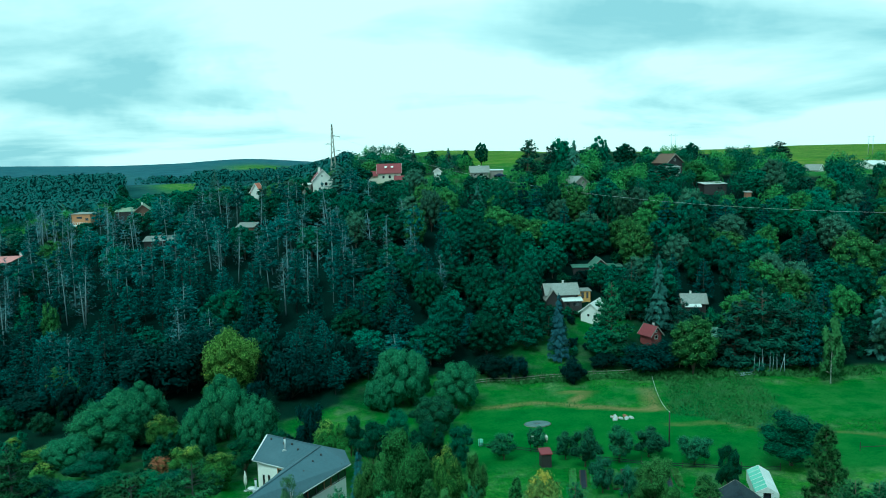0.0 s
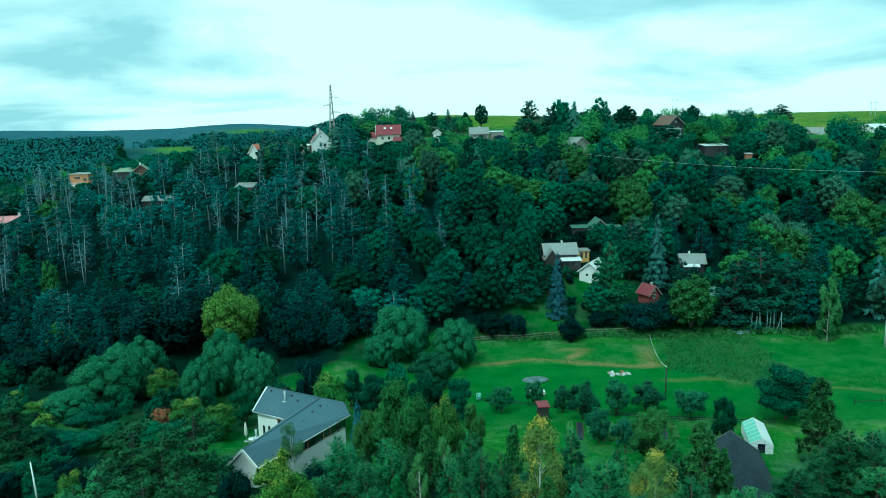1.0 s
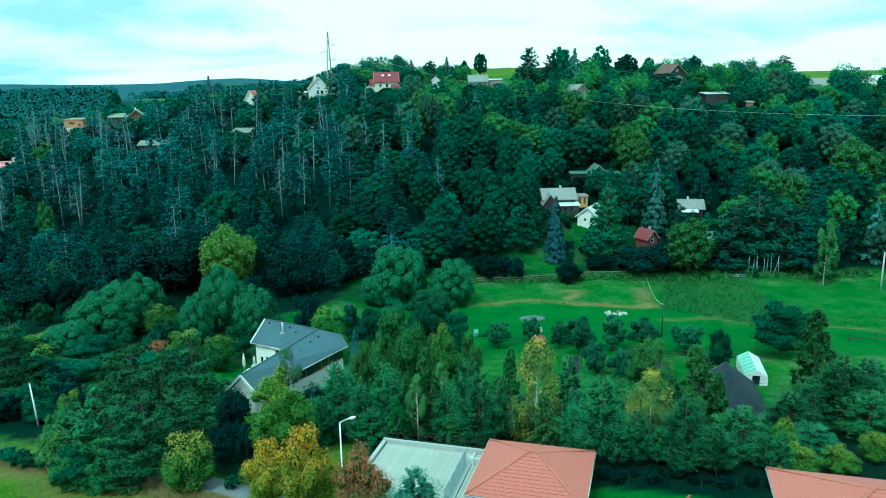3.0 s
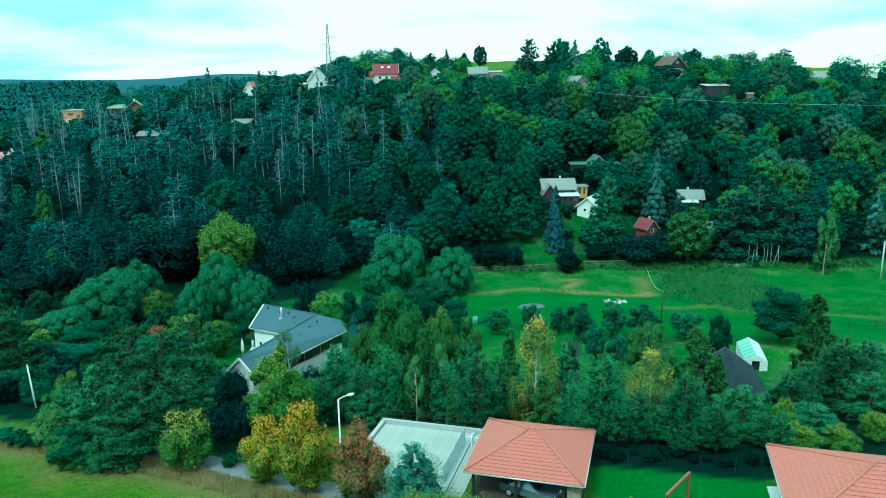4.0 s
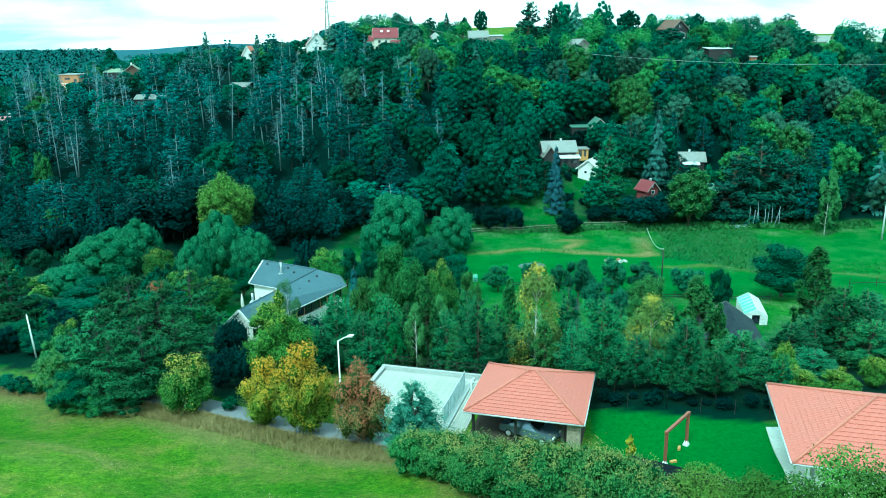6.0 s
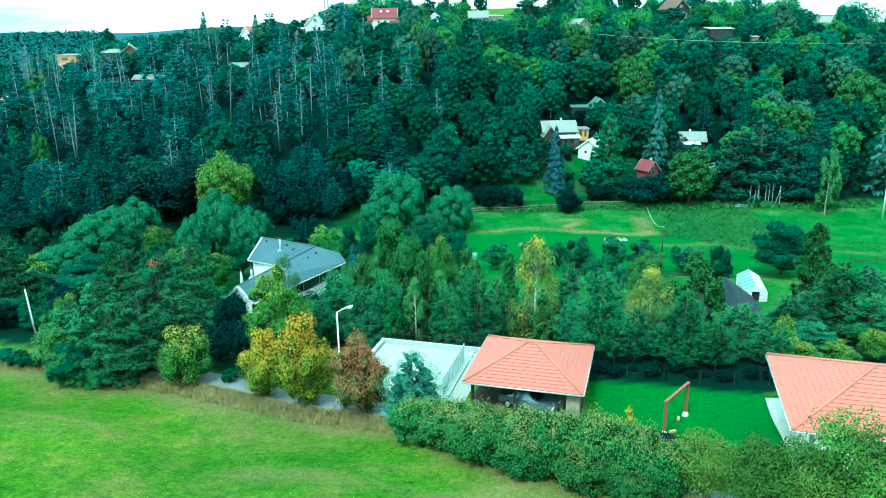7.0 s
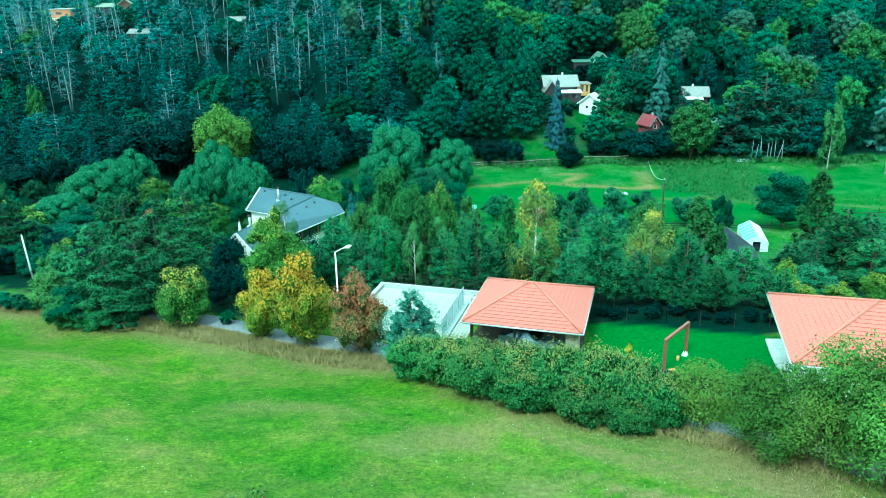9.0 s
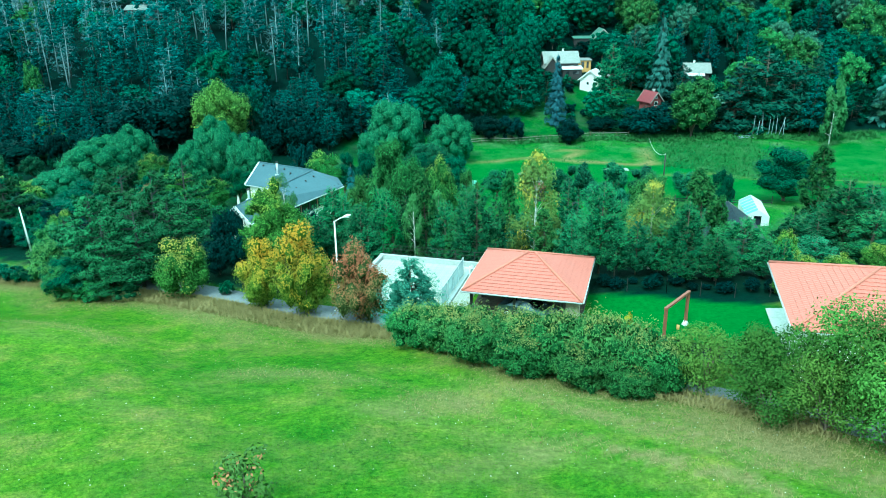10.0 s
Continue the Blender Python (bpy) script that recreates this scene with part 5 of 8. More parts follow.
car("car", pose(6.6, 57.2, -3.93, 0, 0, AXIS), CAR_DARK, "dark blue car parked behind the grey one")


def east_house():
    """Bungalow with a hipped tile roof; its western end shows."""
    L, W = 17.0, 11.2
    d = Vector((math.cos(radians(-14.5)), math.sin(radians(-14.5)), 0))
    c = Vector((22.1, 46.2, 0)) + d * L / 2
    ob = thing("bungalow", pose(c.x, c.y, -2.75, 0, 0, -14.5), "white bungalow under a salmon-red hipped tile roof", "house")
    hip_roof(ob, L, W, 2.25, 3.65)
    part("wall", boxes((-L / 2 + 1.9, L / 2 - 0.7, -W / 2 + 0.7, W / 2 - 0.7, -1.5, 3.6)), PLASTER, ob)
    part("soffit", boxes((-L / 2 + 0.05, L / 2 - 0.05, -W / 2 + 0.05, W / 2 - 0.05, 3.46, 3.53)), PAINT_WHITE, ob)
    for u in (-6, -3, 0.5, 4):
        window_part(ob, pose(u, -W / 2 + 0.67, 1.6), 1.4, 1.3)
    for u in (-2.5, 2.2):
        window_part(ob, pose(-L / 2 + 1.87, u, 1.6, 0, 0, -90), 1.3, 1.3)
    part("chimney", boxes((1.4, 2.0, 0.6, 1.2, 5.0, 6.6)), PLASTER, ob)
    t = thing("terrace", pose(c.x, c.y, -2.75, 0, 0, -14.5), "pale concrete terrace beside the bungalow", "terrace", kind="structure")
    for i in range(7):
        v0, v1 = -W / 2 + 0.3 + i * 1.91, -W / 2 + 0.3 + i * 1.91 + 1.88
        corners = []
        for u, v in ((-L / 2 + 0.65, v0), (-L / 2 + 1.88, v0), (-L / 2 + 1.88, v1), (-L / 2 + 0.65, v1)):
            q = t.matrix_basis @ Vector((u, v, 0))
            corners.append((u, v, float(ground_z(q.x, q.y)) + 2.75 + 0.10))
        bm = bmesh.new()
        slab(bm, corners, 0.35)
        part("slab", bm, PAVING, t)


east_house()


def courtyard():
    """Paved yard with low walls, a milky panel fence and an edge by the carport."""
    m = pose(-2.2, 60.2, -4.25, 0, 0, AXIS)
    ob = thing("courtyard", m, "yard of pale boards inside low concrete walls", "yard", kind="structure")
    part("bed", boxes((-5.1, 5.0, -7.2, 4.6, -0.7, 0.10)), MORTAR, ob)
    w = 0.17
    me = bm_mesh("board", boxes((0.022, w - 0.022, -7.1, 4.5, 0.06, 0.16)), PAVING)
    for i in range(59):
        o = part("board", me, PAVING, ob)
        o.matrix_basis = pose(-5.05 + i * w, 0, random.uniform(-0.004, 0.004))
    part("back_wall", boxes((-5.4, 5.2, 4.6, 4.85, -1.0, 0.48)), CONCRETE, ob)
    part("back_wall_cap", boxes((-5.45, 5.25, 4.57, 4.9, 0.48, 0.54)), CONCRETE, ob)
    part("side_wall", boxes((-5.4, -5.15, -2.4, 4.6, -1.0, 0.42)), CONCRETE, ob)
    part("side_wall_cap", boxes((-5.45, -5.1, -2.4, 4.55, 0.42, 0.48)), CONCRETE, ob)
    part("kerb", boxes((3.35, 3.6, -6.5, 4.5, -0.5, 0.34)), CONCRETE, ob)
    fence = thing("panel_fence", m, "milky panel fence on steel posts across the yard", "fence")
    for i in range(5):
        y = -4.6 + i * 1.75
        part("post", boxes((3.08, 3.16, y - 0.04, y + 0.04, 0.15, 1.85)), GALVANISED, fence)
        if i < 4:
            part("panel", boxes((3.10, 3.13, y + 0.05, y + 1.70, 0.25, 1.75)), PANEL, fence)
            part("rail", boxes((3.09, 3.15, y + 0.04, y + 1.71, 1.75, 1.80)), GALVANISED, fence)
    bar = thing("gate_bar", m, "white gate bar on a short post", "barrier")
    part("post", boxes((3.7, 3.82, 2.2, 2.32, 0.1, 1.1)), PAINT_WHITE, bar)
    part("arm", boxes((3.2, 5.1, 2.22, 2.30, 0.92, 1.0)), PAINT_WHITE, bar)
    rail = thing("back_rail", m, "dark wire fence behind the yard wall", "fence")
    for i in range(7):
        part("post", boxes((-5.3 + i * 1.75, -5.25 + i * 1.75, 5.15, 5.2, -0.8, 1.35)), WOOD_DARK, rail)
    for z in (0.5, 0.95, 1.32):
        part("wire", boxes((-5.3, 5.25, 5.165, 5.185, z, z + 0.03)), WOOD_DARK, rail)


courtyard()


def white_house():
    """House with two grey-roofed wings that meet at an angle; the long wing widens towards its far end."""
    G = -11.6
    ob = thing("white_house", pose(0, 0, 0), "white rendered house with two grey metal roofs", "house")
    A, B = Vector((-24.5, 83.9, -4.6)), Vector((-18.2, 100.1, -4.6))
    C, D = Vector((-22.7, 83.2, -6.5)), Vector((-13.9, 98.0, -6.2))
    E, F = Vector((-26.4, 83.9, -6.5)), Vector((-22.8, 98.2, -6.7))
    T, Lw, Bk = Vector((-26.6, 104.9, -4.6)), Vector((-27.9, 101.3, -6.8)), Vector((-25.2, 108.6, -6.8))
    BkB = Vector((-15.5, 103.6, -6.6))

    def roof(name, pts):
        bm = bmesh.new()
        slab(bm, [tuple(p) for p in pts], 0.16)
        return part(name, bm, SLATE, ob)
    up = Vector((0, 0, 0.16))
    r1 = roof("long_wing_roof", [A + up, C + up, D + up, B + up])
    r2 = roof("long_wing_roof", [A + up, B + up, F + up, E + up])
    r3 = roof("cross_wing_roof", [T + up, B + up, F + up, Lw + up])
    r4 = roof("cross_wing_roof", [T + up, Bk + up, BkB + up, B + up])
    r5 = roof("end_hip_roof", [B + up, D + up, BkB + up])

    def seams(face, p, q, r, s, n):
        """Standing seams from the eave p-q up to the ridge s-r."""
        for i in range(1, n):
            f = i / n
            a, b = p.lerp(q, f) + up, s.lerp(r, f) + up
            bm = bmesh.new()
            beam(bm, a, b, 0.035, 0.07)
            part("seam", bm, SLATE, face)
    seams(r1, C, D, B, A, 24)
    seams(r3, Lw, F, B, T, 12)
    for p, q, nm in ((A, B, "ridge_cap"), (T, B, "ridge_cap")):
        part(nm, rod(nm, [p + up * 1.2, q + up * 1.2], [0.09, 0.09], SLATE), SLATE, ob)
    for p, q in ((T, Lw), (T, Bk), (A, C), (A, E)):
        bm = bmesh.new()
        out = Vector((-0.09, -0.05, 0.1))
        beam(bm, p + out, q + out, 0.14, 0.30)
        part("bargeboard", bm, PAINT_WHITE, ob)
    # snow hooks in rows above the eaves
    for i in range(22):
        f = (i + 0.5) / 22
        p = (C.lerp(D, f) + up).lerp(A.lerp(B, f) + up, 0.12)
        part("snow_hook", boxes((p.x - 0.06, p.x + 0.06, p.y - 0.04, p.y + 0.04, p.z, p.z + 0.12)), WOOD_DARK, ob)

    def wall(name, p, q, top_p, top_q, mat=PLASTER, inset=0.25, peak=None):
        """An upright wall from p to q with thickness inwards."""
        d = (q - p)
        d.z = 0
        d.normalize()
        nrm = Vector((-d.y, d.x, 0)) * 0.3
        bm = bmesh.new()
        pts = [Vector((p.x, p.y, G - 1)), Vector((q.x, q.y, G - 1)), Vector((q.x, q.y, top_q))]
        if peak is not None:
            pts.append(peak)
        pts.append(Vector((p.x, p.y, top_p)))
        f = [bm.verts.new(v) for v in pts]
        k = [bm.verts.new(v + nrm) for v in pts]
        bm.faces.new(f)
        bm.faces.new(k[::-1])
        n = len(pts)
        for i in range(n):
            bm.faces.new((f[i], k[i], k[(i + 1) % n], f[(i + 1) % n]))
        return part(name, bm, mat, ob)

    inn = lambda p, c, d: p + (c - p).normalized() * d
    mid = Vector((-21, 93, -6.5))
    c1, d1 = Vector((-23.1, 83.9, 0)), Vector((-14.6, 98.0, 0))
    wall("front_wall", c1, d1, -8.0, -7.8)
    # a long band of windows under the eave
    dv = (d1 - c1)
    ang = math.degrees(math.atan2(dv.y, dv.x))
    nw = 11
    for i in range(nw):
        p = c1 + dv * ((i + 0.5) / nw)
        w = dv.length / nw
        win = part("window", boxes((-w / 2, -w / 2 + 0.12, -0.02, 0.15, -0.65, 0.65), (w / 2 - 0.06, w / 2, -0.02, 0.15, -0.65, 0.65), (-w / 2, w / 2, -0.02, 0.15, -0.72, -0.62)),
                   WOOD_ORANGE if i % 3 == 2 else WOOD_DARK, ob, m=pose(p.x, p.y, -7.25, 0, 0, ang))
        part("pane", boxes((-w / 2 + 0.12, w / 2 - 0.06, 0.05, 0.08, -0.62, 0.62)), PANE, win)
    wall("gable_wall", Vector((-26.1, 84.1, 0)), Vector((-23.1, 83.9, 0)), -6.6, -6.6, PLASTER, peak=Vector((-24.5, 84.0, -4.75)))
    wall("west_wall", Vector((-22.9, 98.0, 0)), Vector((-26.1, 84.1, 0)), -6.8, -6.7)
    wall("gable_wall", Vector((-25.0, 107.8, 0)), Vector((-27.4, 101.6, 0)), -6.7, -6.8, peak=Vector((-26.3, 104.7, -4.8)))
    wall("court_wall", Vector((-27.4, 101.6, 0)), Vector((-22.9, 98.4, 0)), -6.8, -6.75)
    wall("east_wall", Vector((-14.6, 98.0, 0)), Vector((-15.9, 103.0, 0)), -6.5, -6.7)
    wall("back_wall", Vector((-15.9, 103.0, 0)), Vector((-25.0, 107.8, 0)), -6.8, -6.8)
    # two slit windows and an opening in the court wall
    cw = Vector((4.5, -3.2, 0))
    a2 = math.degrees(math.atan2(cw.y, cw.x))
    for f, w, h, z in ((0.22, 0.42, 1.5, -9.4), (0.42, 0.42, 1.5, -9.2), (0.86, 1.3, 1.4, -7.7)):
        p = Vector((-27.4, 101.6, z)) + cw * f
        window_part(ob, pose(p.x, p.y, p.z, 0, 0, a2), w, h, WOOD_DARK if w < 1 else WOOD_ORANGE)
    for (x, y, z0, z1) in ((-23.4, 101.5, -5.6, -3.7), (-24.1, 88.5, -5.3, -3.8)):
        fl = part("flue", rod("flue", [(x, y, z0), (x, y, z1)], [0.14, 0.14], GALVANISED, 12), GALVANISED, ob)
        part("cowl", rod("cowl", [(x, y, z1), (x, y, z1 + 0.14)], [0.22, 0.2], WOOD_DARK, 12), WOOD_DARK, fl)
        part("flashing", boxes((x - 0.3, x + 0.3, y - 0.45, y + 0.35, z0 - 0.1, z0 + 0.35)), GALVANISED, fl)
    for f, g in ((0.12, 0.86), (0.4, 0.8), (0.55, 0.84), (0.75, 0.7)):
        p = (Lw.lerp(F, f)).lerp(T.lerp(B, f), g) + up
        part("roof_vent", rod("roof_vent", [p, p + Vector((0, 0, 0.22))], [0.13, 0.13], WOOD_DARK, 10), WOOD_DARK, ob)
    for f, g in ((0.15, 0.7), (0.42, 0.72), (0.62, 0.6), (0.78, 0.72), (0.9, 0.75)):
        p = (C.lerp(D, f)).lerp(A.lerp(B, f), g) + up
        part("roof_vent", rod("roof_vent", [p, p + Vector((0, 0, 0.22))], [0.13, 0.13], WOOD_DARK, 10), WOOD_DARK, ob)
    for p, q in ((C, D), (Lw, F)):
        part("gutter", rod("gutter", [p + Vector((0.05, -0.08, 0.05)), q + Vector((0.05, -0.08, 0.05))], [0.08, 0.08], GALVANISED), GALVANISED, ob)
    t = thing("patio", pose(-28.6, 99.6, -11.7, 0, 0, -30), "paved garden patio beside the white house", "patio", kind="structure")
    part("slab", boxes((-2.2, 2.2, -2.5, 2.5, -1.0, 0.3)), CONCRETE, t)
    u = thing("garden_umbrella", pose(-29.3, 101.8, -11.4), "closed cream garden umbrella on the patio", "umbrella")
    part("pole", rod("pole", [(0, 0, 0), (0, 0, 2.9)], [0.035, 0.03], GALVANISED), GALVANISED, u)
    part("canopy", rod("canopy", [(0, 0, 0.9), (0, 0, 1.2), (0, 0, 2.2), (0, 0, 3.0)], [0.12, 0.24, 0.2, 0.02], UMBRELLA, 12), UMBRELLA, u)
    part("base_plate", rod("base_plate", [(0, 0, 0), (0, 0, 0.1)], [0.35, 0.33], CONCRETE, 14), CONCRETE, u)
    tb = thing("garden_table", pose(-28.3, 101.2, -11.4), "white garden table on the patio", "table")
    part("tabletop", rod("tabletop", [(0, 0, 0.7), (0, 0, 0.75)], [0.55, 0.55], PAINT_WHITE, 16), PAINT_WHITE, tb)
    for i in range(4):
        c, s = math.cos(i * math.pi / 2 + 0.7) * 0.4, math.sin(i * math.pi / 2 + 0.7) * 0.4
        part("leg", rod("leg", [(c, s, 0), (c, s, 0.7)], [0.03, 0.03], PAINT_WHITE), PAINT_WHITE, tb)


white_house()

# ---------------- lawn, swing frame, lamps, fences ----------------


def swing_frame():
    ob = thing("swing_frame", pose(0, 0, 0), "brown steel frame on white footings on the lawn", "frame")
    for x, y in ((15.5, 48.7), (17.95, 51.75)):
        g = float(ground_z(x, y))
        part("post", boxes((x - 0.1, x + 0.1, y - 0.1, y + 0.1, g + 0.1, g + 2.62)), STEEL_BROWN, ob)
        f = part("footing", rod("footing", [(x, y, g - 0.3), (x, y, g + 0.10), (x, y, g + 0.40)], [0.30, 0.26, 0.12], PAINT_WHITE, 4), CONCRETE, ob)
    bm = bmesh.new()
    beam(bm, (15.4, 48.58, float(ground_z(15.5, 48.7)) + 2.68), (18.05, 51.87, float(ground_z(17.95, 51.75)) + 2.68), 0.2, 0.16)
    part("crossbar", bm, STEEL_BROWN, ob)
    for x, y, t in ((16.3, 49.3, 20), (17.3, 51.3, 70)):
        b = thing("timber_offcut", pose(x, y, float(ground_z(x, y)), 0, 0, t), "short pale timber offcut on the lawn", "timber")
        part("block", boxes((-0.25, 0.25, -0.1, 0.1, -0.03, 0.16)), WOOD_YELLOW, b)


swing_frame()


def street_lamp():
    x, y = -8.55, 55.6
    g = float(ground_z(x, y))
    ob = thing("street_lamp", pose(x, y, g), "white street lamp on a tall pole beside the lane", "street lamp")
    h = 3.05 - g
    part("pole", rod("pole", [(0, 0, -0.3), (0, 0, 2.0), (0, 0, 2.05), (0, 0, h)], [0.10, 0.10, 0.07, 0.055], PAINT_WHITE, 12), PAINT_WHITE, ob)
    part("arm", rod("arm", [(0, 0, h - 0.03), (0.45, -0.1, h + 0.26), (0.8, -0.18, h + 0.42)], [0.045, 0.04, 0.04], PAINT_WHITE, 10), PAINT_WHITE, ob)
    bm = bmesh.new()
    bmesh.ops.create_uvsphere(bm, u_segments=14, v_segments=8, radius=1, matrix=pose(1.02, -0.22, h + 0.5, 0, -18, -12) @ Matrix.Diagonal((0.34, 0.15, 0.1, 1)))
    head = part("lamp_head", bm, PAINT_WHITE, ob)
    part("lamp_glass", boxes((0.85, 1.2, -0.3, -0.14, h + 0.38, h + 0.42)), FOIL_WHITE, head)
    x, y = -44.6, 76.0
    g = float(ground_z(x, y))
    pl = thing("pole", pose(x, y, g, 0, -3.5), "tall thin white metal pole by the lane", "pole")
    part("shaft", rod("shaft", [(0, 0, -0.3), (0, 0, 2.4), (0, 0, -1.9 - g)], [0.11, 0.09, 0.07], PAINT_WHITE, 10), PAINT_WHITE, pl)
    part("cap", rod("cap", [(0, 0, -1.9 - g), (0, 0, -1.8 - g)], [0.09, 0.05], GALVANISED, 10), GALVANISED, pl)


street_lamp()


def fence_line(name, pts, label, post_mat, rail_mat, step=2.4, h=1.1, rails=(0.45, 0.95), w=0.09):
    """A post and rail fence along a broken line on the ground."""
    ob = thing(name, pose(0, 0, 0), label, "fence")
    prev = None
    for (x0, y0), (x1, y1) in zip(pts, pts[1:]):
        d = math.hypot(x1 - x0, y1 - y0)
        n = max(1, round(d / step))
        for i in range(n + 1):
            x, y = x0 + (x1 - x0) * i / n, y0 + (y1 - y0) * i / n
            g = float(ground_z(x, y))
            hh = h * random.uniform(0.92, 1.08)
            part("post", boxes((x - w / 2, x + w / 2, y - w / 2, y + w / 2, g - 0.3, g + hh)), post_mat, ob)
            if prev is not None and i > 0:
                bm = bmesh.new()
                for r in rails:
                    beam(bm, (prev[0], prev[1], prev[2] + r), (x, y, g + r + random.uniform(-0.04, 0.04)), 0.05, 0.09)
                if rails:
                    part("rail", bm, rail_mat, ob)
                else:
                    bm.free()
            prev = (x, y, g)
    return ob


fence_line("wood_fence", [(4, 153), (15, 155.2), (24, 156.0), (32, 155.9), (37.5, 157.2)], "weathered post and rail fence at the meadow's edge", WOOD_BROWN, WOOD_GREY, 2.6, 1.2)
fence_line("garden_fence", [(4, 118), (12, 116.5), (22, 110.5), (36, 106.2), (46, 104)], "dark wire garden fence on thin posts", WOOD_DARK, NET_BLACK, 2.8, 1.3, (0.3, 0.62), 0.07)
fence_line("pasture_fence", [(62, 113), (70, 112.5), (80, 112), (92, 113)], "thin dark pasture fence on the meadow", WOOD_DARK, WOOD_DARK, 4.5, 1.3, (0.6,), 0.08)
fence_line("wire_fence", [(11.8, 58.3), (18, 57.3), (26, 56.2)], "dark wire fence behind the lawn", WOOD_DARK, WOOD_DARK, 3.2, 1.2, (), 0.04)


def screen_fence():
    ob = thing("screen_fence", pose(0, 0, 0), "black screening mesh on posts beside the hedge", "fence")
    pts = [(12.9, 47.6), (14.5, 46.2), (16.1, 44.8), (17.7, 43.4), (19.3, 42.0)]
    for (x0, y0), (x1, y1) in zip(pts, pts[1:]):
        g0, g1 = float(ground_z(x0, y0)), float(ground_z(x1, y1))
        part("post", boxes((x0 - 0.04, x0 + 0.04, y0 - 0.04, y0 + 0.04, g0 - 0.3, g0 + 1.15)), WOOD_DARK, ob)
        bm = bmesh.new()
        beam(bm, (x0, y0, g0 + 0.55), (x1, y1, g1 + 0.55), 0.02, 1.0)
        part("mesh_panel", bm, NET_BLACK, ob)


screen_fence()

# ---------------- greenhouse, barn and gardens in the valley ----------------


def greenhouse():
    ob = thing("greenhouse", pose(40.8, 97.4, -11.1, 0, 0, -12.4), "foil greenhouse with a green roof and white walls", "greenhouse")
    a, b, wh, rh = 3.5, 1.4, 1.5, 2.3
    for s in (-1, 1):
        for i in range(6):
            y0, y1 = -a + i * 2 * a / 6 + 0.04, -a + (i + 1) * 2 * a / 6 - 0.04
            bm = bmesh.new()
            slab(bm, [(s * (b + 0.05), y0, wh), (s * (b + 0.05), y1, wh), (0, y1, rh), (0, y0, rh)], 0.03)
            part("roof_panel", bm, FOIL_GREEN if s < 0 else FOIL_WHITE, ob)
            part("side_panel", boxes((s * b - 0.02, s * b + 0.02, y0, y1, -0.5, wh - 0.02)), FOIL_WHITE, ob)
    for i in range(7):
        y = -a + i * 2 * a / 6
        bm = bmesh.new()
        for s in (-1, 1):
            beam(bm, (s * (b + 0.06), y, wh), (0, y, rh + 0.02), 0.05, 0.06)
            beam(bm, (s * (b + 0.02), y, -0.4), (s * (b + 0.02), y, wh), 0.05, 0.05)
        part("rib", bm, PAINT_WHITE, ob)
    for y in (-a, a):
        for x0, x1 in ((-b, -0.45), (0.45, b)):
            for z0, z1 in ((0, 0.5), (0.55, 1.0), (1.05, 1.5)):
                part("end_panel", boxes((x0 + 0.02, x1 - 0.02, y - 0.02, y + 0.02, z0, z1)), FOIL_WHITE, ob)
        bm = bmesh.new()
        vs = [bm.verts.new(p) for p in ((-b, y, wh + 0.03), (b, y, wh + 0.03), (0, y, rh))]
        ws = [bm.verts.new(p) for p in ((-b, y + 0.03, wh + 0.03), (b, y + 0.03, wh + 0.03), (0, y + 0.03, rh))]
        bm.faces.new(vs)
        bm.faces.new(ws[::-1])
        for i in range(3):
            bm.faces.new((vs[i], ws[i], ws[(i + 1) % 3], vs[(i + 1) % 3]))
        part("gable_panel", bm, FOIL_WHITE, ob)
    part("door", boxes((-0.43, 0.43, a - 0.03, a + 0.02, 0, 1.5)), FOIL_WHITE, ob)
    # black sheet set inside the opening, standing for the dark interior
    part("doorway", boxes((-0.43, 0.43, -a + 0.4, -a + 0.43, 0, 1.5)), NET_BLACK, ob)


greenhouse()
BARN_SHEET = solid("weathered_black_sheeting", (0.022, 0.032, 0.042), 0.6, grain=2.5, swing=0.45, stain=0.5, stain_color=(0.05, 0.065, 0.08), spec=0.1)
gable_house("barn", 33.9, 83.4, 80, 19.0, 6.4, 0.6, 2.3, WOOD_DARK, BARN_SHEET, "dark barn under black sheeting behind the trees", z=-10.3, over=0.3, category="barn")
for i in range(5):
    s = 1 if i % 2 else -1
    f = thing("roof_batten", pose(33.9, 83.4, -10.3, 0, 0, 80), "pale batten holding down the black sheeting", "batten", "battens on the barn")
    bm = bmesh.new()
    beam(bm, (-5.5 + i * 2.4, -3.0, 0.86), (-4.4 + i * 2.4, -0.2, 2.88), 0.06, 0.05)
    part("bar", bm, WOOD_GREY, f)


def garden_beds():
    rng = random.Random(8)
    for k in range(11):
        x, y = 16.4 + k * 1.5, 102.0 + 0.12 * k
        ob = thing("vegetable_bed", pose(x, y, float(ground_z(x, y)), 0, 0, -8), "narrow vegetable bed with rows of plants", "garden bed", "vegetable beds")
        part("soil", boxes((-0.5, 0.5, -3.2, 3.2, -0.3, 0.16)), SOIL, ob)
        if k % 2:
            part("net", boxes((-0.32, 0.3, -3.0, 3.0, 0.18, 0.30)), NET_BLACK, ob)
        else:
            r = np.random.default_rng(60 + k)
            n = 420
            pos = np.stack([r.uniform(-0.45, 0.45, n), r.uniform(-3.1, 3.1, n), 0.2 + 0.25 * r.random(n)], 1)
            part("plants", leaves("plants", r, pos, unit(r, n) + (0, 0, 0.6), 0.22 + 0.1 * r.random(n), LEAF_BRIGHT), LEAF_BRIGHT, ob)


garden_beds()
shed_roofed("garden_hut", 13.4, 108.6, 8, 1.5, 1.5, 2.35, 2.1, WOOD_DARK, ROOF_MAROON, "narrow dark garden hut with a red roof", over=0.15)


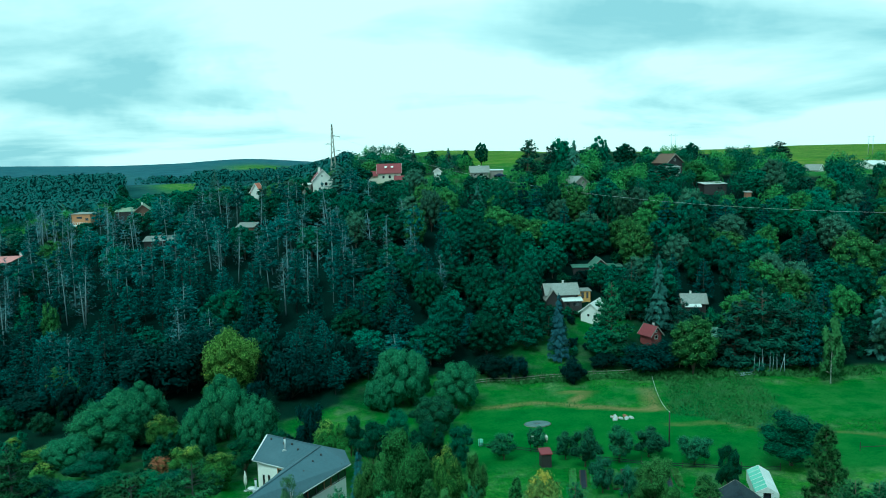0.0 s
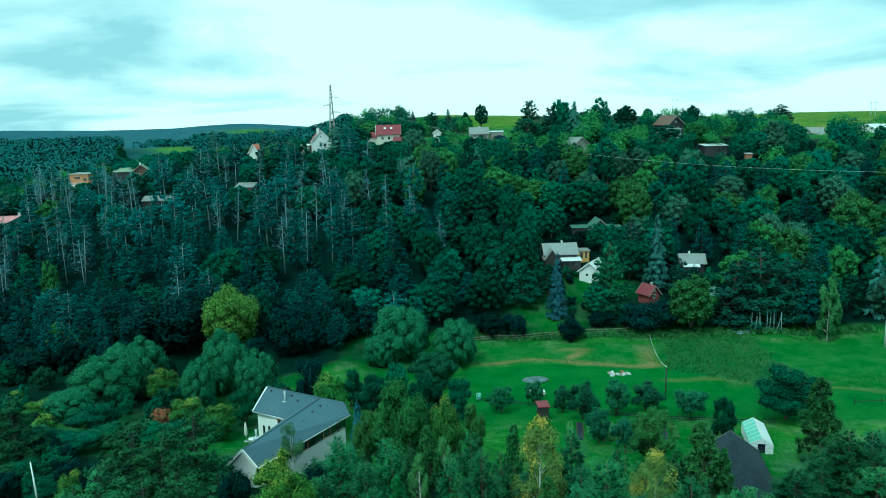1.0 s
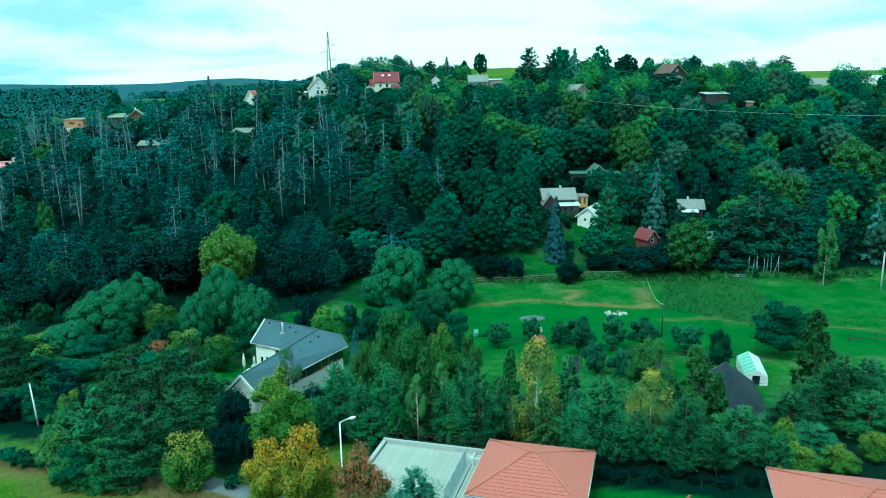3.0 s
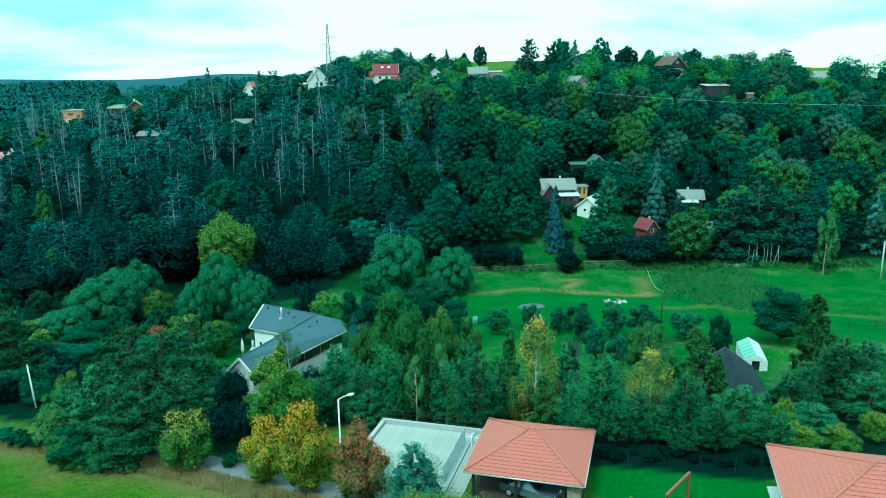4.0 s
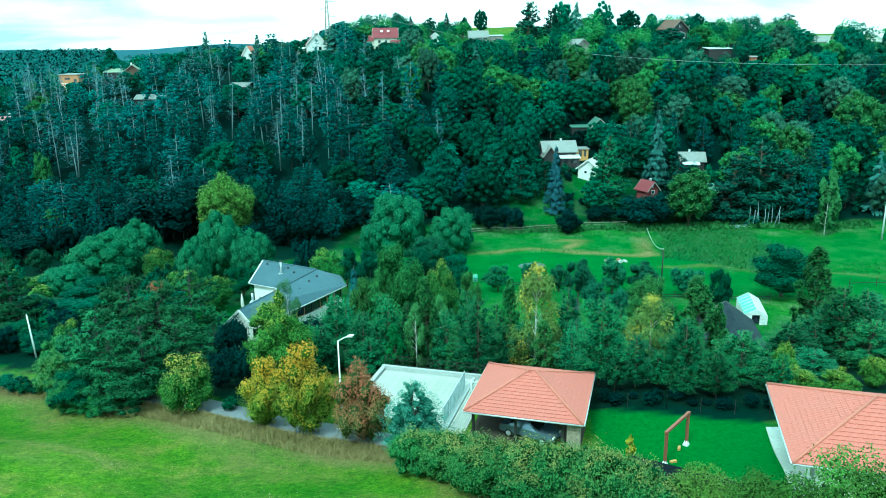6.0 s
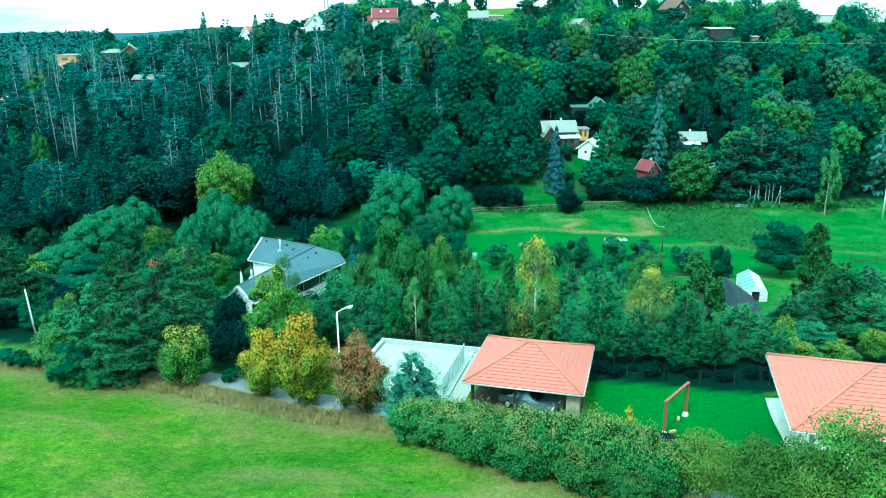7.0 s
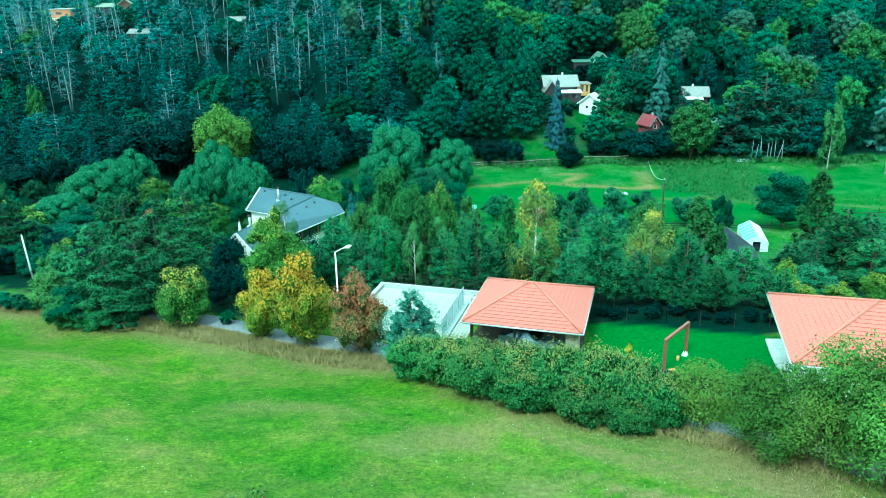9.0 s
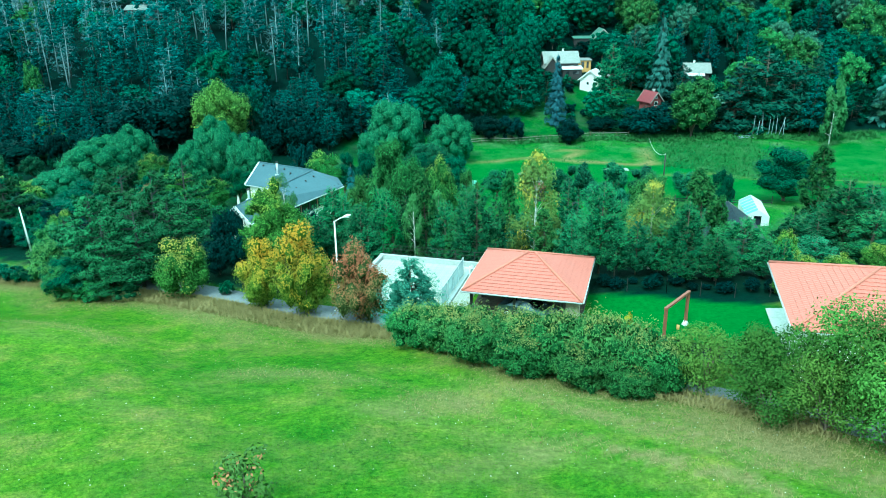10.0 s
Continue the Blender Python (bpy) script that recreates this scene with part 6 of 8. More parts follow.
POOL_COVER = solid("faded_pool_cover", (0.10, 0.15, 0.15), 0.6, grain=3, swing=0.4, stain=0.4, stain_color=(0.22, 0.28, 0.27))


def small_valley_things():
    b = thing("bench_cover", pose(14.0, 121.6, float(ground_z(14, 121.6)), 0, 0, 6), "cream covered garden bench on the lawn", "bench")
    part("cover", boxes((-1.3, 1.3, -0.5, 0.5, 0.45, 0.95)), UMBRELLA, b)
    for x in (-1.1, 1.1):
        for y in (-0.4, 0.4):
            part("leg", boxes((x - 0.05, x + 0.05, y - 0.05, y + 0.05, -0.1, 0.45)), WOOD_GREY, b)
    t = thing("water_barrel", pose(4.2, 118.9, float(ground_z(4.2, 118.9))), "turquoise plastic water barrel by the fence", "barrel")
    part("body", rod("body", [(0, 0, -0.1), (0, 0, 0.1), (0, 0, 0.55), (0, 0, 1.0)], [0.36, 0.4, 0.43, 0.38], FOIL_GREEN, 14), FOIL_GREEN, t)
    part("lid", rod("lid", [(0, 0, 1.0), (0, 0, 1.06)], [0.42, 0.38], FOIL_GREEN, 14), FOIL_GREEN, t)
    p = thing("ground_sheet", pose(14.7, 131.0, float(ground_z(14.7, 131.0)), 0, 0, 8), "dark grey-green pool cover on the meadow", "pool cover")
    part("sheet", rod("sheet", [(0, 0, -0.2), (0, 0, 0.22), (0, 0, 0.3), (0, 0, 0.24)], [2.3, 2.3, 2.0, 0.3], POOL_COVER, 22), POOL_COVER, p, m=Matrix.Diagonal((1.0, 0.62, 1, 1)))
    part("rim", rod("rim", [(0, 0, 0.1), (0, 0, 0.26), (0, 0, 0.1)], [2.35, 2.42, 2.48], WOOD_GREY, 22), WOOD_GREY, p, m=Matrix.Diagonal((1.0, 0.62, 1, 1)))
    s = thing("stone_heap", pose(30.3, 133.4, float(ground_z(30.3, 133.4))), "heap of white sheeting and rubble", "heap")
    rng = random.Random(3)
    for i in range(16):
        x, y, r = rng.uniform(-1.7, 1.7), rng.uniform(-0.7, 0.7), rng.uniform(0.25, 0.55)
        bm = bmesh.new()
        bmesh.ops.create_icosphere(bm, subdivisions=1, radius=r, matrix=pose(x, y, 0.05, rng.uniform(0, 90), 0, rng.uniform(0, 180)) @ Matrix.Diagonal((1.3, 1, 0.6, 1)))
        part("lump", bm, CONCRETE if i % 5 else BRICK, s)
    g = float(ground_z(34.3, 117.9))
    w = thing("utility_pole", pose(34.3, 117.9, g, 0, 0, 0), "slim dark wooden utility pole in the garden", "pole")
    part("shaft", rod("shaft", [(0, 0, -0.4), (0, 0, 5.4)], [0.13, 0.09], WOOD_DARK, 8), WOOD_DARK, w)
    part("insulator", rod("insulator", [(0, 0, 5.4), (0, 0, 5.6)], [0.05, 0.04], PAINT_WHITE, 8), PAINT_WHITE, w)
    a, b = Vector((34.3, 117.9, g + 5.5)), Vector((40.8, 153.5, -12.2))
    c = thing("overhead_wire", pose(0, 0, 0), "pale slack wire running down to the wood", "wire")
    part("wire", rod("wire", [a.lerp(b, f) - Vector((0, 0, 5.0 * f * (1 - f))) for f in np.linspace(0, 1, 14)], [0.03] * 14, FOIL_WHITE, 5), FOIL_WHITE, c)
    g = float(ground_z(84.9, 145.6))
    w = thing("concrete_pole", pose(84.9, 145.6, g), "pale concrete pole on the meadow", "pole")
    part("shaft", rod("shaft", [(0, 0, -0.4), (0, 0, 7.6)], [0.2, 0.13], CONCRETE, 10), CONCRETE, w)
    part("cap", rod("cap", [(0, 0, 7.6), (0, 0, 7.7)], [0.15, 0.08], CONCRETE, 10), CONCRETE, w)
    for i in range(9):
        x, y = 62.6 + i * 0.75 + rng.uniform(-0.2, 0.2), 155.5 + rng.uniform(-0.5, 0.5)
        lean = rng.uniform(-14, 14)
        t = thing("dead_trunk", pose(x, y, float(ground_z(x, y)), 0, lean, 0), "pale bare trunk at the wood's edge", "trunk", "bare trunks")
        part("stem", rod("stem", [(0, 0, -0.2), (0.05, 0, 2), (0.1, 0.1, rng.uniform(3.5, 5))], [0.085, 0.07, 0.03], BARK_PALE, 7), BARK_PALE, t)
    lp = thing("log_pile", pose(60.5, 154.6, float(ground_z(60.5, 154.6)), 0, 0, 8), "pile of pale cut branches", "log pile")
    for i in range(14):
        y, z = rng.uniform(-0.8, 0.8), rng.uniform(0.1, 0.5)
        part("log", rod("log", [(rng.uniform(-2.6, -1), y, z), (rng.uniform(1, 2.6), y + rng.uniform(-0.4, 0.4), z + rng.uniform(-0.05, 0.2))], [0.09, 0.06], BARK_PALE, 6), BARK_PALE, lp)


small_valley_things()

# ---------------- cottages on the hillside ----------------
gable_house("cottage", 27.0, 189.0, 3, 7.8, 6.0, 2.7, 2.1, WOOD_DARK, ROOF_OLD, "brown cottage under a weathered grey roof", z=-3.6, windows=(("s", 2.2, 1.4, 1.1, 1.0), ("s", -1.6, 1.4, 0.9, 1.0)), chimney=(0.8, 0.6, 0.4, 0.6), category="cottage")
gable_house("cottage_porch", 24.6, 186.1, 93, 3.0, 3.2, 2.4, 2.2, WOOD_DARK, ROOF_OLD, "steep gabled porch on the front of the cottage", z=-4.2, over=0.35, category="porch")
shed_roofed("lean_to", 29.4, 185.2, 2, 4.4, 2.6, 2.5, 2.1, WOOD_DARK, ROOF_PALE, "lean-to with a pale sheet roof before the cottage", z=-4.4, windows=(("s", 0.8, 1.3, 1.6, 0.8), ("s", -1.2, 1.3, 0.9, 0.8)))
shed_roofed("timber_annex", 33.0, 190.6, 4, 3.0, 3.2, 2.5, 2.4, WOOD_YELLOW, ROOF_OLD, "yellow timber annex beside the cottage", z=-3.3, windows=(("s", -0.5, 1.4, 0.7, 1.5), ("s", 0.7, 1.4, 0.5, 1.5)))
gable_house("white_cabin", 34.6, 183.0, 62, 6.5, 5.0, 2.4, 2.0, PLASTER, ROOF_PALE, "white cabin with a pale roof half behind a conifer", z=-6.6, windows=(("w", 0.6, 1.5, 0.7, 0.7), ("w", -1.0, 1.3, 0.8, 0.9)), category="cabin")
gable_house("red_cabin", 45.0, 170.8, -62, 3.6, 3.0, 2.0, 1.7, WOOD_RED, ROOF_MAROON, "small dark red cabin with a red roof", z=-9.4, windows=(("e", 0, 1.4, 0.9, 0.9), ("e", 0.0, 2.7, 0.5, 0.5)), chimney=(0.4, 0.4, 0.4, 0.5), chimney_mat=CONCRETE, category="cabin")
gable_house("grey_cabin", 58.6, 184.0, -8, 5.4, 5.0, 1.7, 1.7, WOOD_DARK, ROOF_OLD, "cabin with a grey roof among the trees", z=-4.7, chimney=(-0.5, 0.5, 0.4, 0.6), category="cabin")
shed_roofed("lean_to", 57.6, 180.9, -8, 3.4, 2.0, 1.9, 1.4, WOOD_DARK, ROOF_PALE, "pale-roofed lean-to on the front of the grey cabin", z=-5.0)
gable_house("green_shed", 56.4, 169.6, 14, 6.2, 4.6, 3.4, 1.3, WOOD_GREY, ROOF_GREEN, "low shed with a grey-green roof in the shrubs", z=-11.2, chimney=(1.2, 0.2, 0.35, 0.4), category="shed")
gable_house("gable_cottage", 39.4, 203.5, 92, 5.0, 5.0, 2.2, 2.4, WOOD_DARK, ROOF_GREEN, "cottage with a steep green gable among trees", z=0.7, windows=(("w", 0, 1.5, 1.2, 1.1), ("w", 0, 3.0, 0.6, 0.6)), category="cottage")
shed_roofed("green_wing", 34.6, 203.5, 0, 4.4, 3.6, 2.6, 2.4, WOOD_DARK, ROOF_GREEN, "low flat wing of the green cottage", z=0.7, windows=(("s", 0.2, 1.2, 1.4, 0.8),))
shed_roofed("green_wing", 43.6, 203.5, 0, 3.4, 3.6, 2.6, 2.4, WOOD_DARK, ROOF_GREEN, "low flat wing of the green cottage", z=0.7)

gable_house("hill_house", -49.3, 293.0, 104, 9.0, 7.4, 4.0, 3.9, PLASTER, ROOF_MAROON, "white gabled house on the hilltop", z=21.2, windows=(("w", -1.2, 2.5, 1.1, 1.3), ("w", 0.4, 2.5, 0.9, 1.3), ("w", 1.2, 0.6, 0.9, 1.4), ("w", 0.2, 5.6, 0.6, 0.7)), chimney=(-2.6, 1.0, 0.9, 0.9))
shed_roofed("house_porch", -54.5, 289.5, 0, 3.4, 4.0, 2.4, 2.0, WOOD_GREY, ROOF_PALE, "pale-roofed porch beside the white hill house", z=21.6)
gable_house("red_roofed_house", -23.3, 293.0, 4, 8.6, 7.6, 3.4, 3.2, CREAM, ROOF_MAROON, "cream house with a dark red roof on the hilltop", z=23.8, windows=(("s", -2.2, 1.9, 1.0, 1.2), ("s", 0.2, 1.9, 1.0, 1.2), ("s", 2.4, 1.9, 1.0, 1.2)))
for u in (-1.1, 1.3):
    sk = thing("roof_window", pose(-23.3 + u, 290.6, 29.35, 40, 0, 4), "small bright skylight in the red roof", "skylight", "skylights")
    part("sash", boxes((-0.45, 0.45, -0.4, 0.4, -0.05, 0.1)), PAINT_WHITE, sk)
gable_house("red_annex", -29.4, 292.4, 4, 3.6, 5.0, 2.2, 1.5, CREAM, ROOF_MAROON, "low red-roofed annex of the cream house", z=24.0, category="annex")
gable_house("gazebo", -19.0, 285.0, 0, 3.0, 3.0, 1.9, 1.2, WOOD_DARK, ROOF_MAROON, "small dark garden pavilion with a red roof", z=22.9, category="gazebo")
gable_house("hut", -4.7, 285.0, 90, 2.6, 2.6, 3.2, 1.0, PLASTER, ROOF_PINK, "small white hut with a pinkish roof", z=24.2, windows=(("w", 0, 1.8, 0.8, 0.8),), category="hut")
gable_house("hill_cabin", 10.8, 285.5, 2, 6.5, 6.0, 2.2, 2.1, WOOD_GREY, ROOF_OLD, "grey cabin with a dark veranda on the meadow", z=24.5, windows=(("s", 0.6, 1.3, 1.6, 1.1), ("s", -1.8, 1.3, 1.0, 1.0)), chimney=(0, 0.5, 0.4, 0.4), category="cabin")
shed_roofed("white_shed", 17.2, 287.0, 0, 5.0, 3.0, 2.3, 2.1, WOOD_GREY, FOIL_WHITE, "shed with a white roof beside the cabin", z=25.0)
car("car", pose(18.4, 284.2, 24.6, 0, 0, 8), CAR_DARK, "blue car parked on the hilltop meadow")
gable_house("chalet", 79.6, 281.5, 118, 7.0, 7.2, 3.2, 2.9, WOOD_DARK, WOOD_BROWN, "dark timber chalet with a brown roof", z=25.3, windows=(("w", 0, 1.6, 2.6, 1.1), ("w", 0, 4.0, 0.9, 0.8)), category="chalet")
shed_roofed("chalet_terrace", 79.0, 275.6, 0, 6.0, 3.0, 1.8, 1.6, CONCRETE, ROOF_OLD, "grey roofed terrace below the chalet", z=25.2)
shed_roofed("brick_shed", 72.4, 263.0, 5, 5.0, 3.6, 2.3, 2.0, BRICK, ROOF_OLD, "low brick shed below the chalet", z=23.8)
gable_house("grey_gable_cabin", 41.2, 251.5, -62, 5.6, 5.4, 3.2, 2.0, WOOD_GREY, ROOF_OLD, "grey cabin with white bargeboards in the trees", z=20.2, windows=(("e", 0, 2.0, 1.0, 1.0),), category="cabin")
shed_roofed("flat_shed", 85.6, 251.0, 6, 7.4, 4.6, 2.9, 2.5, WOOD_DARK, ROOF_PALE, "shed with a pale flat roof among trees", z=19.3, windows=(("s", 1.5, 1.3, 1.8, 0.9),))
shed_roofed("brick_hut", 93.1, 240.5, 0, 1.7, 1.7, 3.4, 3.2, BRICK, ROOF_OLD, "tall narrow brick hut among trees", z=16.2)
gable_house("white_villa", 181.0, 331.0, 20, 9.0, 8.0, 4.6, 1.6, PLASTER, ROOF_PALE, "white villa among the hilltop trees", z=19.4, windows=(("s", -2, 2.8, 1.4, 1.4), ("s", 1.6, 2.8, 1.4, 1.4)))
gable_house("white_cottage", 146.5, 311.0, -50, 6.0, 5.0, 3.0, 2.0, PLASTER, ROOF_OLD, "white cottage half hidden in trees", z=20.2, windows=(("s", 0, 1.6, 1.2, 1.0),), category="cottage")
shed_roofed("timber_cabin", -129.8, 268.5, -6, 7.0, 5.0, 3.6, 3.4, WOOD_ORANGE, ROOF_OLD, "boxy orange-brown timber cabin with a flat roof", z=12.9, windows=(("s", -0.6, 2.2, 2.0, 0.7), ("s", 2.2, 1.6, 1.1, 0.9)), category="cabin")
deck = thing("deck", pose(-129.5, 263.8, 11.4, 0, 0, -6), "white railed deck below the timber cabin", "deck")
part("floor", boxes((-3.6, 3.6, -1.6, 1.8, 1.0, 1.2)), ROOF_PALE, deck)
for i in range(9):
    part("baluster", boxes((-3.5 + i * 0.87, -3.38 + i * 0.87, -1.6, -1.48, -0.8, 2.2)), PAINT_WHITE, deck)
part("handrail", boxes((-3.6, 3.6, -1.62, -1.46, 2.2, 2.3)), PAINT_WHITE, deck)
gable_house("brown_cabin", -106.4, 263.0, 106, 6.0, 5.6, 2.6, 2.2, WOOD_BROWN, ROOF_MOSS, "brown cabin with a pale chimney", z=14.6, windows=(("w", -1, 1.5, 1.0, 1.0), ("w", 1, 1.5, 1.0, 1.0)), chimney=(-1.0, 0.3, 0.5, 0.7), category="cabin")
shed_roofed("mossy_shed", -112.6, 265.0, 4, 7.5, 4.4, 3.4, 2.4, WOOD_DARK, ROOF_MOSS, "long shed with a mossy pale green roof", z=14.6)
shed_roofed("long_grey_shed", -89.2, 231.0, 8, 8.4, 4.4, 3.6, 2.6, WOOD_DARK, ROOF_OLD, "long grey shed among dying pines", z=7.6, windows=(("s", 1.6, 1.4, 2.0, 1.0),))
shed_roofed("grey_shed", -64.0, 238.0, -6, 5.6, 4.0, 3.4, 2.4, WOOD_BROWN, ROOF_OLD, "small grey shed hidden in the wood", z=10.6)
gable_house("pink_house", -150.5, 256.5, 6, 9.0, 6.0, 2.0, 1.6, PLASTER, ROOF_PINK, "house with a pink roof and white chimney", z=-0.4, chimney=(3.0, 0.6, 0.7, 1.2))
gable_house("orange_house", -71.2, 281.0, 84, 4.4, 3.6, 3.4, 2.8, PLASTER, ROOF_ORANGE, "narrow steep house with an orange roof", z=18.6)


def pylon():
    g = float(ground_z(-50.3, 330))
    ob = thing("pylon", pose(-50.3, 330, g, 0, 0, 20), "slim steel lattice power pylon on the hill", "pylon")
    H = 47.6 - g
    half = lambda z: 1.15 * (1 - z / H) + 0.12
    for sx in (-1, 1):
        for sy in (-1, 1):
            bm = bmesh.new()
            beam(bm, (sx * half(0), sy * half(0), -0.5), (sx * half(H - 0.5), sy * half(H - 0.5), H), 0.2, 0.2)
            part("leg", bm, WOOD_GREY, ob)
    z = 0.0
    k = 0
    while z < H - 2:
        z2 = z + 1.4 + half(z) * 1.2
        for s in (-1, 1):
            bm = bmesh.new()
            a, b = half(z), half(min(z2, H))
            t = 1 if k % 2 else -1
            beam(bm, (-a * t, s * a, z), (b * t, s * b, z2), 0.1, 0.1)
            beam(bm, (s * a, -a * t, z), (s * b, b * t, z2), 0.1, 0.1)
            part("brace", bm, WOOD_GREY, ob)
        z, k = z2, k + 1
    for zz, L, s in ((H - 5.5, 3.4, 1), (H - 8.6, 3.2, -1), (H - 11.6, 3.8, 1)):
        bm = bmesh.new()
        beam(bm, (0, 0, zz + 0.7), (s * L, 0, zz), 0.16, 0.16)
        beam(bm, (0, 0, zz), (s * L, 0, zz), 0.16, 0.16)
        arm = part("arm", bm, WOOD_GREY, ob)
        part("insulator", rod("insulator", [(s * L, 0, zz), (s * L, 0, zz - 1.0)], [0.08, 0.08], PAINT_WHITE, 6), PAINT_WHITE, arm)
    c = thing("power_line", pose(0, 0, 0), "long sagging power cable above the wood", "cable")
    pts = [(-48 + 168 * s, 330 - 200 * s, 42 - 60 * s + 39.5 * s * s) for s in np.linspace(0, 1.15, 40)]
    part("cable", rod("cable", pts, [0.022] * 40, GALVANISED, 5), GALVANISED, c)
    for x, y, z0, h in ((200.1, 700, 26, 18), (203.9, 700, 26, 18), (486, 900, 20, 18), (491, 900, 20, 18)):
        m = thing("distant_mast", pose(x, y, z0), "thin pale far-off power mast on the horizon", "mast", "distant masts")
        part("shaft", rod("shaft", [(0, 0, -4), (0, 0, h)], [0.45, 0.3], GALVANISED, 6), GALVANISED, m)
        part("crossarm", boxes((-2.2, 2.2, -0.15, 0.15, h - 1.6, h - 1.2)), GALVANISED, m)
    st = thing("hunting_stand", pose(48.7, 330, float(ground_z(48.7, 330))), "dark raised hunting stand on the hilltop", "hunting stand")
    h = 37.2 - float(ground_z(48.7, 330))
    part("cabin", boxes((-1.0, 1.0, -1.0, 1.0, h - 2.0, h)), WOOD_DARK, st)
    part("roof", boxes((-1.2, 1.2, -1.2, 1.2, h, h + 0.15)), WOOD_DARK, st)
    for sx in (-1, 1):
        for sy in (-1, 1):
            part("leg", rod("leg", [(sx * 1.2, sy * 1.2, -0.3), (sx * 0.9, sy * 0.9, h - 2)], [0.12, 0.1], WOOD_GREY, 6), WOOD_GREY, st)


pylon()


# ---------------- trees and bushes that stand out: x, y, height, width ----------------
BIG_PINES = [(-32.2, 64.5, 9.0, 8.5), (-33.6, 76.0, 9.9, 9.6), (-28.5, 79.0, 10.3, 8.5), (-27.3, 63.0, 8.5, 8.1), (-24.4, 74.0, 4.9, 3.7), (-52.8, 82.0, 2.4, 6.9), (-35.5, 66.5, 6.2, 5.1), (-30.0, 61.5, 7.1, 6.2), (-25.4, 66.0, 7.1, 6.7), (-54.8, 90.0, 9.8, 7.3), (-29.8, 73.0, 9.5, 7.4)]
GARDEN_PINES = [(-8.8, 73.0, 6.2, 4.8), (-11.1, 78.0, 7.3, 4.6), (-6.8, 77.0, 8.2, 4.7), (-4.1, 74.0, 7.3, 3.4), (2.1, 79.0, 8.0, 3.8), (4.9, 72.0, 7.3, 3.6), (12.9, 78.0, 8.7, 4.5), (12.5, 70.0, 5.7, 3.9), (17.3, 72.0, 6.4, 4.0), (23.0, 74.0, 6.9, 3.6), (34.3, 72.0, 5.1, 5.2), (41.2, 75.0, 8.3, 7.1), (39.8, 77.0, 5.9, 5.6), (41.3, 70.0, 5.5, 5.6), (48.5, 82.0, 6.9, 6.5), (-0.2, 72.0, 6.8, 3.9), (7.0, 70.0, 5.6, 3.3), (-7.7, 70.0, 4.1, 3.9), (44.6, 77.0, 8.0, 6.0)]
LAWN_PINES = [(2.8, 67.0, 8.8, 5.1), (13.3, 62.0, 8.6, 5.4), (20.6, 61.5, 7.2, 4.2), (26.1, 63.0, 5.5, 5.0), (23.0, 60.5, 4.6, 3.8), (16.4, 61.5, 5.3, 3.2), (18.5, 62.5, 3.7, 3.1), (27.5, 61.0, 3.4, 3.1), (11.2, 64.0, 5.5, 3.1), (32.9, 64.0, 3.6, 4.7), (20.4, 66.0, 5.2, 2.9)]
POPLARS = [(26.0, 74.0, 9.6, 5.5), (45.6, 90.0, 11.0, 5.6), (-77.5, 146.0, 8.3, 7.3), (-2.1, 73.0, 9.7, 3.8), (6.5, 75.0, 9.3, 3.0), (8.9, 65.0, 5.8, 3.0), (24.2, 64.0, 2.9, 2.4), (28.0, 74.0, 6.6, 2.6), (-5.1, 69.0, 5.4, 2.7)]
BIRCHES_GREEN = [(-17.7, 80.0, 9.4, 3.3), (-3.2, 71.0, 7.4, 2.6), (-0.9, 80.0, 7.3, 2.8)]
BIRCHES_YELLOW = [(8.4, 68.5, 11.0, 5.6), (18.5, 65.0, 8.2, 4.6)]
ROUND_GREEN = [(-12.1, 108.0, 7.0, 5.5), (-9.4, 116.0, 7.1, 5.4), (-3.9, 108.0, 7.4, 5.5), (0.7, 106.0, 7.2, 4.6), (-16.4, 116.0, 6.5, 4.2), (-8.7, 92.0, 8.5, 4.3), (-3.4, 90.0, 8.2, 4.2), (2.6, 92.0, 8.1, 3.2), (-6.3, 88.0, 12.3, 6.8), (48.5, 106.0, 7.3, 10.3), (24.9, 90.0, 7.7, 5.8), (-10.8, 90.0, 7.9, 3.5), (35.7, 96.0, 7.0, 3.6), (-38.5, 98.0, 3.3, 5.7), (-53.1, 106.0, 4.1, 7.2), (-31.0, 108.0, 5.1, 5.2), (-27.3, 112.0, 5.1, 4.4), (-46.7, 99.0, 2.9, 7.7), (-50.2, 95.0, 2.6, 7.3), (-56.6, 97.0, 3.3, 8.2), (-41.2, 96.0, 2.8, 7.3), (-51.5, 84.0, 2.1, 5.3), (-45.1, 78.0, 1.9, 4.4), (-36.3, 66.0, 4.0, 4.6), (-33.2, 61.5, 3.3, 4.6)]
LIME_GREEN = [(-15.5, 65.0, 7.7, 6.4), (-0.6, 87.0, 9.7, 4.1), (-18.3, 108.0, 7.6, 5.5), (29.9, 63.0, 3.9, 2.4), (29.7, 60.0, 2.5, 3.8), (33.5, 60.0, 2.4, 3.3), (37.5, 62.0, 2.6, 2.8), (26.8, 56.5, 1.9, 1.4), (-48.4, 122.0, 5.8, 5.8), (-38.1, 104.0, 5.3, 4.7), (-33.0, 102.0, 4.8, 4.8), (-63.8, 112.0, 2.9, 4.9), (-38.7, 72.0, 4.8, 2.7)]
YELLOW = [(-14.8, 55.6, 5.3, 4.1), (-11.0, 54.5, 6.9, 4.9)]
RUST = [(-6.5, 52.7, 5.7, 4.7)]
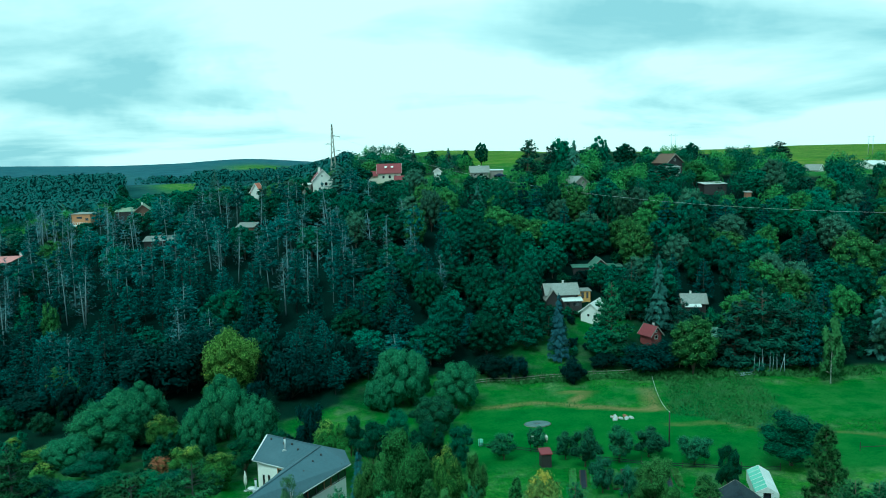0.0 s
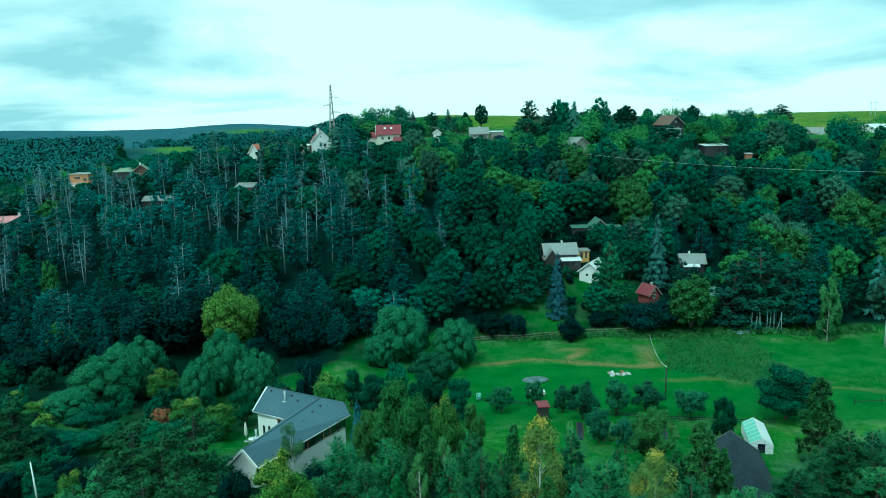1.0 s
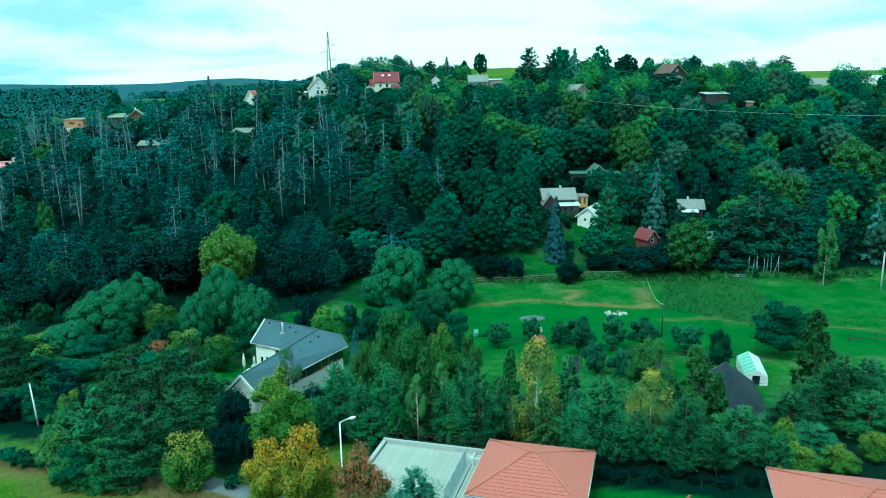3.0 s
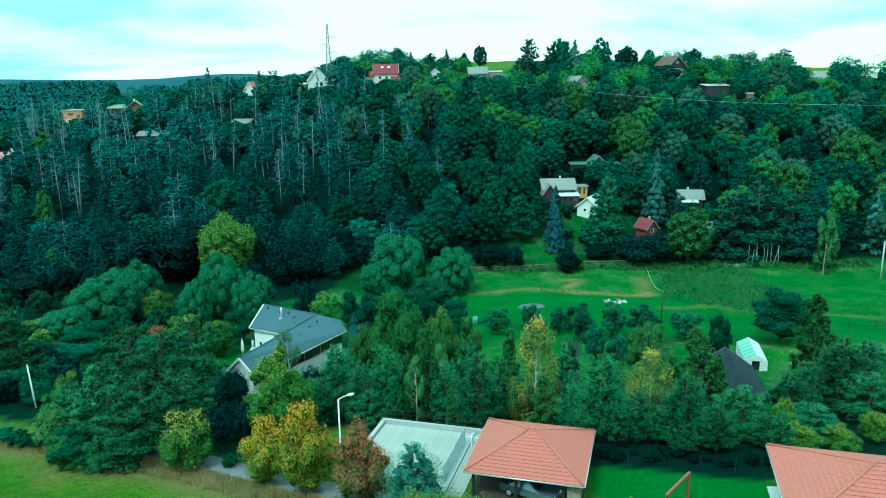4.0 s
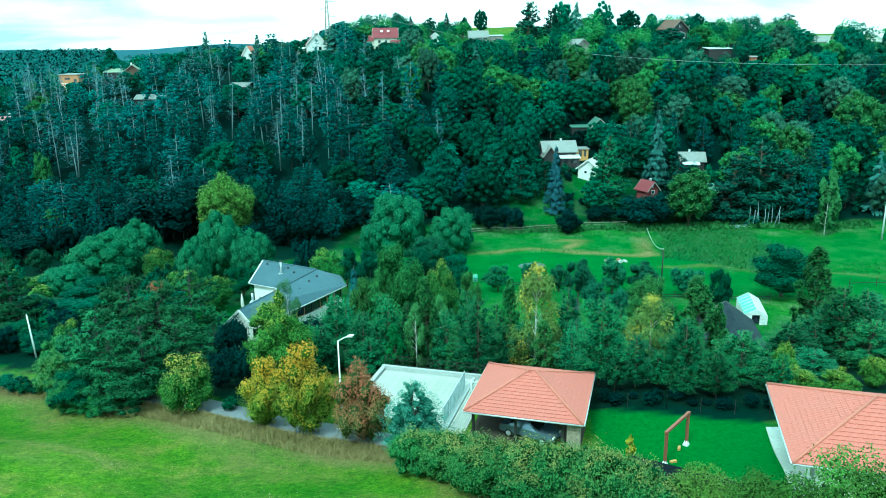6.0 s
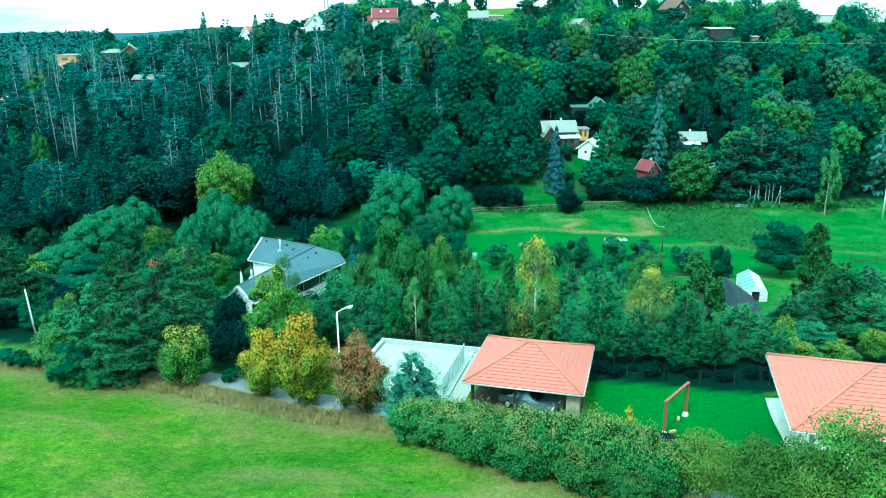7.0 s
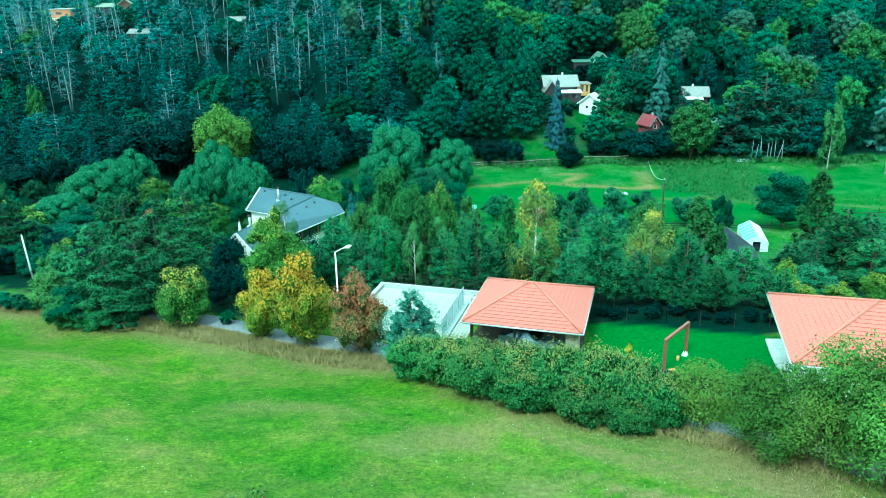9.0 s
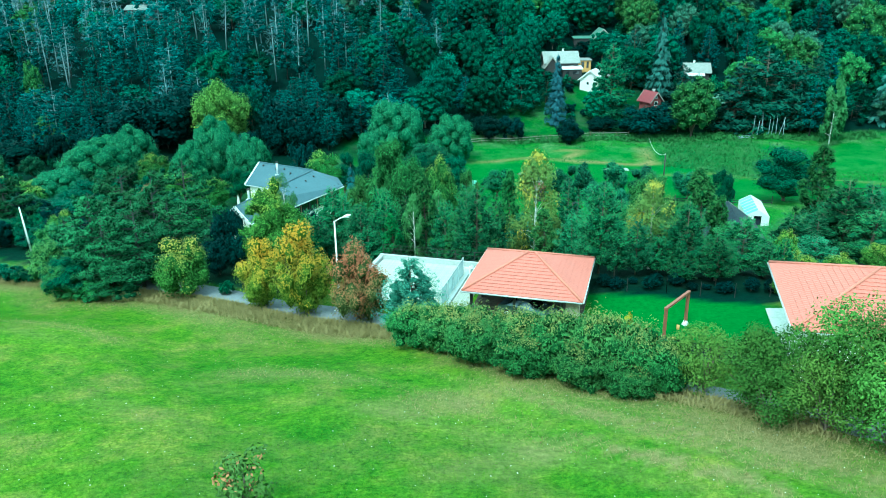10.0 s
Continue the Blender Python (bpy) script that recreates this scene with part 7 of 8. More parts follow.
WILLOWS = [(-58.4, 122.0, 7.0, 12.0), (-55.4, 130.0, 8.3, 8.5), (-39.3, 127.0, 9.9, 9.2), (-32.2, 120.0, 7.6, 6.8), (-41.4, 118.0, 7.1, 5.9), (-59.4, 112.0, 4.3, 7.5), (-10.0, 143.0, 9.9, 11.2), (-13.9, 140.0, 5.8, 6.4), (0.3, 141.0, 8.0, 8.9), (-62.0, 136.0, 6.0, 7.5)]
MID_DARK = [(-21.5, 70.0, 5.6, 3.6), (-18.5, 64.0, 3.7, 2.7), (-20.6, 64.0, 3.2, 3.3), (-14.3, 74.0, 5.1, 3.6), (-32.5, 148.0, 9.8, 10.1), (-22.8, 156.0, 5.0, 7.4), (-59.1, 150.0, 10.6, 15.8), (-23.2, 118.0, 7.6, 4.6), (-54.8, 156.0, 10.8, 11.2), (7.7, 156.0, 4.6, 7.1), (13.0, 156.0, 5.0, 6.0), (24.4, 153.0, 4.9, 5.7), (41.7, 158.0, 6.0, 12.0), (32.1, 160.0, 3.0, 6.2), (-60.8, 140.0, 6.0, 9.3), (-81.5, 140.0, 4.8, 11.1)]
ORCHARD = [(7.5, 112.0, 5.0, 5.0), (13.1, 117.0, 4.8, 3.5), (19.2, 108.0, 6.8, 5.3), (24.6, 110.0, 6.4, 5.4), (29.5, 112.0, 5.2, 6.1), (35.2, 108.0, 5.4, 6.0), (19.8, 98.0, 5.9, 4.3), (16.9, 112.0, 5.1, 3.9), (22.6, 95.0, 6.0, 3.8)]
HEDGE = [(-2.0, 46.5, 2.5, 3.6), (0.3, 45.0, 2.75, 4.0), (2.8, 43.5, 2.7, 4.3), (5.1, 42.0, 2.95, 4.3), (7.2, 40.5, 3.45, 4.4), (9.3, 39.0, 3.7, 4.1), (10.8, 38.0, 3.3, 3.6), (12.1, 37.0, 2.8, 3.1), (1.8, 42.0, 2.8, 3.5), (4.8, 40.0, 2.2, 3.7), (8.0, 38.0, 2.3, 3.6), (10.2, 36.5, 1.7, 2.9)]
WALNUTS = [(14.1, 36.2, 3.9, 3.9), (15.5, 33.5, 4.3, 3.8), (16.8, 32.0, 4.6, 4.0), (18.7, 31.5, 6.0, 4.6), (19.1, 29.5, 5.8, 4.8), (17.5, 30.0, 3.7, 4.0), (14.4, 38.5, 1.3, 3.1), (15.5, 31.5, 3.1, 3.8), (19.0, 27.5, 4.5, 4.6)]
HILL_SPRUCES = [(48.0, 176.0, 18.6, 5.9), (42.2, 262.0, 16.8, 8.3), (-89.5, 290.0, 13.8, 6.3), (-65.9, 272.0, 11.2, 6.2), (-15.1, 320.0, 9.0, 5.7), (-41.4, 284.0, 10.4, 9.6), (-0.5, 300.0, 11.2, 5.8)]
HILL_PINES = [(35.0, 168.0, 17.0, 11.5), (26.9, 270.0, 16.5, 9.7), (35.9, 275.0, 13.8, 7.4), (43.1, 182.0, 13.5, 7.0), (52.3, 173.0, 9.8, 6.1), (66.0, 160.0, 17.4, 12.3), (59.7, 160.0, 14.8, 10.2), (72.1, 160.0, 15.0, 9.2), (149.0, 350.0, 10.2, 10.2), (-20.3, 330.0, 9.7, 5.9), (79.1, 165.0, 14.6, 8.2)]
HILL_BRIGHT = [(48.6, 160.5, 3.7, 4.8), (23.8, 215.0, 7.8, 8.8), (59.1, 235.0, 3.5, 13.5), (74.5, 205.0, 7.6, 11.4), (101.0, 190.0, 14.6, 12.8), (75.2, 185.0, 10.6, 8.9), (-94.6, 175.0, 10.2, 4.2)]
SKY_ROUND = [(39.8, 275.0, 14.1, 8.7), (56.4, 290.0, 12.9, 7.9), (72.9, 262.0, 6.7, 12.1), (13.5, 330.0, 9.4, 6.1), (-7.8, 330.0, 6.8, 6.1), (6.2, 320.0, 7.9, 5.9), (106.2, 340.0, 8.2, 6.6), (68.0, 300.0, 9.8, 9.1), (76.6, 300.0, 9.1, 9.2), (-129.2, 300.0, 12.1, 9.7), (-54.0, 295.0, 6.0, 8.9), (-63.6, 290.0, 5.7, 8.8)]
CHESTNUT = (-45.4, 151.0, 12.0, 11.6)

PINES_NEAR = [maker(plume_pine, 10, 6, s, 15, 7, 95, 0.058, NEEDLE_PINE, base=0.05, full=0.85, ragged=0.32, rise=0.75, body=0.72) for s in (1, 2, 3, 105, 106)]
PINES_LAWN = [maker(plume_pine, 8, 5, s, 12, 7, 130, 0.052, NEEDLE_PINE, base=0.2, full=0.7, ragged=0.34, rise=0.7, body=0.72) for s in (110, 111, 112)]
PINES_FILL = [maker(plume_pine, 10, 6, s, 13, 6, 60, 0.072, NEEDLE_PINE, base=0.05, body=0.72) for s in (71, 72, 107)]
PINES_EDGE = [maker(plume_pine, 7, 4.5, s, 13, 6, 48, 0.06, NEEDLE_PINE, base=0.25, name="edge_pine", body=0.72) for s in (73, 74)]
SHRUB_FILL = [maker(round_tree, 5, 5, s, 1300, 0.22, m, base=0.02, lumps=22, shrink=0.7) for s, m in ((75, LEAF_OAK), (76, LEAF_SHADE_DARK), (77, LEAF_OAK))]
LIME_FILL = [maker(round_tree, 5, 4, s, 1600, 0.23, LEAF_LIME, base=0.04, lumps=22) for s in (95, 96)]
WILLOW_FILL = [maker(round_tree, 6, 8, s, 2600, 0.21, LEAF_SALLOW, base=0.02, lumps=24, dome=True, outward=0.8, shrink=0.72) for s in (78, 79)]
PINES_BIG = [maker(layered_pine, 10, 9, s, 14, 8, 170, 0.085, NEEDLE_BIG, bark=BARK_DARK) for s in (4, 5, 6)]
BIRCH_GREEN = [maker(birch_tree, 10, 4, s, 5200, 0.14, LEAF_BIRCH, base=0.08) for s in (7, 8)]
BIRCH_GOLD = [maker(birch_tree, 10, 5.0, s, 13000, 0.12, leafy("golden_birch_leaves", (0.07, 0.14, 0.03), (0.25, 0.34, 0.08), (0.50, 0.43, 0.07), 0.34, tree_swing=0.12), base=0.05) for s in (9, 10)]
OAK_NEAR = [maker(round_tree, 9, 7, s, 9000, 0.135, LEAF_OAK, base=0.06, lumps=34, shrink=0.7) for s in (11, 12, 13)]
LIME_NEAR = [maker(round_tree, 7, 5.5, s, 12000, 0.11, LEAF_LIME, base=0.03, lumps=42, top=0.42, shrink=0.76) for s in (14, 15)]
YELLOW_NEAR = [maker(round_tree, 6, 5, s, 13000, 0.105, LEAF_YELLOW, base=0.03, lumps=40, top=0.38, shrink=0.62) for s in (16, 17)]
RUST_NEAR = [maker(round_tree, 5, 5, 18, 12000, 0.10, LEAF_RUST, base=0.03, lumps=40, top=0.38, shrink=0.62)]
POPLAR_FILL = [maker(soft_pine, 10, 4.6, s, 70, 2600, 0.18, LEAF_POPLAR, base=0.01, name="larch", flat=1.3, thin=2.2, cone=True, pad=0.075) for s in (99, 100)]
WILLOW = [maker(round_tree, 8, 11, s, 13000, 0.145, LEAF_WILLOW, base=0.02, lumps=40, top=0.42, dome=True, outward=0.85, core=2, shrink=0.74) for s in (19, 20, 21)]
POPLAR = [maker(soft_pine, 10, 4.6, s, 120, 6500, 0.13, LEAF_POPLAR, base=0.01, name="larch", flat=1.3, thin=2.2, cone=True, pad=0.07) for s in (97, 98)]
DARK_MID = [maker(round_tree, 8, 9, s, 3200, 0.34, LEAF_SHADE_DARK, base=0.02) for s in (22, 23)]
DARK_FILL = [maker(round_tree, 8, 9, s, 1600, 0.34, m, base=0.02, dome=True, shrink=0.7) for s, m in ((58, LEAF_SHADE_DARK), (59, LEAF_SHADE_DARK), (60, LEAF_SHADE_DARK))]
ORCHARD_TREE = [maker(round_tree, 5.5, 5.2, s, 3600, 0.15, LEAF_SALLOW, base=0.14, lumps=30) for s in (24, 25, 26)]
HEDGE_BUSH = [maker(round_tree, 3.2, 4, s, 11000, 0.068, LEAF_HEDGE, base=0.0, top=0.5, lumps=110, lump=0.72, shrink=0.6, outward=0.5, grain=0.75, whole=0.8, shoots=0.16) for s in (27, 28, 29)]
LEAF_WALNUT = leafy("walnut_leaves", (0.018, 0.058, 0.010), (0.165, 0.265, 0.046), (0.36, 0.28, 0.05), 0.22, through_light=0.15)
WALNUT = [maker(round_tree, 4.6, 4.6, s, 8500, 0.095, LEAF_WALNUT, base=0.08, lumps=34, core=0, grain=0.7, whole=0.7) for s in (30, 31, 32)]

for row in BIG_PINES:
    plant("big_pine", PINES_BIG, *row, "large dark green bushy pine beside the field", "pine tree", "pines by the field")
FRONT_PINE = [maker(plume_pine, 5, 4, 101, 16, 8, 90, 0.042, leafy("blue_pine_needles", (0.03, 0.10, 0.065), (0.18, 0.38, 0.25), tree_swing=0.05), base=0.03, name="front_pine", rise=0.5, ragged=0.28)]
plant("young_pine", FRONT_PINE, -2.35, 50.2, 6.0, 4.9, "bushy blue-green young pine beside the lane", "pine tree", "roadside trees")
for row in [(-11.7, 75.0, 8.6, 5.9), (-13.2, 70.0, 5.3, 4.2), (-8.5, 71.0, 6.9, 4.2), (-6.2, 74.0, 8.1, 4.1)]:
    plant("young_pine", PINES_NEAR, *row, "dark green young pine beside the white house", "pine tree", "garden trees")
for row in [(-13.1, 82.0, 8.0, 4.8), (-15.3, 79.0, 6.0, 3.7)]:
    plant("young_pine", PINES_NEAR, *row, "dark green young pine beside the white house", "pine tree", "garden trees")
for row in LAWN_PINES:
    plant("young_pine", PINES_LAWN, *row, "blue-green young pine with a bare stem behind the lawn", "pine tree", "trees behind the carport")
for x, y, h, w in GARDEN_PINES:
    plant("young_pine", PINES_NEAR, x, y, h * 1.04, w * 1.1, "blue-green young pine in the tree belt", "pine tree", "trees behind the carport")
plant("birch", [maker(birch_tree, 10, 4, 103, 10000, 0.10, leafy("young_birch_leaves", (0.05, 0.12, 0.045), (0.17, 0.30, 0.12)), base=0.05)], *BIRCHES_GREEN[0], "slender pale green birch before the white house", "birch tree", "garden trees")
for row in BIRCHES_GREEN[1:]:
    plant("birch", BIRCH_GREEN, *row, "slender green birch with hanging sprays", "birch tree", "trees behind the carport")
for row in POPLARS:
    plant("larch", POPLAR, *row, "slim feathery green larch rising above the belt", "larch tree", "trees behind the carport")
for row in BIRCHES_YELLOW:
    plant("birch", BIRCH_GOLD, *row, "birch turning yellow behind the lawn", "birch tree", "trees behind the carport")
LEAF_FRESH = leafy("fresh_green_leaves", (0.010, 0.044, 0.012), (0.15, 0.33, 0.085), (0.20, 0.30, 0.06), 0.12, tree_swing=0.25)
OAK_FRESH = [maker(round_tree, 9, 7, s, 11000, 0.12, LEAF_FRESH, base=0.06, lumps=40, shrink=0.7) for s in (117, 118)]
for row in ROUND_GREEN:
    plant("broadleaf_tree", OAK_FRESH if 86 < row[1] < 93 else OAK_NEAR, *row, "round green broad-leaved garden tree", "tree", "garden trees")
LEAF_LIME_YOUNG = leafy("young_lime_leaves", (0.012, 0.052, 0.010), (0.20, 0.38, 0.06), (0.30, 0.38, 0.05), 0.15, tree_swing=0.1, tips=(0.42, 0.40, 0.05), turn=(1.1, 1.45, 0.7))
LIME_FRONT = [maker(round_tree, 7, 5.5, s, 15000, 0.10, LEAF_LIME_YOUNG, base=0.03, lumps=46, top=0.42, shrink=0.74) for s in (119, 120)]
for row in LIME_GREEN:
    plant("lime_tree", LIME_FRONT if row[1] < 66 else LIME_NEAR, *row, "yellow-green broad-leaved garden tree", "tree", "garden trees")
plant("maple_bush", [maker(round_tree, 5, 5, 113, 8000, 0.12, leafy("turning_leaves", (0.02, 0.07, 0.012), (0.14, 0.27, 0.05), (0.30, 0.33, 0.06), 0.2, tree_swing=0.05, tips=(0.48, 0.38, 0.07), turn=(1.08, 1.42, 0.75)), base=0.02, lumps=40, top=0.45)], -22.2, 59.0, 4.8, 4.8, "rounded bush with leaves turning yellow beside the lane", "bush", "roadside trees")
CLIMBER = [maker(round_tree, 5, 5, s, 7000, 0.11, LEAF_BRIGHT, base=0.0, lumps=40, lump=0.75) for s in (114, 115)]
for row in ((-35.6, 64.0, 4.4, 4.4), (-33.6, 61.4, 2.8, 4.0), (-37.2, 67.0, 5.0, 3.4), (-30.8, 60.2, 1.8, 3.0)):
    plant("climbing_bush", CLIMBER, *row, "light green bush beside the pine at the field's edge", "bush", "roadside bushes")
for row in YELLOW:
    plant("hornbeam", YELLOW_NEAR, *row, "rounded tree with orange-yellow autumn leaves by the lane", "tree", "roadside trees")
for row in [(-18.4, 58.4, 1.1, 1.5), (-14.8, 55.8, 0.5, 1.0)]:
    plant("roadside_shrub", SHRUB_FILL, *row, "grey-green shrub beside the lane", "shrub", "lane shrubs")
for row in RUST:
    plant("cherry_tree", RUST_NEAR, *row, "small tree with rust-red autumn leaves by the lane", "tree", "roadside trees")
for row in WILLOWS:
    plant("willow", WILLOW, *row, "grey-green domed willow on the valley floor", "willow tree", "willows")
SALLOW = [maker(round_tree, 6, 8, s, 7000, 0.13, LEAF_SALLOW, base=0.02, lumps=40, dome=True, outward=0.7, shrink=0.7) for s in (108,)]
plant("sallow", SALLOW, -3.5, 128.0, 5.7, 8.9, "grey-green bushy sallow on the valley floor", "willow tree", "willows")
plant("copper_bush", [maker(round_tree, 5, 5, 109, 3000, 0.17, LEAF_RUST, base=0.02, lumps=24)], -42.5, 104.0, 3.3, 3.8, "reddish-leaved shrub in the valley gardens", "shrub", "valley shrubs")
# some of these near-black trees fill shaded gaps, such as by the white house
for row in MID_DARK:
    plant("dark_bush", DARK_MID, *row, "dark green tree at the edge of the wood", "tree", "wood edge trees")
for x, y, h, w in ORCHARD:
    plant("fruit_tree", ORCHARD_TREE, x, y, h * 0.82, w * 0.92, "small open-crowned fruit tree in the garden", "fruit tree", "orchard")
for x, y, h, w in HEDGE:
    plant("hedge_bush", HEDGE_BUSH, x, y, h * 1.06, w * 1.12, "dense green hedge bush beside the lane", "bush", "roadside hedge")
for row in WALNUTS:
    plant("walnut_tree", WALNUT, *row, "light green leafy tree beside the lane", "tree", "roadside walnuts")
plant("field_bush", [maker(round_tree, 2.6, 2.6, 33, 900, 0.15, leafy("curling_leaves", (0.02, 0.06, 0.012), (0.10, 0.18, 0.04), (0.30, 0.17, 0.07), 0.4), base=0.1, lumps=12, core=0)], -7.2, 23.0, 2.35, 2.3, "sparse young tree with curling leaves on the field", "tree")
plant("yellow_sapling", [maker(birch_tree, 2, 0.8, 104, 420, 0.12, leafy("sapling_leaves", (0.3, 0.28, 0.03), (0.62, 0.5, 0.05)), base=0.15)], 13.1, 49.2, 2.1, 0.8, "slim yellow sapling on the lawn", "sapling")
plant("chestnut_tree", [maker(round_tree, 12, 13, 34, 14000, 0.24, leafy("chestnut_leaves", (0.014, 0.052, 0.010), (0.25, 0.42, 0.075), (0.38, 0.42, 0.06), 0.2, tree_swing=0.05), base=0.03, lumps=46, lump=0.95, dome=True, core=2, shrink=0.66)], *CHESTNUT, "dense rounded yellow-green tree before the dark wood", "tree")
plant("blue_spruce", [maker(spruce_tree, 14, 6.6, 35, 46, 30, 0.32, NEEDLE_BLUE, droop=0.16)], 23.4, 165.4, 14.8, 5.0, "dense blue spruce in the garden below the sheds", "spruce tree", "spruces")
plant("birch", [maker(birch_tree, 13, 6, 36, 7500, 0.33, leafy("meadow_birch_leaves", (0.03, 0.10, 0.03), (0.13, 0.28, 0.09), tree_swing=0.05), base=0.14)], 75.7, 150.0, 13.4, 5.0, "white-stemmed birch alone at the meadow's edge", "birch tree")
plant("small_blue_spruce", [maker(spruce_tree, 9, 2.6, 37, 32, 22, 0.2, NEEDLE_BLUE)], -12.0, 92.0, 9.3, 3.2, "slim blue spruce beside the white house", "spruce tree", "spruces")



H_PINE = [maker(plume_pine, 15, 7, s, 13, 6, 16, 0.16, NEEDLE_DARK, bark=BARK_DARK, base=0.2, name="wood_pine", rise=0.05, thin=3.0, ragged=0.3, full=0.95, body=0.72) for s in (41, 42, 43, 44, 65)]


def build_belt():
    """Smaller trees and shrubs that close the gaps in the belts and gardens."""
    rng = np.random.default_rng(21)
    for i in range(95):
        x, y = rng.uniform(-13, 34), rng.uniform(68, 89)
        if (28 < x and y > 76) or (0.345 < x / y < 0.47) or (x < -6 and y < 70):
            continue
        if any(y < by + 1.5 and abs(x - bx * y / by) < 2.6 for bx, by, bh, bw in BIRCHES_YELLOW + POPLARS[:1] + POPLARS[3:6] + LAWN_PINES[:4]):
            continue
        k = rng.random()
        h = rng.uniform(2.6, 6.2) - 0.06 * (y - 64)
        if k < 0.5:
            plant("young_pine", PINES_FILL, x, y, h, h * rng.uniform(0.6, 0.72), "blue-green young pine in the tree belt", "pine tree", "trees behind the carport")
        elif k < 0.62:
            plant("birch", BIRCH_GREEN, x, y, h, h * 0.42, "slender green birch with hanging sprays", "birch tree", "trees behind the carport")
        elif k < 0.76:
            plant("larch", POPLAR_FILL, x, y, h, h * 0.5, "slim feathery green larch rising above the belt", "larch tree", "trees behind the carport")
        elif k < 0.84:
            plant("lime_tree", LIME_FILL, x, y, h * 0.7, h * 0.55, "yellow-green young tree in the belt", "tree", "trees behind the carport")
        else:
            plant("shrub", SHRUB_FILL, x, y, h * 0.75, h * 0.7, "green shrub filling the tree belt", "shrub", "trees behind the carport")
    for i in range(14):
        x, y = rng.uniform(32, 52), rng.uniform(66, 88)
        if (x - 34) ** 2 + (y - 85) ** 2 < 60 or x / y < 0.485 or abs(x - 41) < 3 and y > 84:
            continue
        plant("young_pine", PINES_FILL, x, y, rng.uniform(4.5, 7.5), rng.uniform(3.5, 5), "blue-green young pine in the tree belt", "pine tree", "trees behind the carport")
    for i in range(170):
        x, y = rng.uniform(-92, -4), rng.uniform(101, 151)
        if x > -34 and (y < 112 or y > 120) or (x > -46 and y > 138):
            continue
        h = rng.uniform(1.4, 4.4) * (0.75 if y > 138 else 1)
        k = rng.random()
        if k < 0.07:
            plant("willow", WILLOW_FILL, x, y, h * 1.1, h * 1.35, "grey-green domed willow on the valley floor", "willow tree", "willows")
        elif k < 0.2:
            plant("lime_tree", LIME_FILL, x, y, h * 0.9, h * 0.85, "yellow-green young tree in the valley", "tree", "valley shrubs")
        else:
            plant("shrub", SHRUB_FILL, x, y, h, h * 0.95, "green shrub in the valley gardens", "shrub", "valley shrubs")
    for i in range(95):
        x, y = rng.uniform(-98, -22), rng.uniform(139, 163)
        if y < 139 + 0.9 * (x + 30) or abs(x + 47) < 8 and y < 156 or abs(x + 31) < 5 and y < 150:
            continue
        hh = rng.uniform(4, 8.5)
        if i % 5 < 3:
            plant("pine", H_PINE, x, y, hh + 3, 4.2 + 2 * rng.random(), "dark slender pine in the wood", "pine tree", "wood on the hill", tilt=1.5)
            continue
        # near-black bush standing for the deep shade at the wood's foot
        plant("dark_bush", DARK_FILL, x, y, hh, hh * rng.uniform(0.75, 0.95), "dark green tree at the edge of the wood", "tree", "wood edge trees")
    for x, y, h in ((-47.5, 80, 3.4), (-43, 80, 4.0)):
        plant("shrub", SHRUB_FILL, x, y, h, h, "green shrub beside the lane", "shrub", "lane shrubs")
    for i in range(12):
        x = -53 + i * 1.3
        plant("shrub", SHRUB_FILL, x, float(road_y(x)) - 2.6 + rng.normal() * 0.3, rng.uniform(0.8, 1.5), rng.uniform(1.6, 2.4), "low green shrub at the lane's edge", "shrub", "lane shrubs")
    for i in range(34):
        x = rng.uniform(-62, -30)
        y = float(road_y(x)) + rng.uniform(3.5, 24)
        if -50 < x < -38 and y < 78:
            continue
        plant("shrub", SHRUB_FILL, x, y, rng.uniform(1.6, 3.4), rng.uniform(2.2, 4.2), "green shrub beside the lane", "shrub", "lane shrubs")
    for i in range(6):
        x = 11.2 + i * 3.1 + rng.normal() * 0.8
        plant("edge_pine", PINES_EDGE, x, 61.5 - 0.13 * (x - 11) + rng.normal() * 0.9, rng.uniform(2.8, 4.6), rng.uniform(2.0, 3.2), "young pine with a bare stem behind the lawn", "pine tree", "trees behind the carport")
    # near-black filler shrubs stand in for the shade behind the lawn
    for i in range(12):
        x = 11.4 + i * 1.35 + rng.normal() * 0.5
        plant("dark_bush", DARK_FILL, x, 59.8 - 0.16 * (x - 11) + rng.normal() * 0.5, rng.uniform(0.4, 1.1), rng.uniform(0.9, 1.8), "low shade-black filler shrub behind the lawn", "shrub", "shrubs behind the lawn")
    for i in range(12):
        x = -39 + i * 1.5 + rng.normal() * 0.3
        if x < -37 or x > -33:
            continue
        plant("shrub", SHRUB_FILL, x, float(road_y(x)) - 3.6 + rng.normal() * 0.5, rng.uniform(1.5, 2.8), rng.uniform(2.4, 3.4), "dark shrub at the field's edge", "shrub", "lane shrubs")


build_belt()


def build_cottage_gardens():
    """Low shrubs in the gardens round the hillside cottages."""
    rng = np.random.default_rng(41)
    for cx, cy, r, n in ((30, 169, 9, 15), (38, 198, 7, 9), (24, 180, 6, 7), (50, 178, 6, 6), (58, 175, 5, 6), (12, 281, 8, 6), (-120, 250, 12, 8)):
        for i in range(n):
            x, y = cx + rng.uniform(-r, r), cy + rng.uniform(-0.7 * r, 0.6 * r)
            h = rng.uniform(1.0, 2.3)
            plant("shrub", SHRUB_FILL, x, y, h, h * 1.3, "low shrub in a cottage garden", "shrub", "garden shrubs")


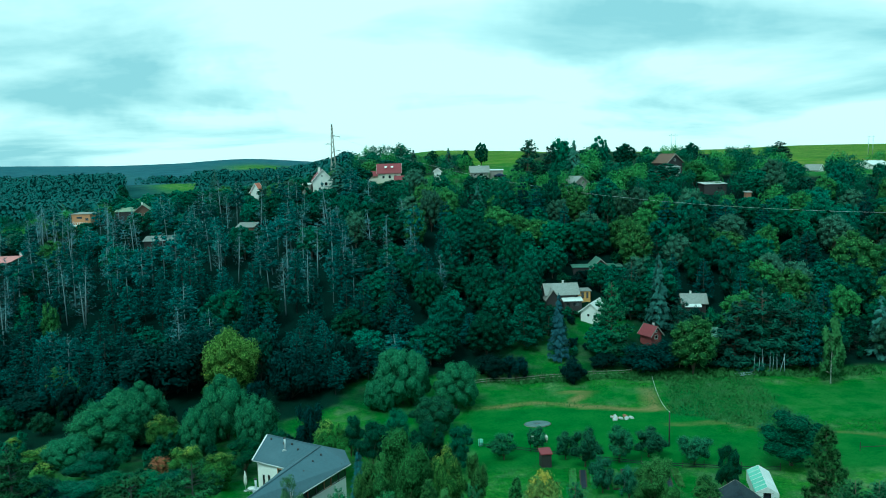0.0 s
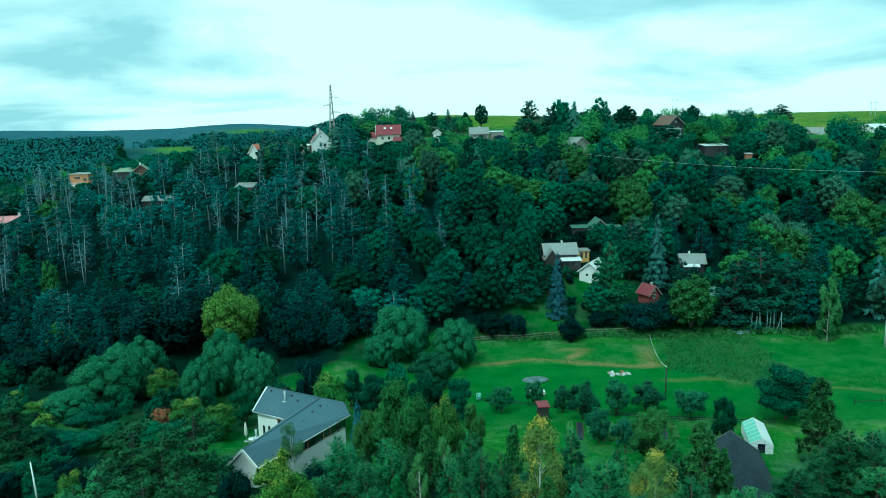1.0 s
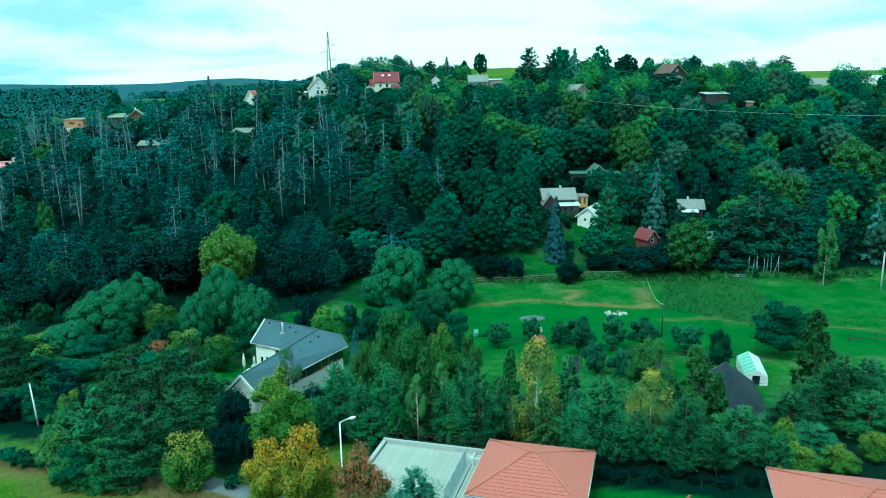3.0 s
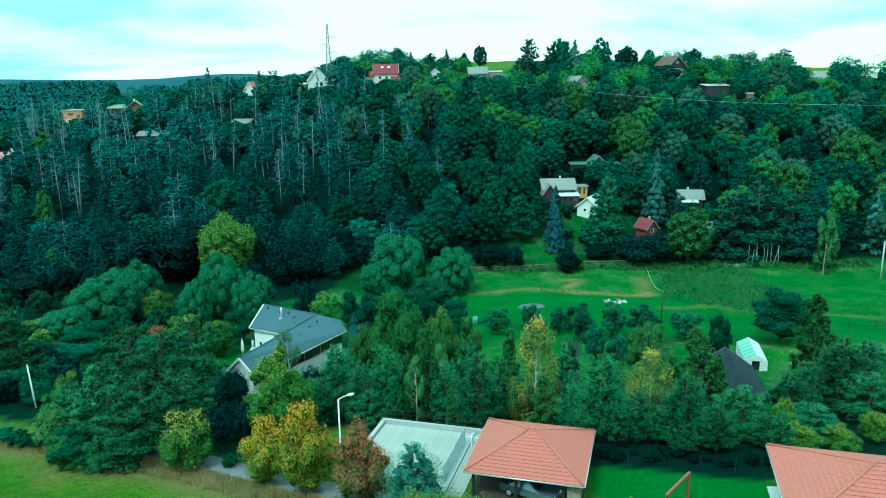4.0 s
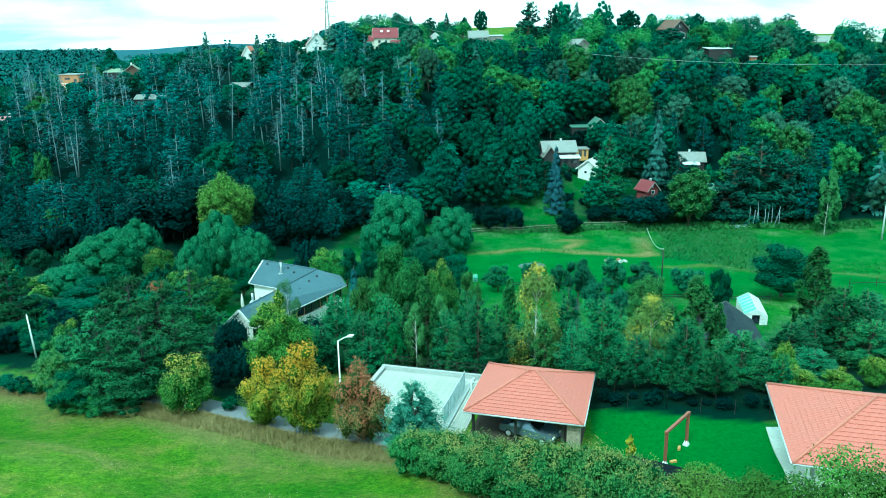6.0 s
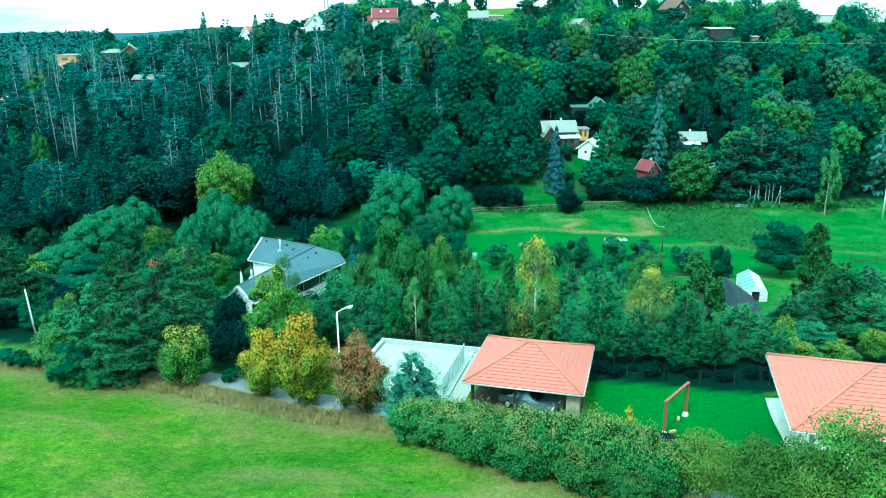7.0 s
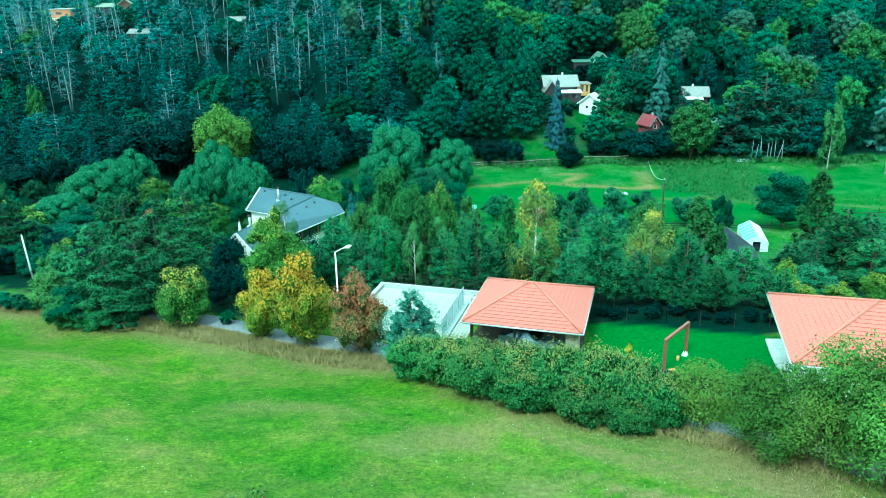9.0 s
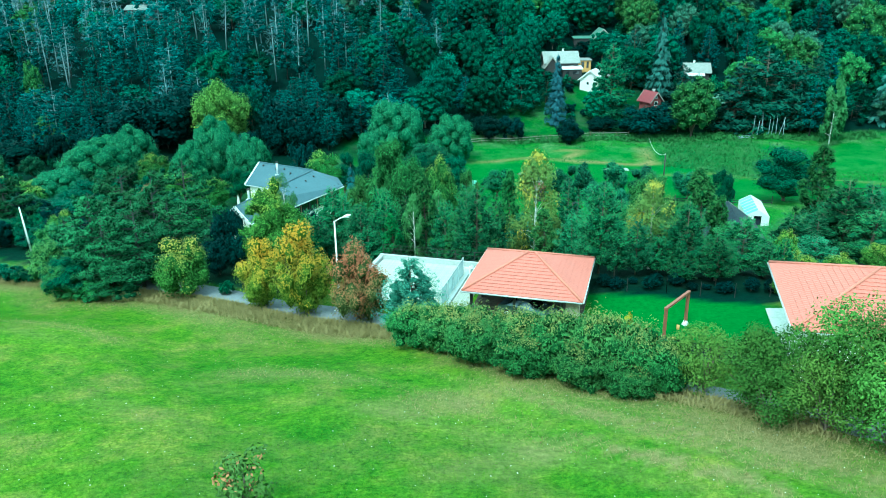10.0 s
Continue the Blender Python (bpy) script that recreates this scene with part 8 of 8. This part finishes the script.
build_cottage_gardens()
for x, y, h, w in ((56, 165.5, 3.2, 4.2), (59.5, 166, 2.9, 3.6), (53, 166, 3.0, 3.6), (58, 177.4, 3.4, 4.6), (61.5, 178, 3.0, 3.8), (55, 178, 2.8, 3.6), (57, 175.5, 5.6, 5.0), (60.6, 175.8, 5.4, 4.6), (54.3, 175.5, 5.2, 4.2), (24.2, 183, 2.9, 3.6), (27.6, 182.5, 2.6, 3.5), (38, 199.6, 2.3, 4.2), (34.6, 200, 2.2, 3.8), (42.5, 200, 2.4, 4.2), (30.8, 183, 1.6, 3.0), (26, 183.8, 1.4, 2.6),
                   (36, 209, 3.4, 5), (41, 211, 3.6, 5), (32, 207, 3.2, 5), (29, 197, 3.0, 4.5), (33, 196, 2.6, 4.5), (22, 196, 3.2, 4.5), (55, 186, 3.2, 4.4), (62, 187, 3.2, 4.4), (50, 192, 3.6, 5), (45, 206, 3.2, 4.6)):
    plant("shrub", SHRUB_FILL, x, y, h, w, "green shrub beside a hillside cottage", "shrub", "garden shrubs")

# ---------------- the wood on the hill ----------------
# paler and bluer than the near needles, for the haze on the hill
NEEDLE_SCOTS = leafy("scots_needles", (0.004, 0.036, 0.036), (0.10, 0.32, 0.275))
H_SCOTS = [maker(plume_pine, 15, 7, s, 9, 5, 22, 0.16, NEEDLE_SCOTS, bark=BARK_PALE, base=0.45, name="scots_pine", rise=0.12, thin=3.0, ragged=0.42, bare=0.15, full=0.55, body=0.7) for s in (61, 62, 63, 64)]
H_DEAD = [maker(pine_tree, 16, 4.5, s, 17, 12, 0.2, NEEDLE_GREY, bark=BARK_PALE, base=0.3, bare=0.55, name="dying_pine", twig=0.6) for s in (45, 46, 47, 67)]
H_OAK = [maker(round_tree, 11, 9, s, 2700, 0.245, LEAF_HILL, base=0.04, name="wood_oak", dome=s != 66, outward=0.75, shrink=0.7, lumps=60, lump=0.8) for s in (48, 49, 50, 66)] + [maker(soft_pine, 11, 8, s, 64, 2600, 0.25, LEAF_HILL, base=0.05, name="wood_hornbeam", flat=1.1, thin=1.5, cone=True, pad=0.085) for s in (68, 69)]
H_PALE = [maker(round_tree, 11, 9, s, 2400, 0.25, LEAF_PALE, base=0.04, name="wood_robinia", dome=True, outward=0.75, shrink=0.7, lumps=40) for s in (56, 57)]
H_BRIGHT = [maker(round_tree, 11, 9, s, 2400, 0.25, LEAF_BRIGHT, base=0.04, name="wood_ash", dome=True, outward=0.8, shrink=0.7, lumps=40) for s in (52, 53)]
H_SPRUCE = [maker(spruce_tree, 15, 6, s, 26, 12, 0.5, NEEDLE_SPRUCE) for s in (54, 55)]
plant("spruce", [maker(spruce_tree, 15, 6, 102, 40, 24, 0.36, NEEDLE_SPRUCE, droop=0.16)], *HILL_SPRUCES[0], "tall grey-green spruce on the hillside", "spruce tree", "spruces")
for row in HILL_SPRUCES[1:]:
    plant("spruce", H_SPRUCE, *row, "tall grey-green spruce on the hillside", "spruce tree", "spruces")
H_CONE = [maker(layered_pine, 15, 9, s, 17, 9, 28, 0.34, leafy("garden_pine_needles_%d" % s, (0.004, 0.024, 0.018), (0.045, 0.13, 0.085)), base=0.03, name="garden_pine") for s in (91, 92)]
TALL_PINE = [maker(layered_pine, 15, 9, 93, 20, 9, 75, 0.2, leafy("tall_pine_needles", (0.005, 0.03, 0.018), (0.07, 0.20, 0.10)), base=0.03, name="tall_pine")]
plant("pine", TALL_PINE, 35.2, 167.0, 17.0, 8.6, "tall green pine beside the white cabin", "pine tree", "hill pines")
for row in HILL_PINES[1:]:
    plant("pine", H_CONE, *row, "dark pine on the hillside", "pine tree", "hill pines")
for row in HILL_BRIGHT:
    plant("ash_tree", H_BRIGHT, *row, "bright green broad-leaved tree on the hillside", "tree", "hillside trees")
for row in SKY_ROUND:
    plant("oak_tree", H_OAK, *row, "green broad-leaved tree on the hilltop", "tree", "hillside trees")

# ground kept clear of wild trees: x, y, radius
CLEAR = [(27, 188, 8), (33, 176, 9), (24, 163, 9), (44, 167, 7), (58, 176, 8), (57, 168, 5), (46.5, 172, 5.5), (38, 203, 7), (-49, 281, 8), (-23, 281, 9), (-5, 280, 4), (12, 277, 10), (79, 272, 7), (72, 256, 5), (41, 243, 6),
         (86, 243, 7), (93, 234, 4), (-130, 259, 8), (-109, 255, 7), (-89, 223, 6), (-148, 248, 8), (-71, 274, 4), (146, 302, 6), (178, 322, 9), (23, 166, 6)]


# trees capped on camera sight-lines to houses (x, y, visible height, half width)
SIGHT_LINES = [(27, 188, -2.4, 6), (34, 183, -5.6, 3.5), (44.7, 170.8, -8.6, 3.5), (58.5, 182, -3.6, 4), (39.4, 203, 5.0, 6), (-49.3, 290, 22.2, 5), (-24.5, 290, 25.0, 8),
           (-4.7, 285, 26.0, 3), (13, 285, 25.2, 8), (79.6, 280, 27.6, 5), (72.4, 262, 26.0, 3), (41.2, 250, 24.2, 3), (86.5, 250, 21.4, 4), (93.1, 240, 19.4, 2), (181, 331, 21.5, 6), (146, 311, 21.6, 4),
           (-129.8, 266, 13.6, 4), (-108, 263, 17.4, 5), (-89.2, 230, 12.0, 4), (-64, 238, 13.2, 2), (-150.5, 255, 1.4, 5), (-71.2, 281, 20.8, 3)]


# height of the tree line along the brow, by bearing, fitted to the camera's skyline
BROW = ((-0.1, 0.05, 0.11, 0.16, 0.33, 0.43, 0.51, 0.62), (34.0, 32.4, 33.6, 35.0, 33.6, 32.6, 30.0, 28.2))


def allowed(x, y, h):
    """The height a tree may reach below the camera's sight-lines to houses, field and brow."""
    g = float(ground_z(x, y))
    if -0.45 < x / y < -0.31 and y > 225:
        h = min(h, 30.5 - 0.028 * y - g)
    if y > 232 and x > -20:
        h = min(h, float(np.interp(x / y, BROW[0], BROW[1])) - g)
    for hx, hy, hz, half in SIGHT_LINES:
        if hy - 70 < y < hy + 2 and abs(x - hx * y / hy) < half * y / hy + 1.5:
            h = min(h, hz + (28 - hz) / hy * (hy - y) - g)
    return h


BACK, BACK_BRIGHT = [], []


def build_wood():
    rng = np.random.default_rng(11)
    step = 7.3
    rows = []
    for gy in np.arange(158, 322, step):
        for gx in np.arange(-0.66 * gy - 22, 0.66 * gy + 22, step * (0.86 if gy < 262 else 1)):
            x, y = gx + rng.normal() * 1.9, gy + rng.normal() * 1.9
            if x > 25 and rng.random() < 0.14:
                continue
            if y > 262 and x > -30 and rng.random() < 0.35:
                continue
            if y > 288 and (0.025 < x / y < 0.1 or 0.43 < x / y < 0.54):
                continue
            if y > 290 and rng.random() < 0.5:
                continue
            if any((x - cx) ** 2 + (y - cy) ** 2 < r * r for cx, cy, r in CLEAR):
                continue
            if y < 166 and -2 < x < 64 and rng.random() < 0.75:
                continue
            rows.append((x, y))
    for x, y in rows:
        if y > 232 and x > -20 and rng.random() < 0.8:
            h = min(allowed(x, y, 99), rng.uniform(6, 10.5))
            if h > 2:
                (BACK_BRIGHT if rng.random() < 0.25 else BACK).append((x, y, h, h * rng.uniform(0.85, 1.1)))
            continue
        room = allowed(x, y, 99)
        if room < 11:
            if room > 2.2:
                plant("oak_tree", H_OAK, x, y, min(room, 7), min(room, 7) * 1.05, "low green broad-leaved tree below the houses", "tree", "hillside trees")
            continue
        edge = x + 0.25 * (y - 160) + 9 * math.sin(y * 0.09)
        pines = float(smooth01((16 - edge) / 40)) * (1 - 0.85 * float(smooth01((y - 243 + 0.1 * x) / 16)))
        low = 0.72 if y < 175 else 1.0
        top = 1.0 - 0.35 * float(smooth01((y - 235) / 40))
        r = rng.random()
        if r < pines * 0.92:
            if rng.random() < (0.4 if 186 < y < 265 else 0.08):
                plant("dying_pine", H_DEAD, x, y, (12 + 5 * rng.random()) * top, 3.8 + 1.8 * rng.random(), "half-dead pine with grey bare branches", "pine tree", "wood on the hill", tilt=2.6)
            elif rng.random() < (0.68 if y > 192 else 0.15):
                plant("scots_pine", H_SCOTS, x, y, (11 + 6 * rng.random()) * low * top, 5.2 + 2.6 * rng.random(), "blue-green Scots pine with a bare stem", "pine tree", "wood on the hill", tilt=1.8)
            else:
                plant("pine", H_PINE, x, y, (11 + 6 * rng.random()) * low * top, 5.2 + 2.4 * rng.random(), "dark slender pine in the wood", "pine tree", "wood on the hill", tilt=1.2)
        else:
            k = rng.random()
            if y < 215 and x < 45:
                k = 0.45 + 0.55 * k
            if k < 0.14:
                plant("robinia", H_PALE, x, y, (8 + 4 * rng.random()) * top, 7 + 3 * rng.random(), "grey-green broad-leaved tree on the hillside", "tree", "hillside trees")
            elif k < 0.36:
                plant("ash_tree", H_BRIGHT, x, y, (8 + 4 * rng.random()) * top, 7 + 3 * rng.random(), "bright green broad-leaved tree on the hillside", "tree", "hillside trees")
            elif k < 0.375:
                plant("spruce", H_SPRUCE, x, y, (10 + 6 * rng.random()) * top, 4.5 + 2 * rng.random(), "grey-green spruce among broad-leaved trees", "spruce tree", "hillside trees")
            elif k < 0.49:
                plant("pine", H_PINE, x, y, (11 + 5 * rng.random()) * top, 5 + 2 * rng.random(), "dark slender pine in the wood", "pine tree", "wood on the hill")
            else:
                plant("oak_tree", H_OAK, x, y, (7.5 + 4.5 * rng.random()) * top, 7 + 4 * rng.random(), "green broad-leaved tree on the hillside", "tree", "hillside trees")


build_wood()


def build_hilltop():
    """Trees on the brow behind the houses and on the western spur."""
    rng = np.random.default_rng(31)
    for i in range(240):
        if i < 75:
            x, y = rng.uniform(-72, 6), rng.uniform(305, 385)
            if abs(x + 50.3) < 4 and y < 334:
                continue
        elif i < 115:
            x, y = rng.uniform(-250, -75), rng.uniform(300, 400)
        elif i < 150:
            x, y = rng.uniform(50, 230), rng.uniform(318, 372)
        else:
            y = rng.uniform(283, 322)
            x = y * rng.uniform(0.09, 0.5)
            if any((x - cx) ** 2 + (y - cy) ** 2 < (r + 2) ** 2 for cx, cy, r in CLEAR):
                continue
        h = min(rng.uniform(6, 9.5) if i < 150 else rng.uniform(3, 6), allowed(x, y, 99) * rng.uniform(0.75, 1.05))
        if h < 1.5 or 0.025 < x / y < 0.1 or 0.43 < x / y < 0.54:
            continue
        (BACK if i % 3 else BACK_BRIGHT).append((x, y, h, h * rng.uniform(0.9, 1.15)))


build_hilltop()
joined_trees("hilltop_woods", BACK, [maker(round_tree, 9, 9, s, 900, 0.46, LEAF_HILL, base=0.02, name="far_oak", core=0) for s in (81, 82, 83, 84)], "green broad-leaved woods along the hilltop", "woods")
joined_trees("hilltop_scrub", BACK_BRIGHT, [maker(round_tree, 9, 9, s, 900, 0.46, LEAF_BRIGHT, base=0.02, name="far_ash", core=0) for s in (85, 86)], "light green scrub along the hilltop", "woods")


def build_far_woods():
    """Woods too far off to count: clumps of leaves on the ridges, and hedges between the fields."""
    rng = np.random.default_rng(12)
    x, y = [], []
    n = 60000
    fy = 335 + 470 * rng.random(n) ** 1.1
    fx = (rng.random(n) * 2 - 1) * (60 + 0.72 * fy)
    a = fx / fy
    left = a < -0.13
    nz = np.sin(fx * 0.018 + 2 * np.sin(fy * 0.006)) + np.sin(fy * 0.021 + 1.5 * np.sin(fx * 0.009) + 1)
    keep = left & ((nz > -0.6) | (fy > 1350) | (fy < 520))
    keep &= ~((np.abs(fx + 0.385 * fy) < 0.05 * fy) & (fy > 540) & (fy < 690))
    keep &= ~((np.abs(a + 0.385) < 0.05) & (fy < 720))
    keep &= rng.random(n) < np.clip(fy / 600, 0.45, 1)
    fx, fy = fx[keep][:3800], fy[keep][:3800]
    k = 44
    h = 9 + 5 * rng.random(len(fx))
    base = np.stack([fx, fy, ground_z(fx, fy) + h * 0.45], 1)
    d = unit(rng, len(fx) * k)
    d[:, 2] = np.abs(d[:, 2]) * 1.0 - 0.35
    pos = np.repeat(base, k, 0) + d * np.repeat(np.stack([h * 0.42, h * 0.42, h * 0.5], 1), k, 0)
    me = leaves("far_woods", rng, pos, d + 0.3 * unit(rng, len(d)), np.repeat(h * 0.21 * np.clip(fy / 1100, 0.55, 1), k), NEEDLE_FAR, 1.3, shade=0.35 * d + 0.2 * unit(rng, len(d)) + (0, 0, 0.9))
    tagged(new("far_woods", me), "distant haze-tinted dark green woods on the ridges", "woods", kind="stuff")


build_far_woods()
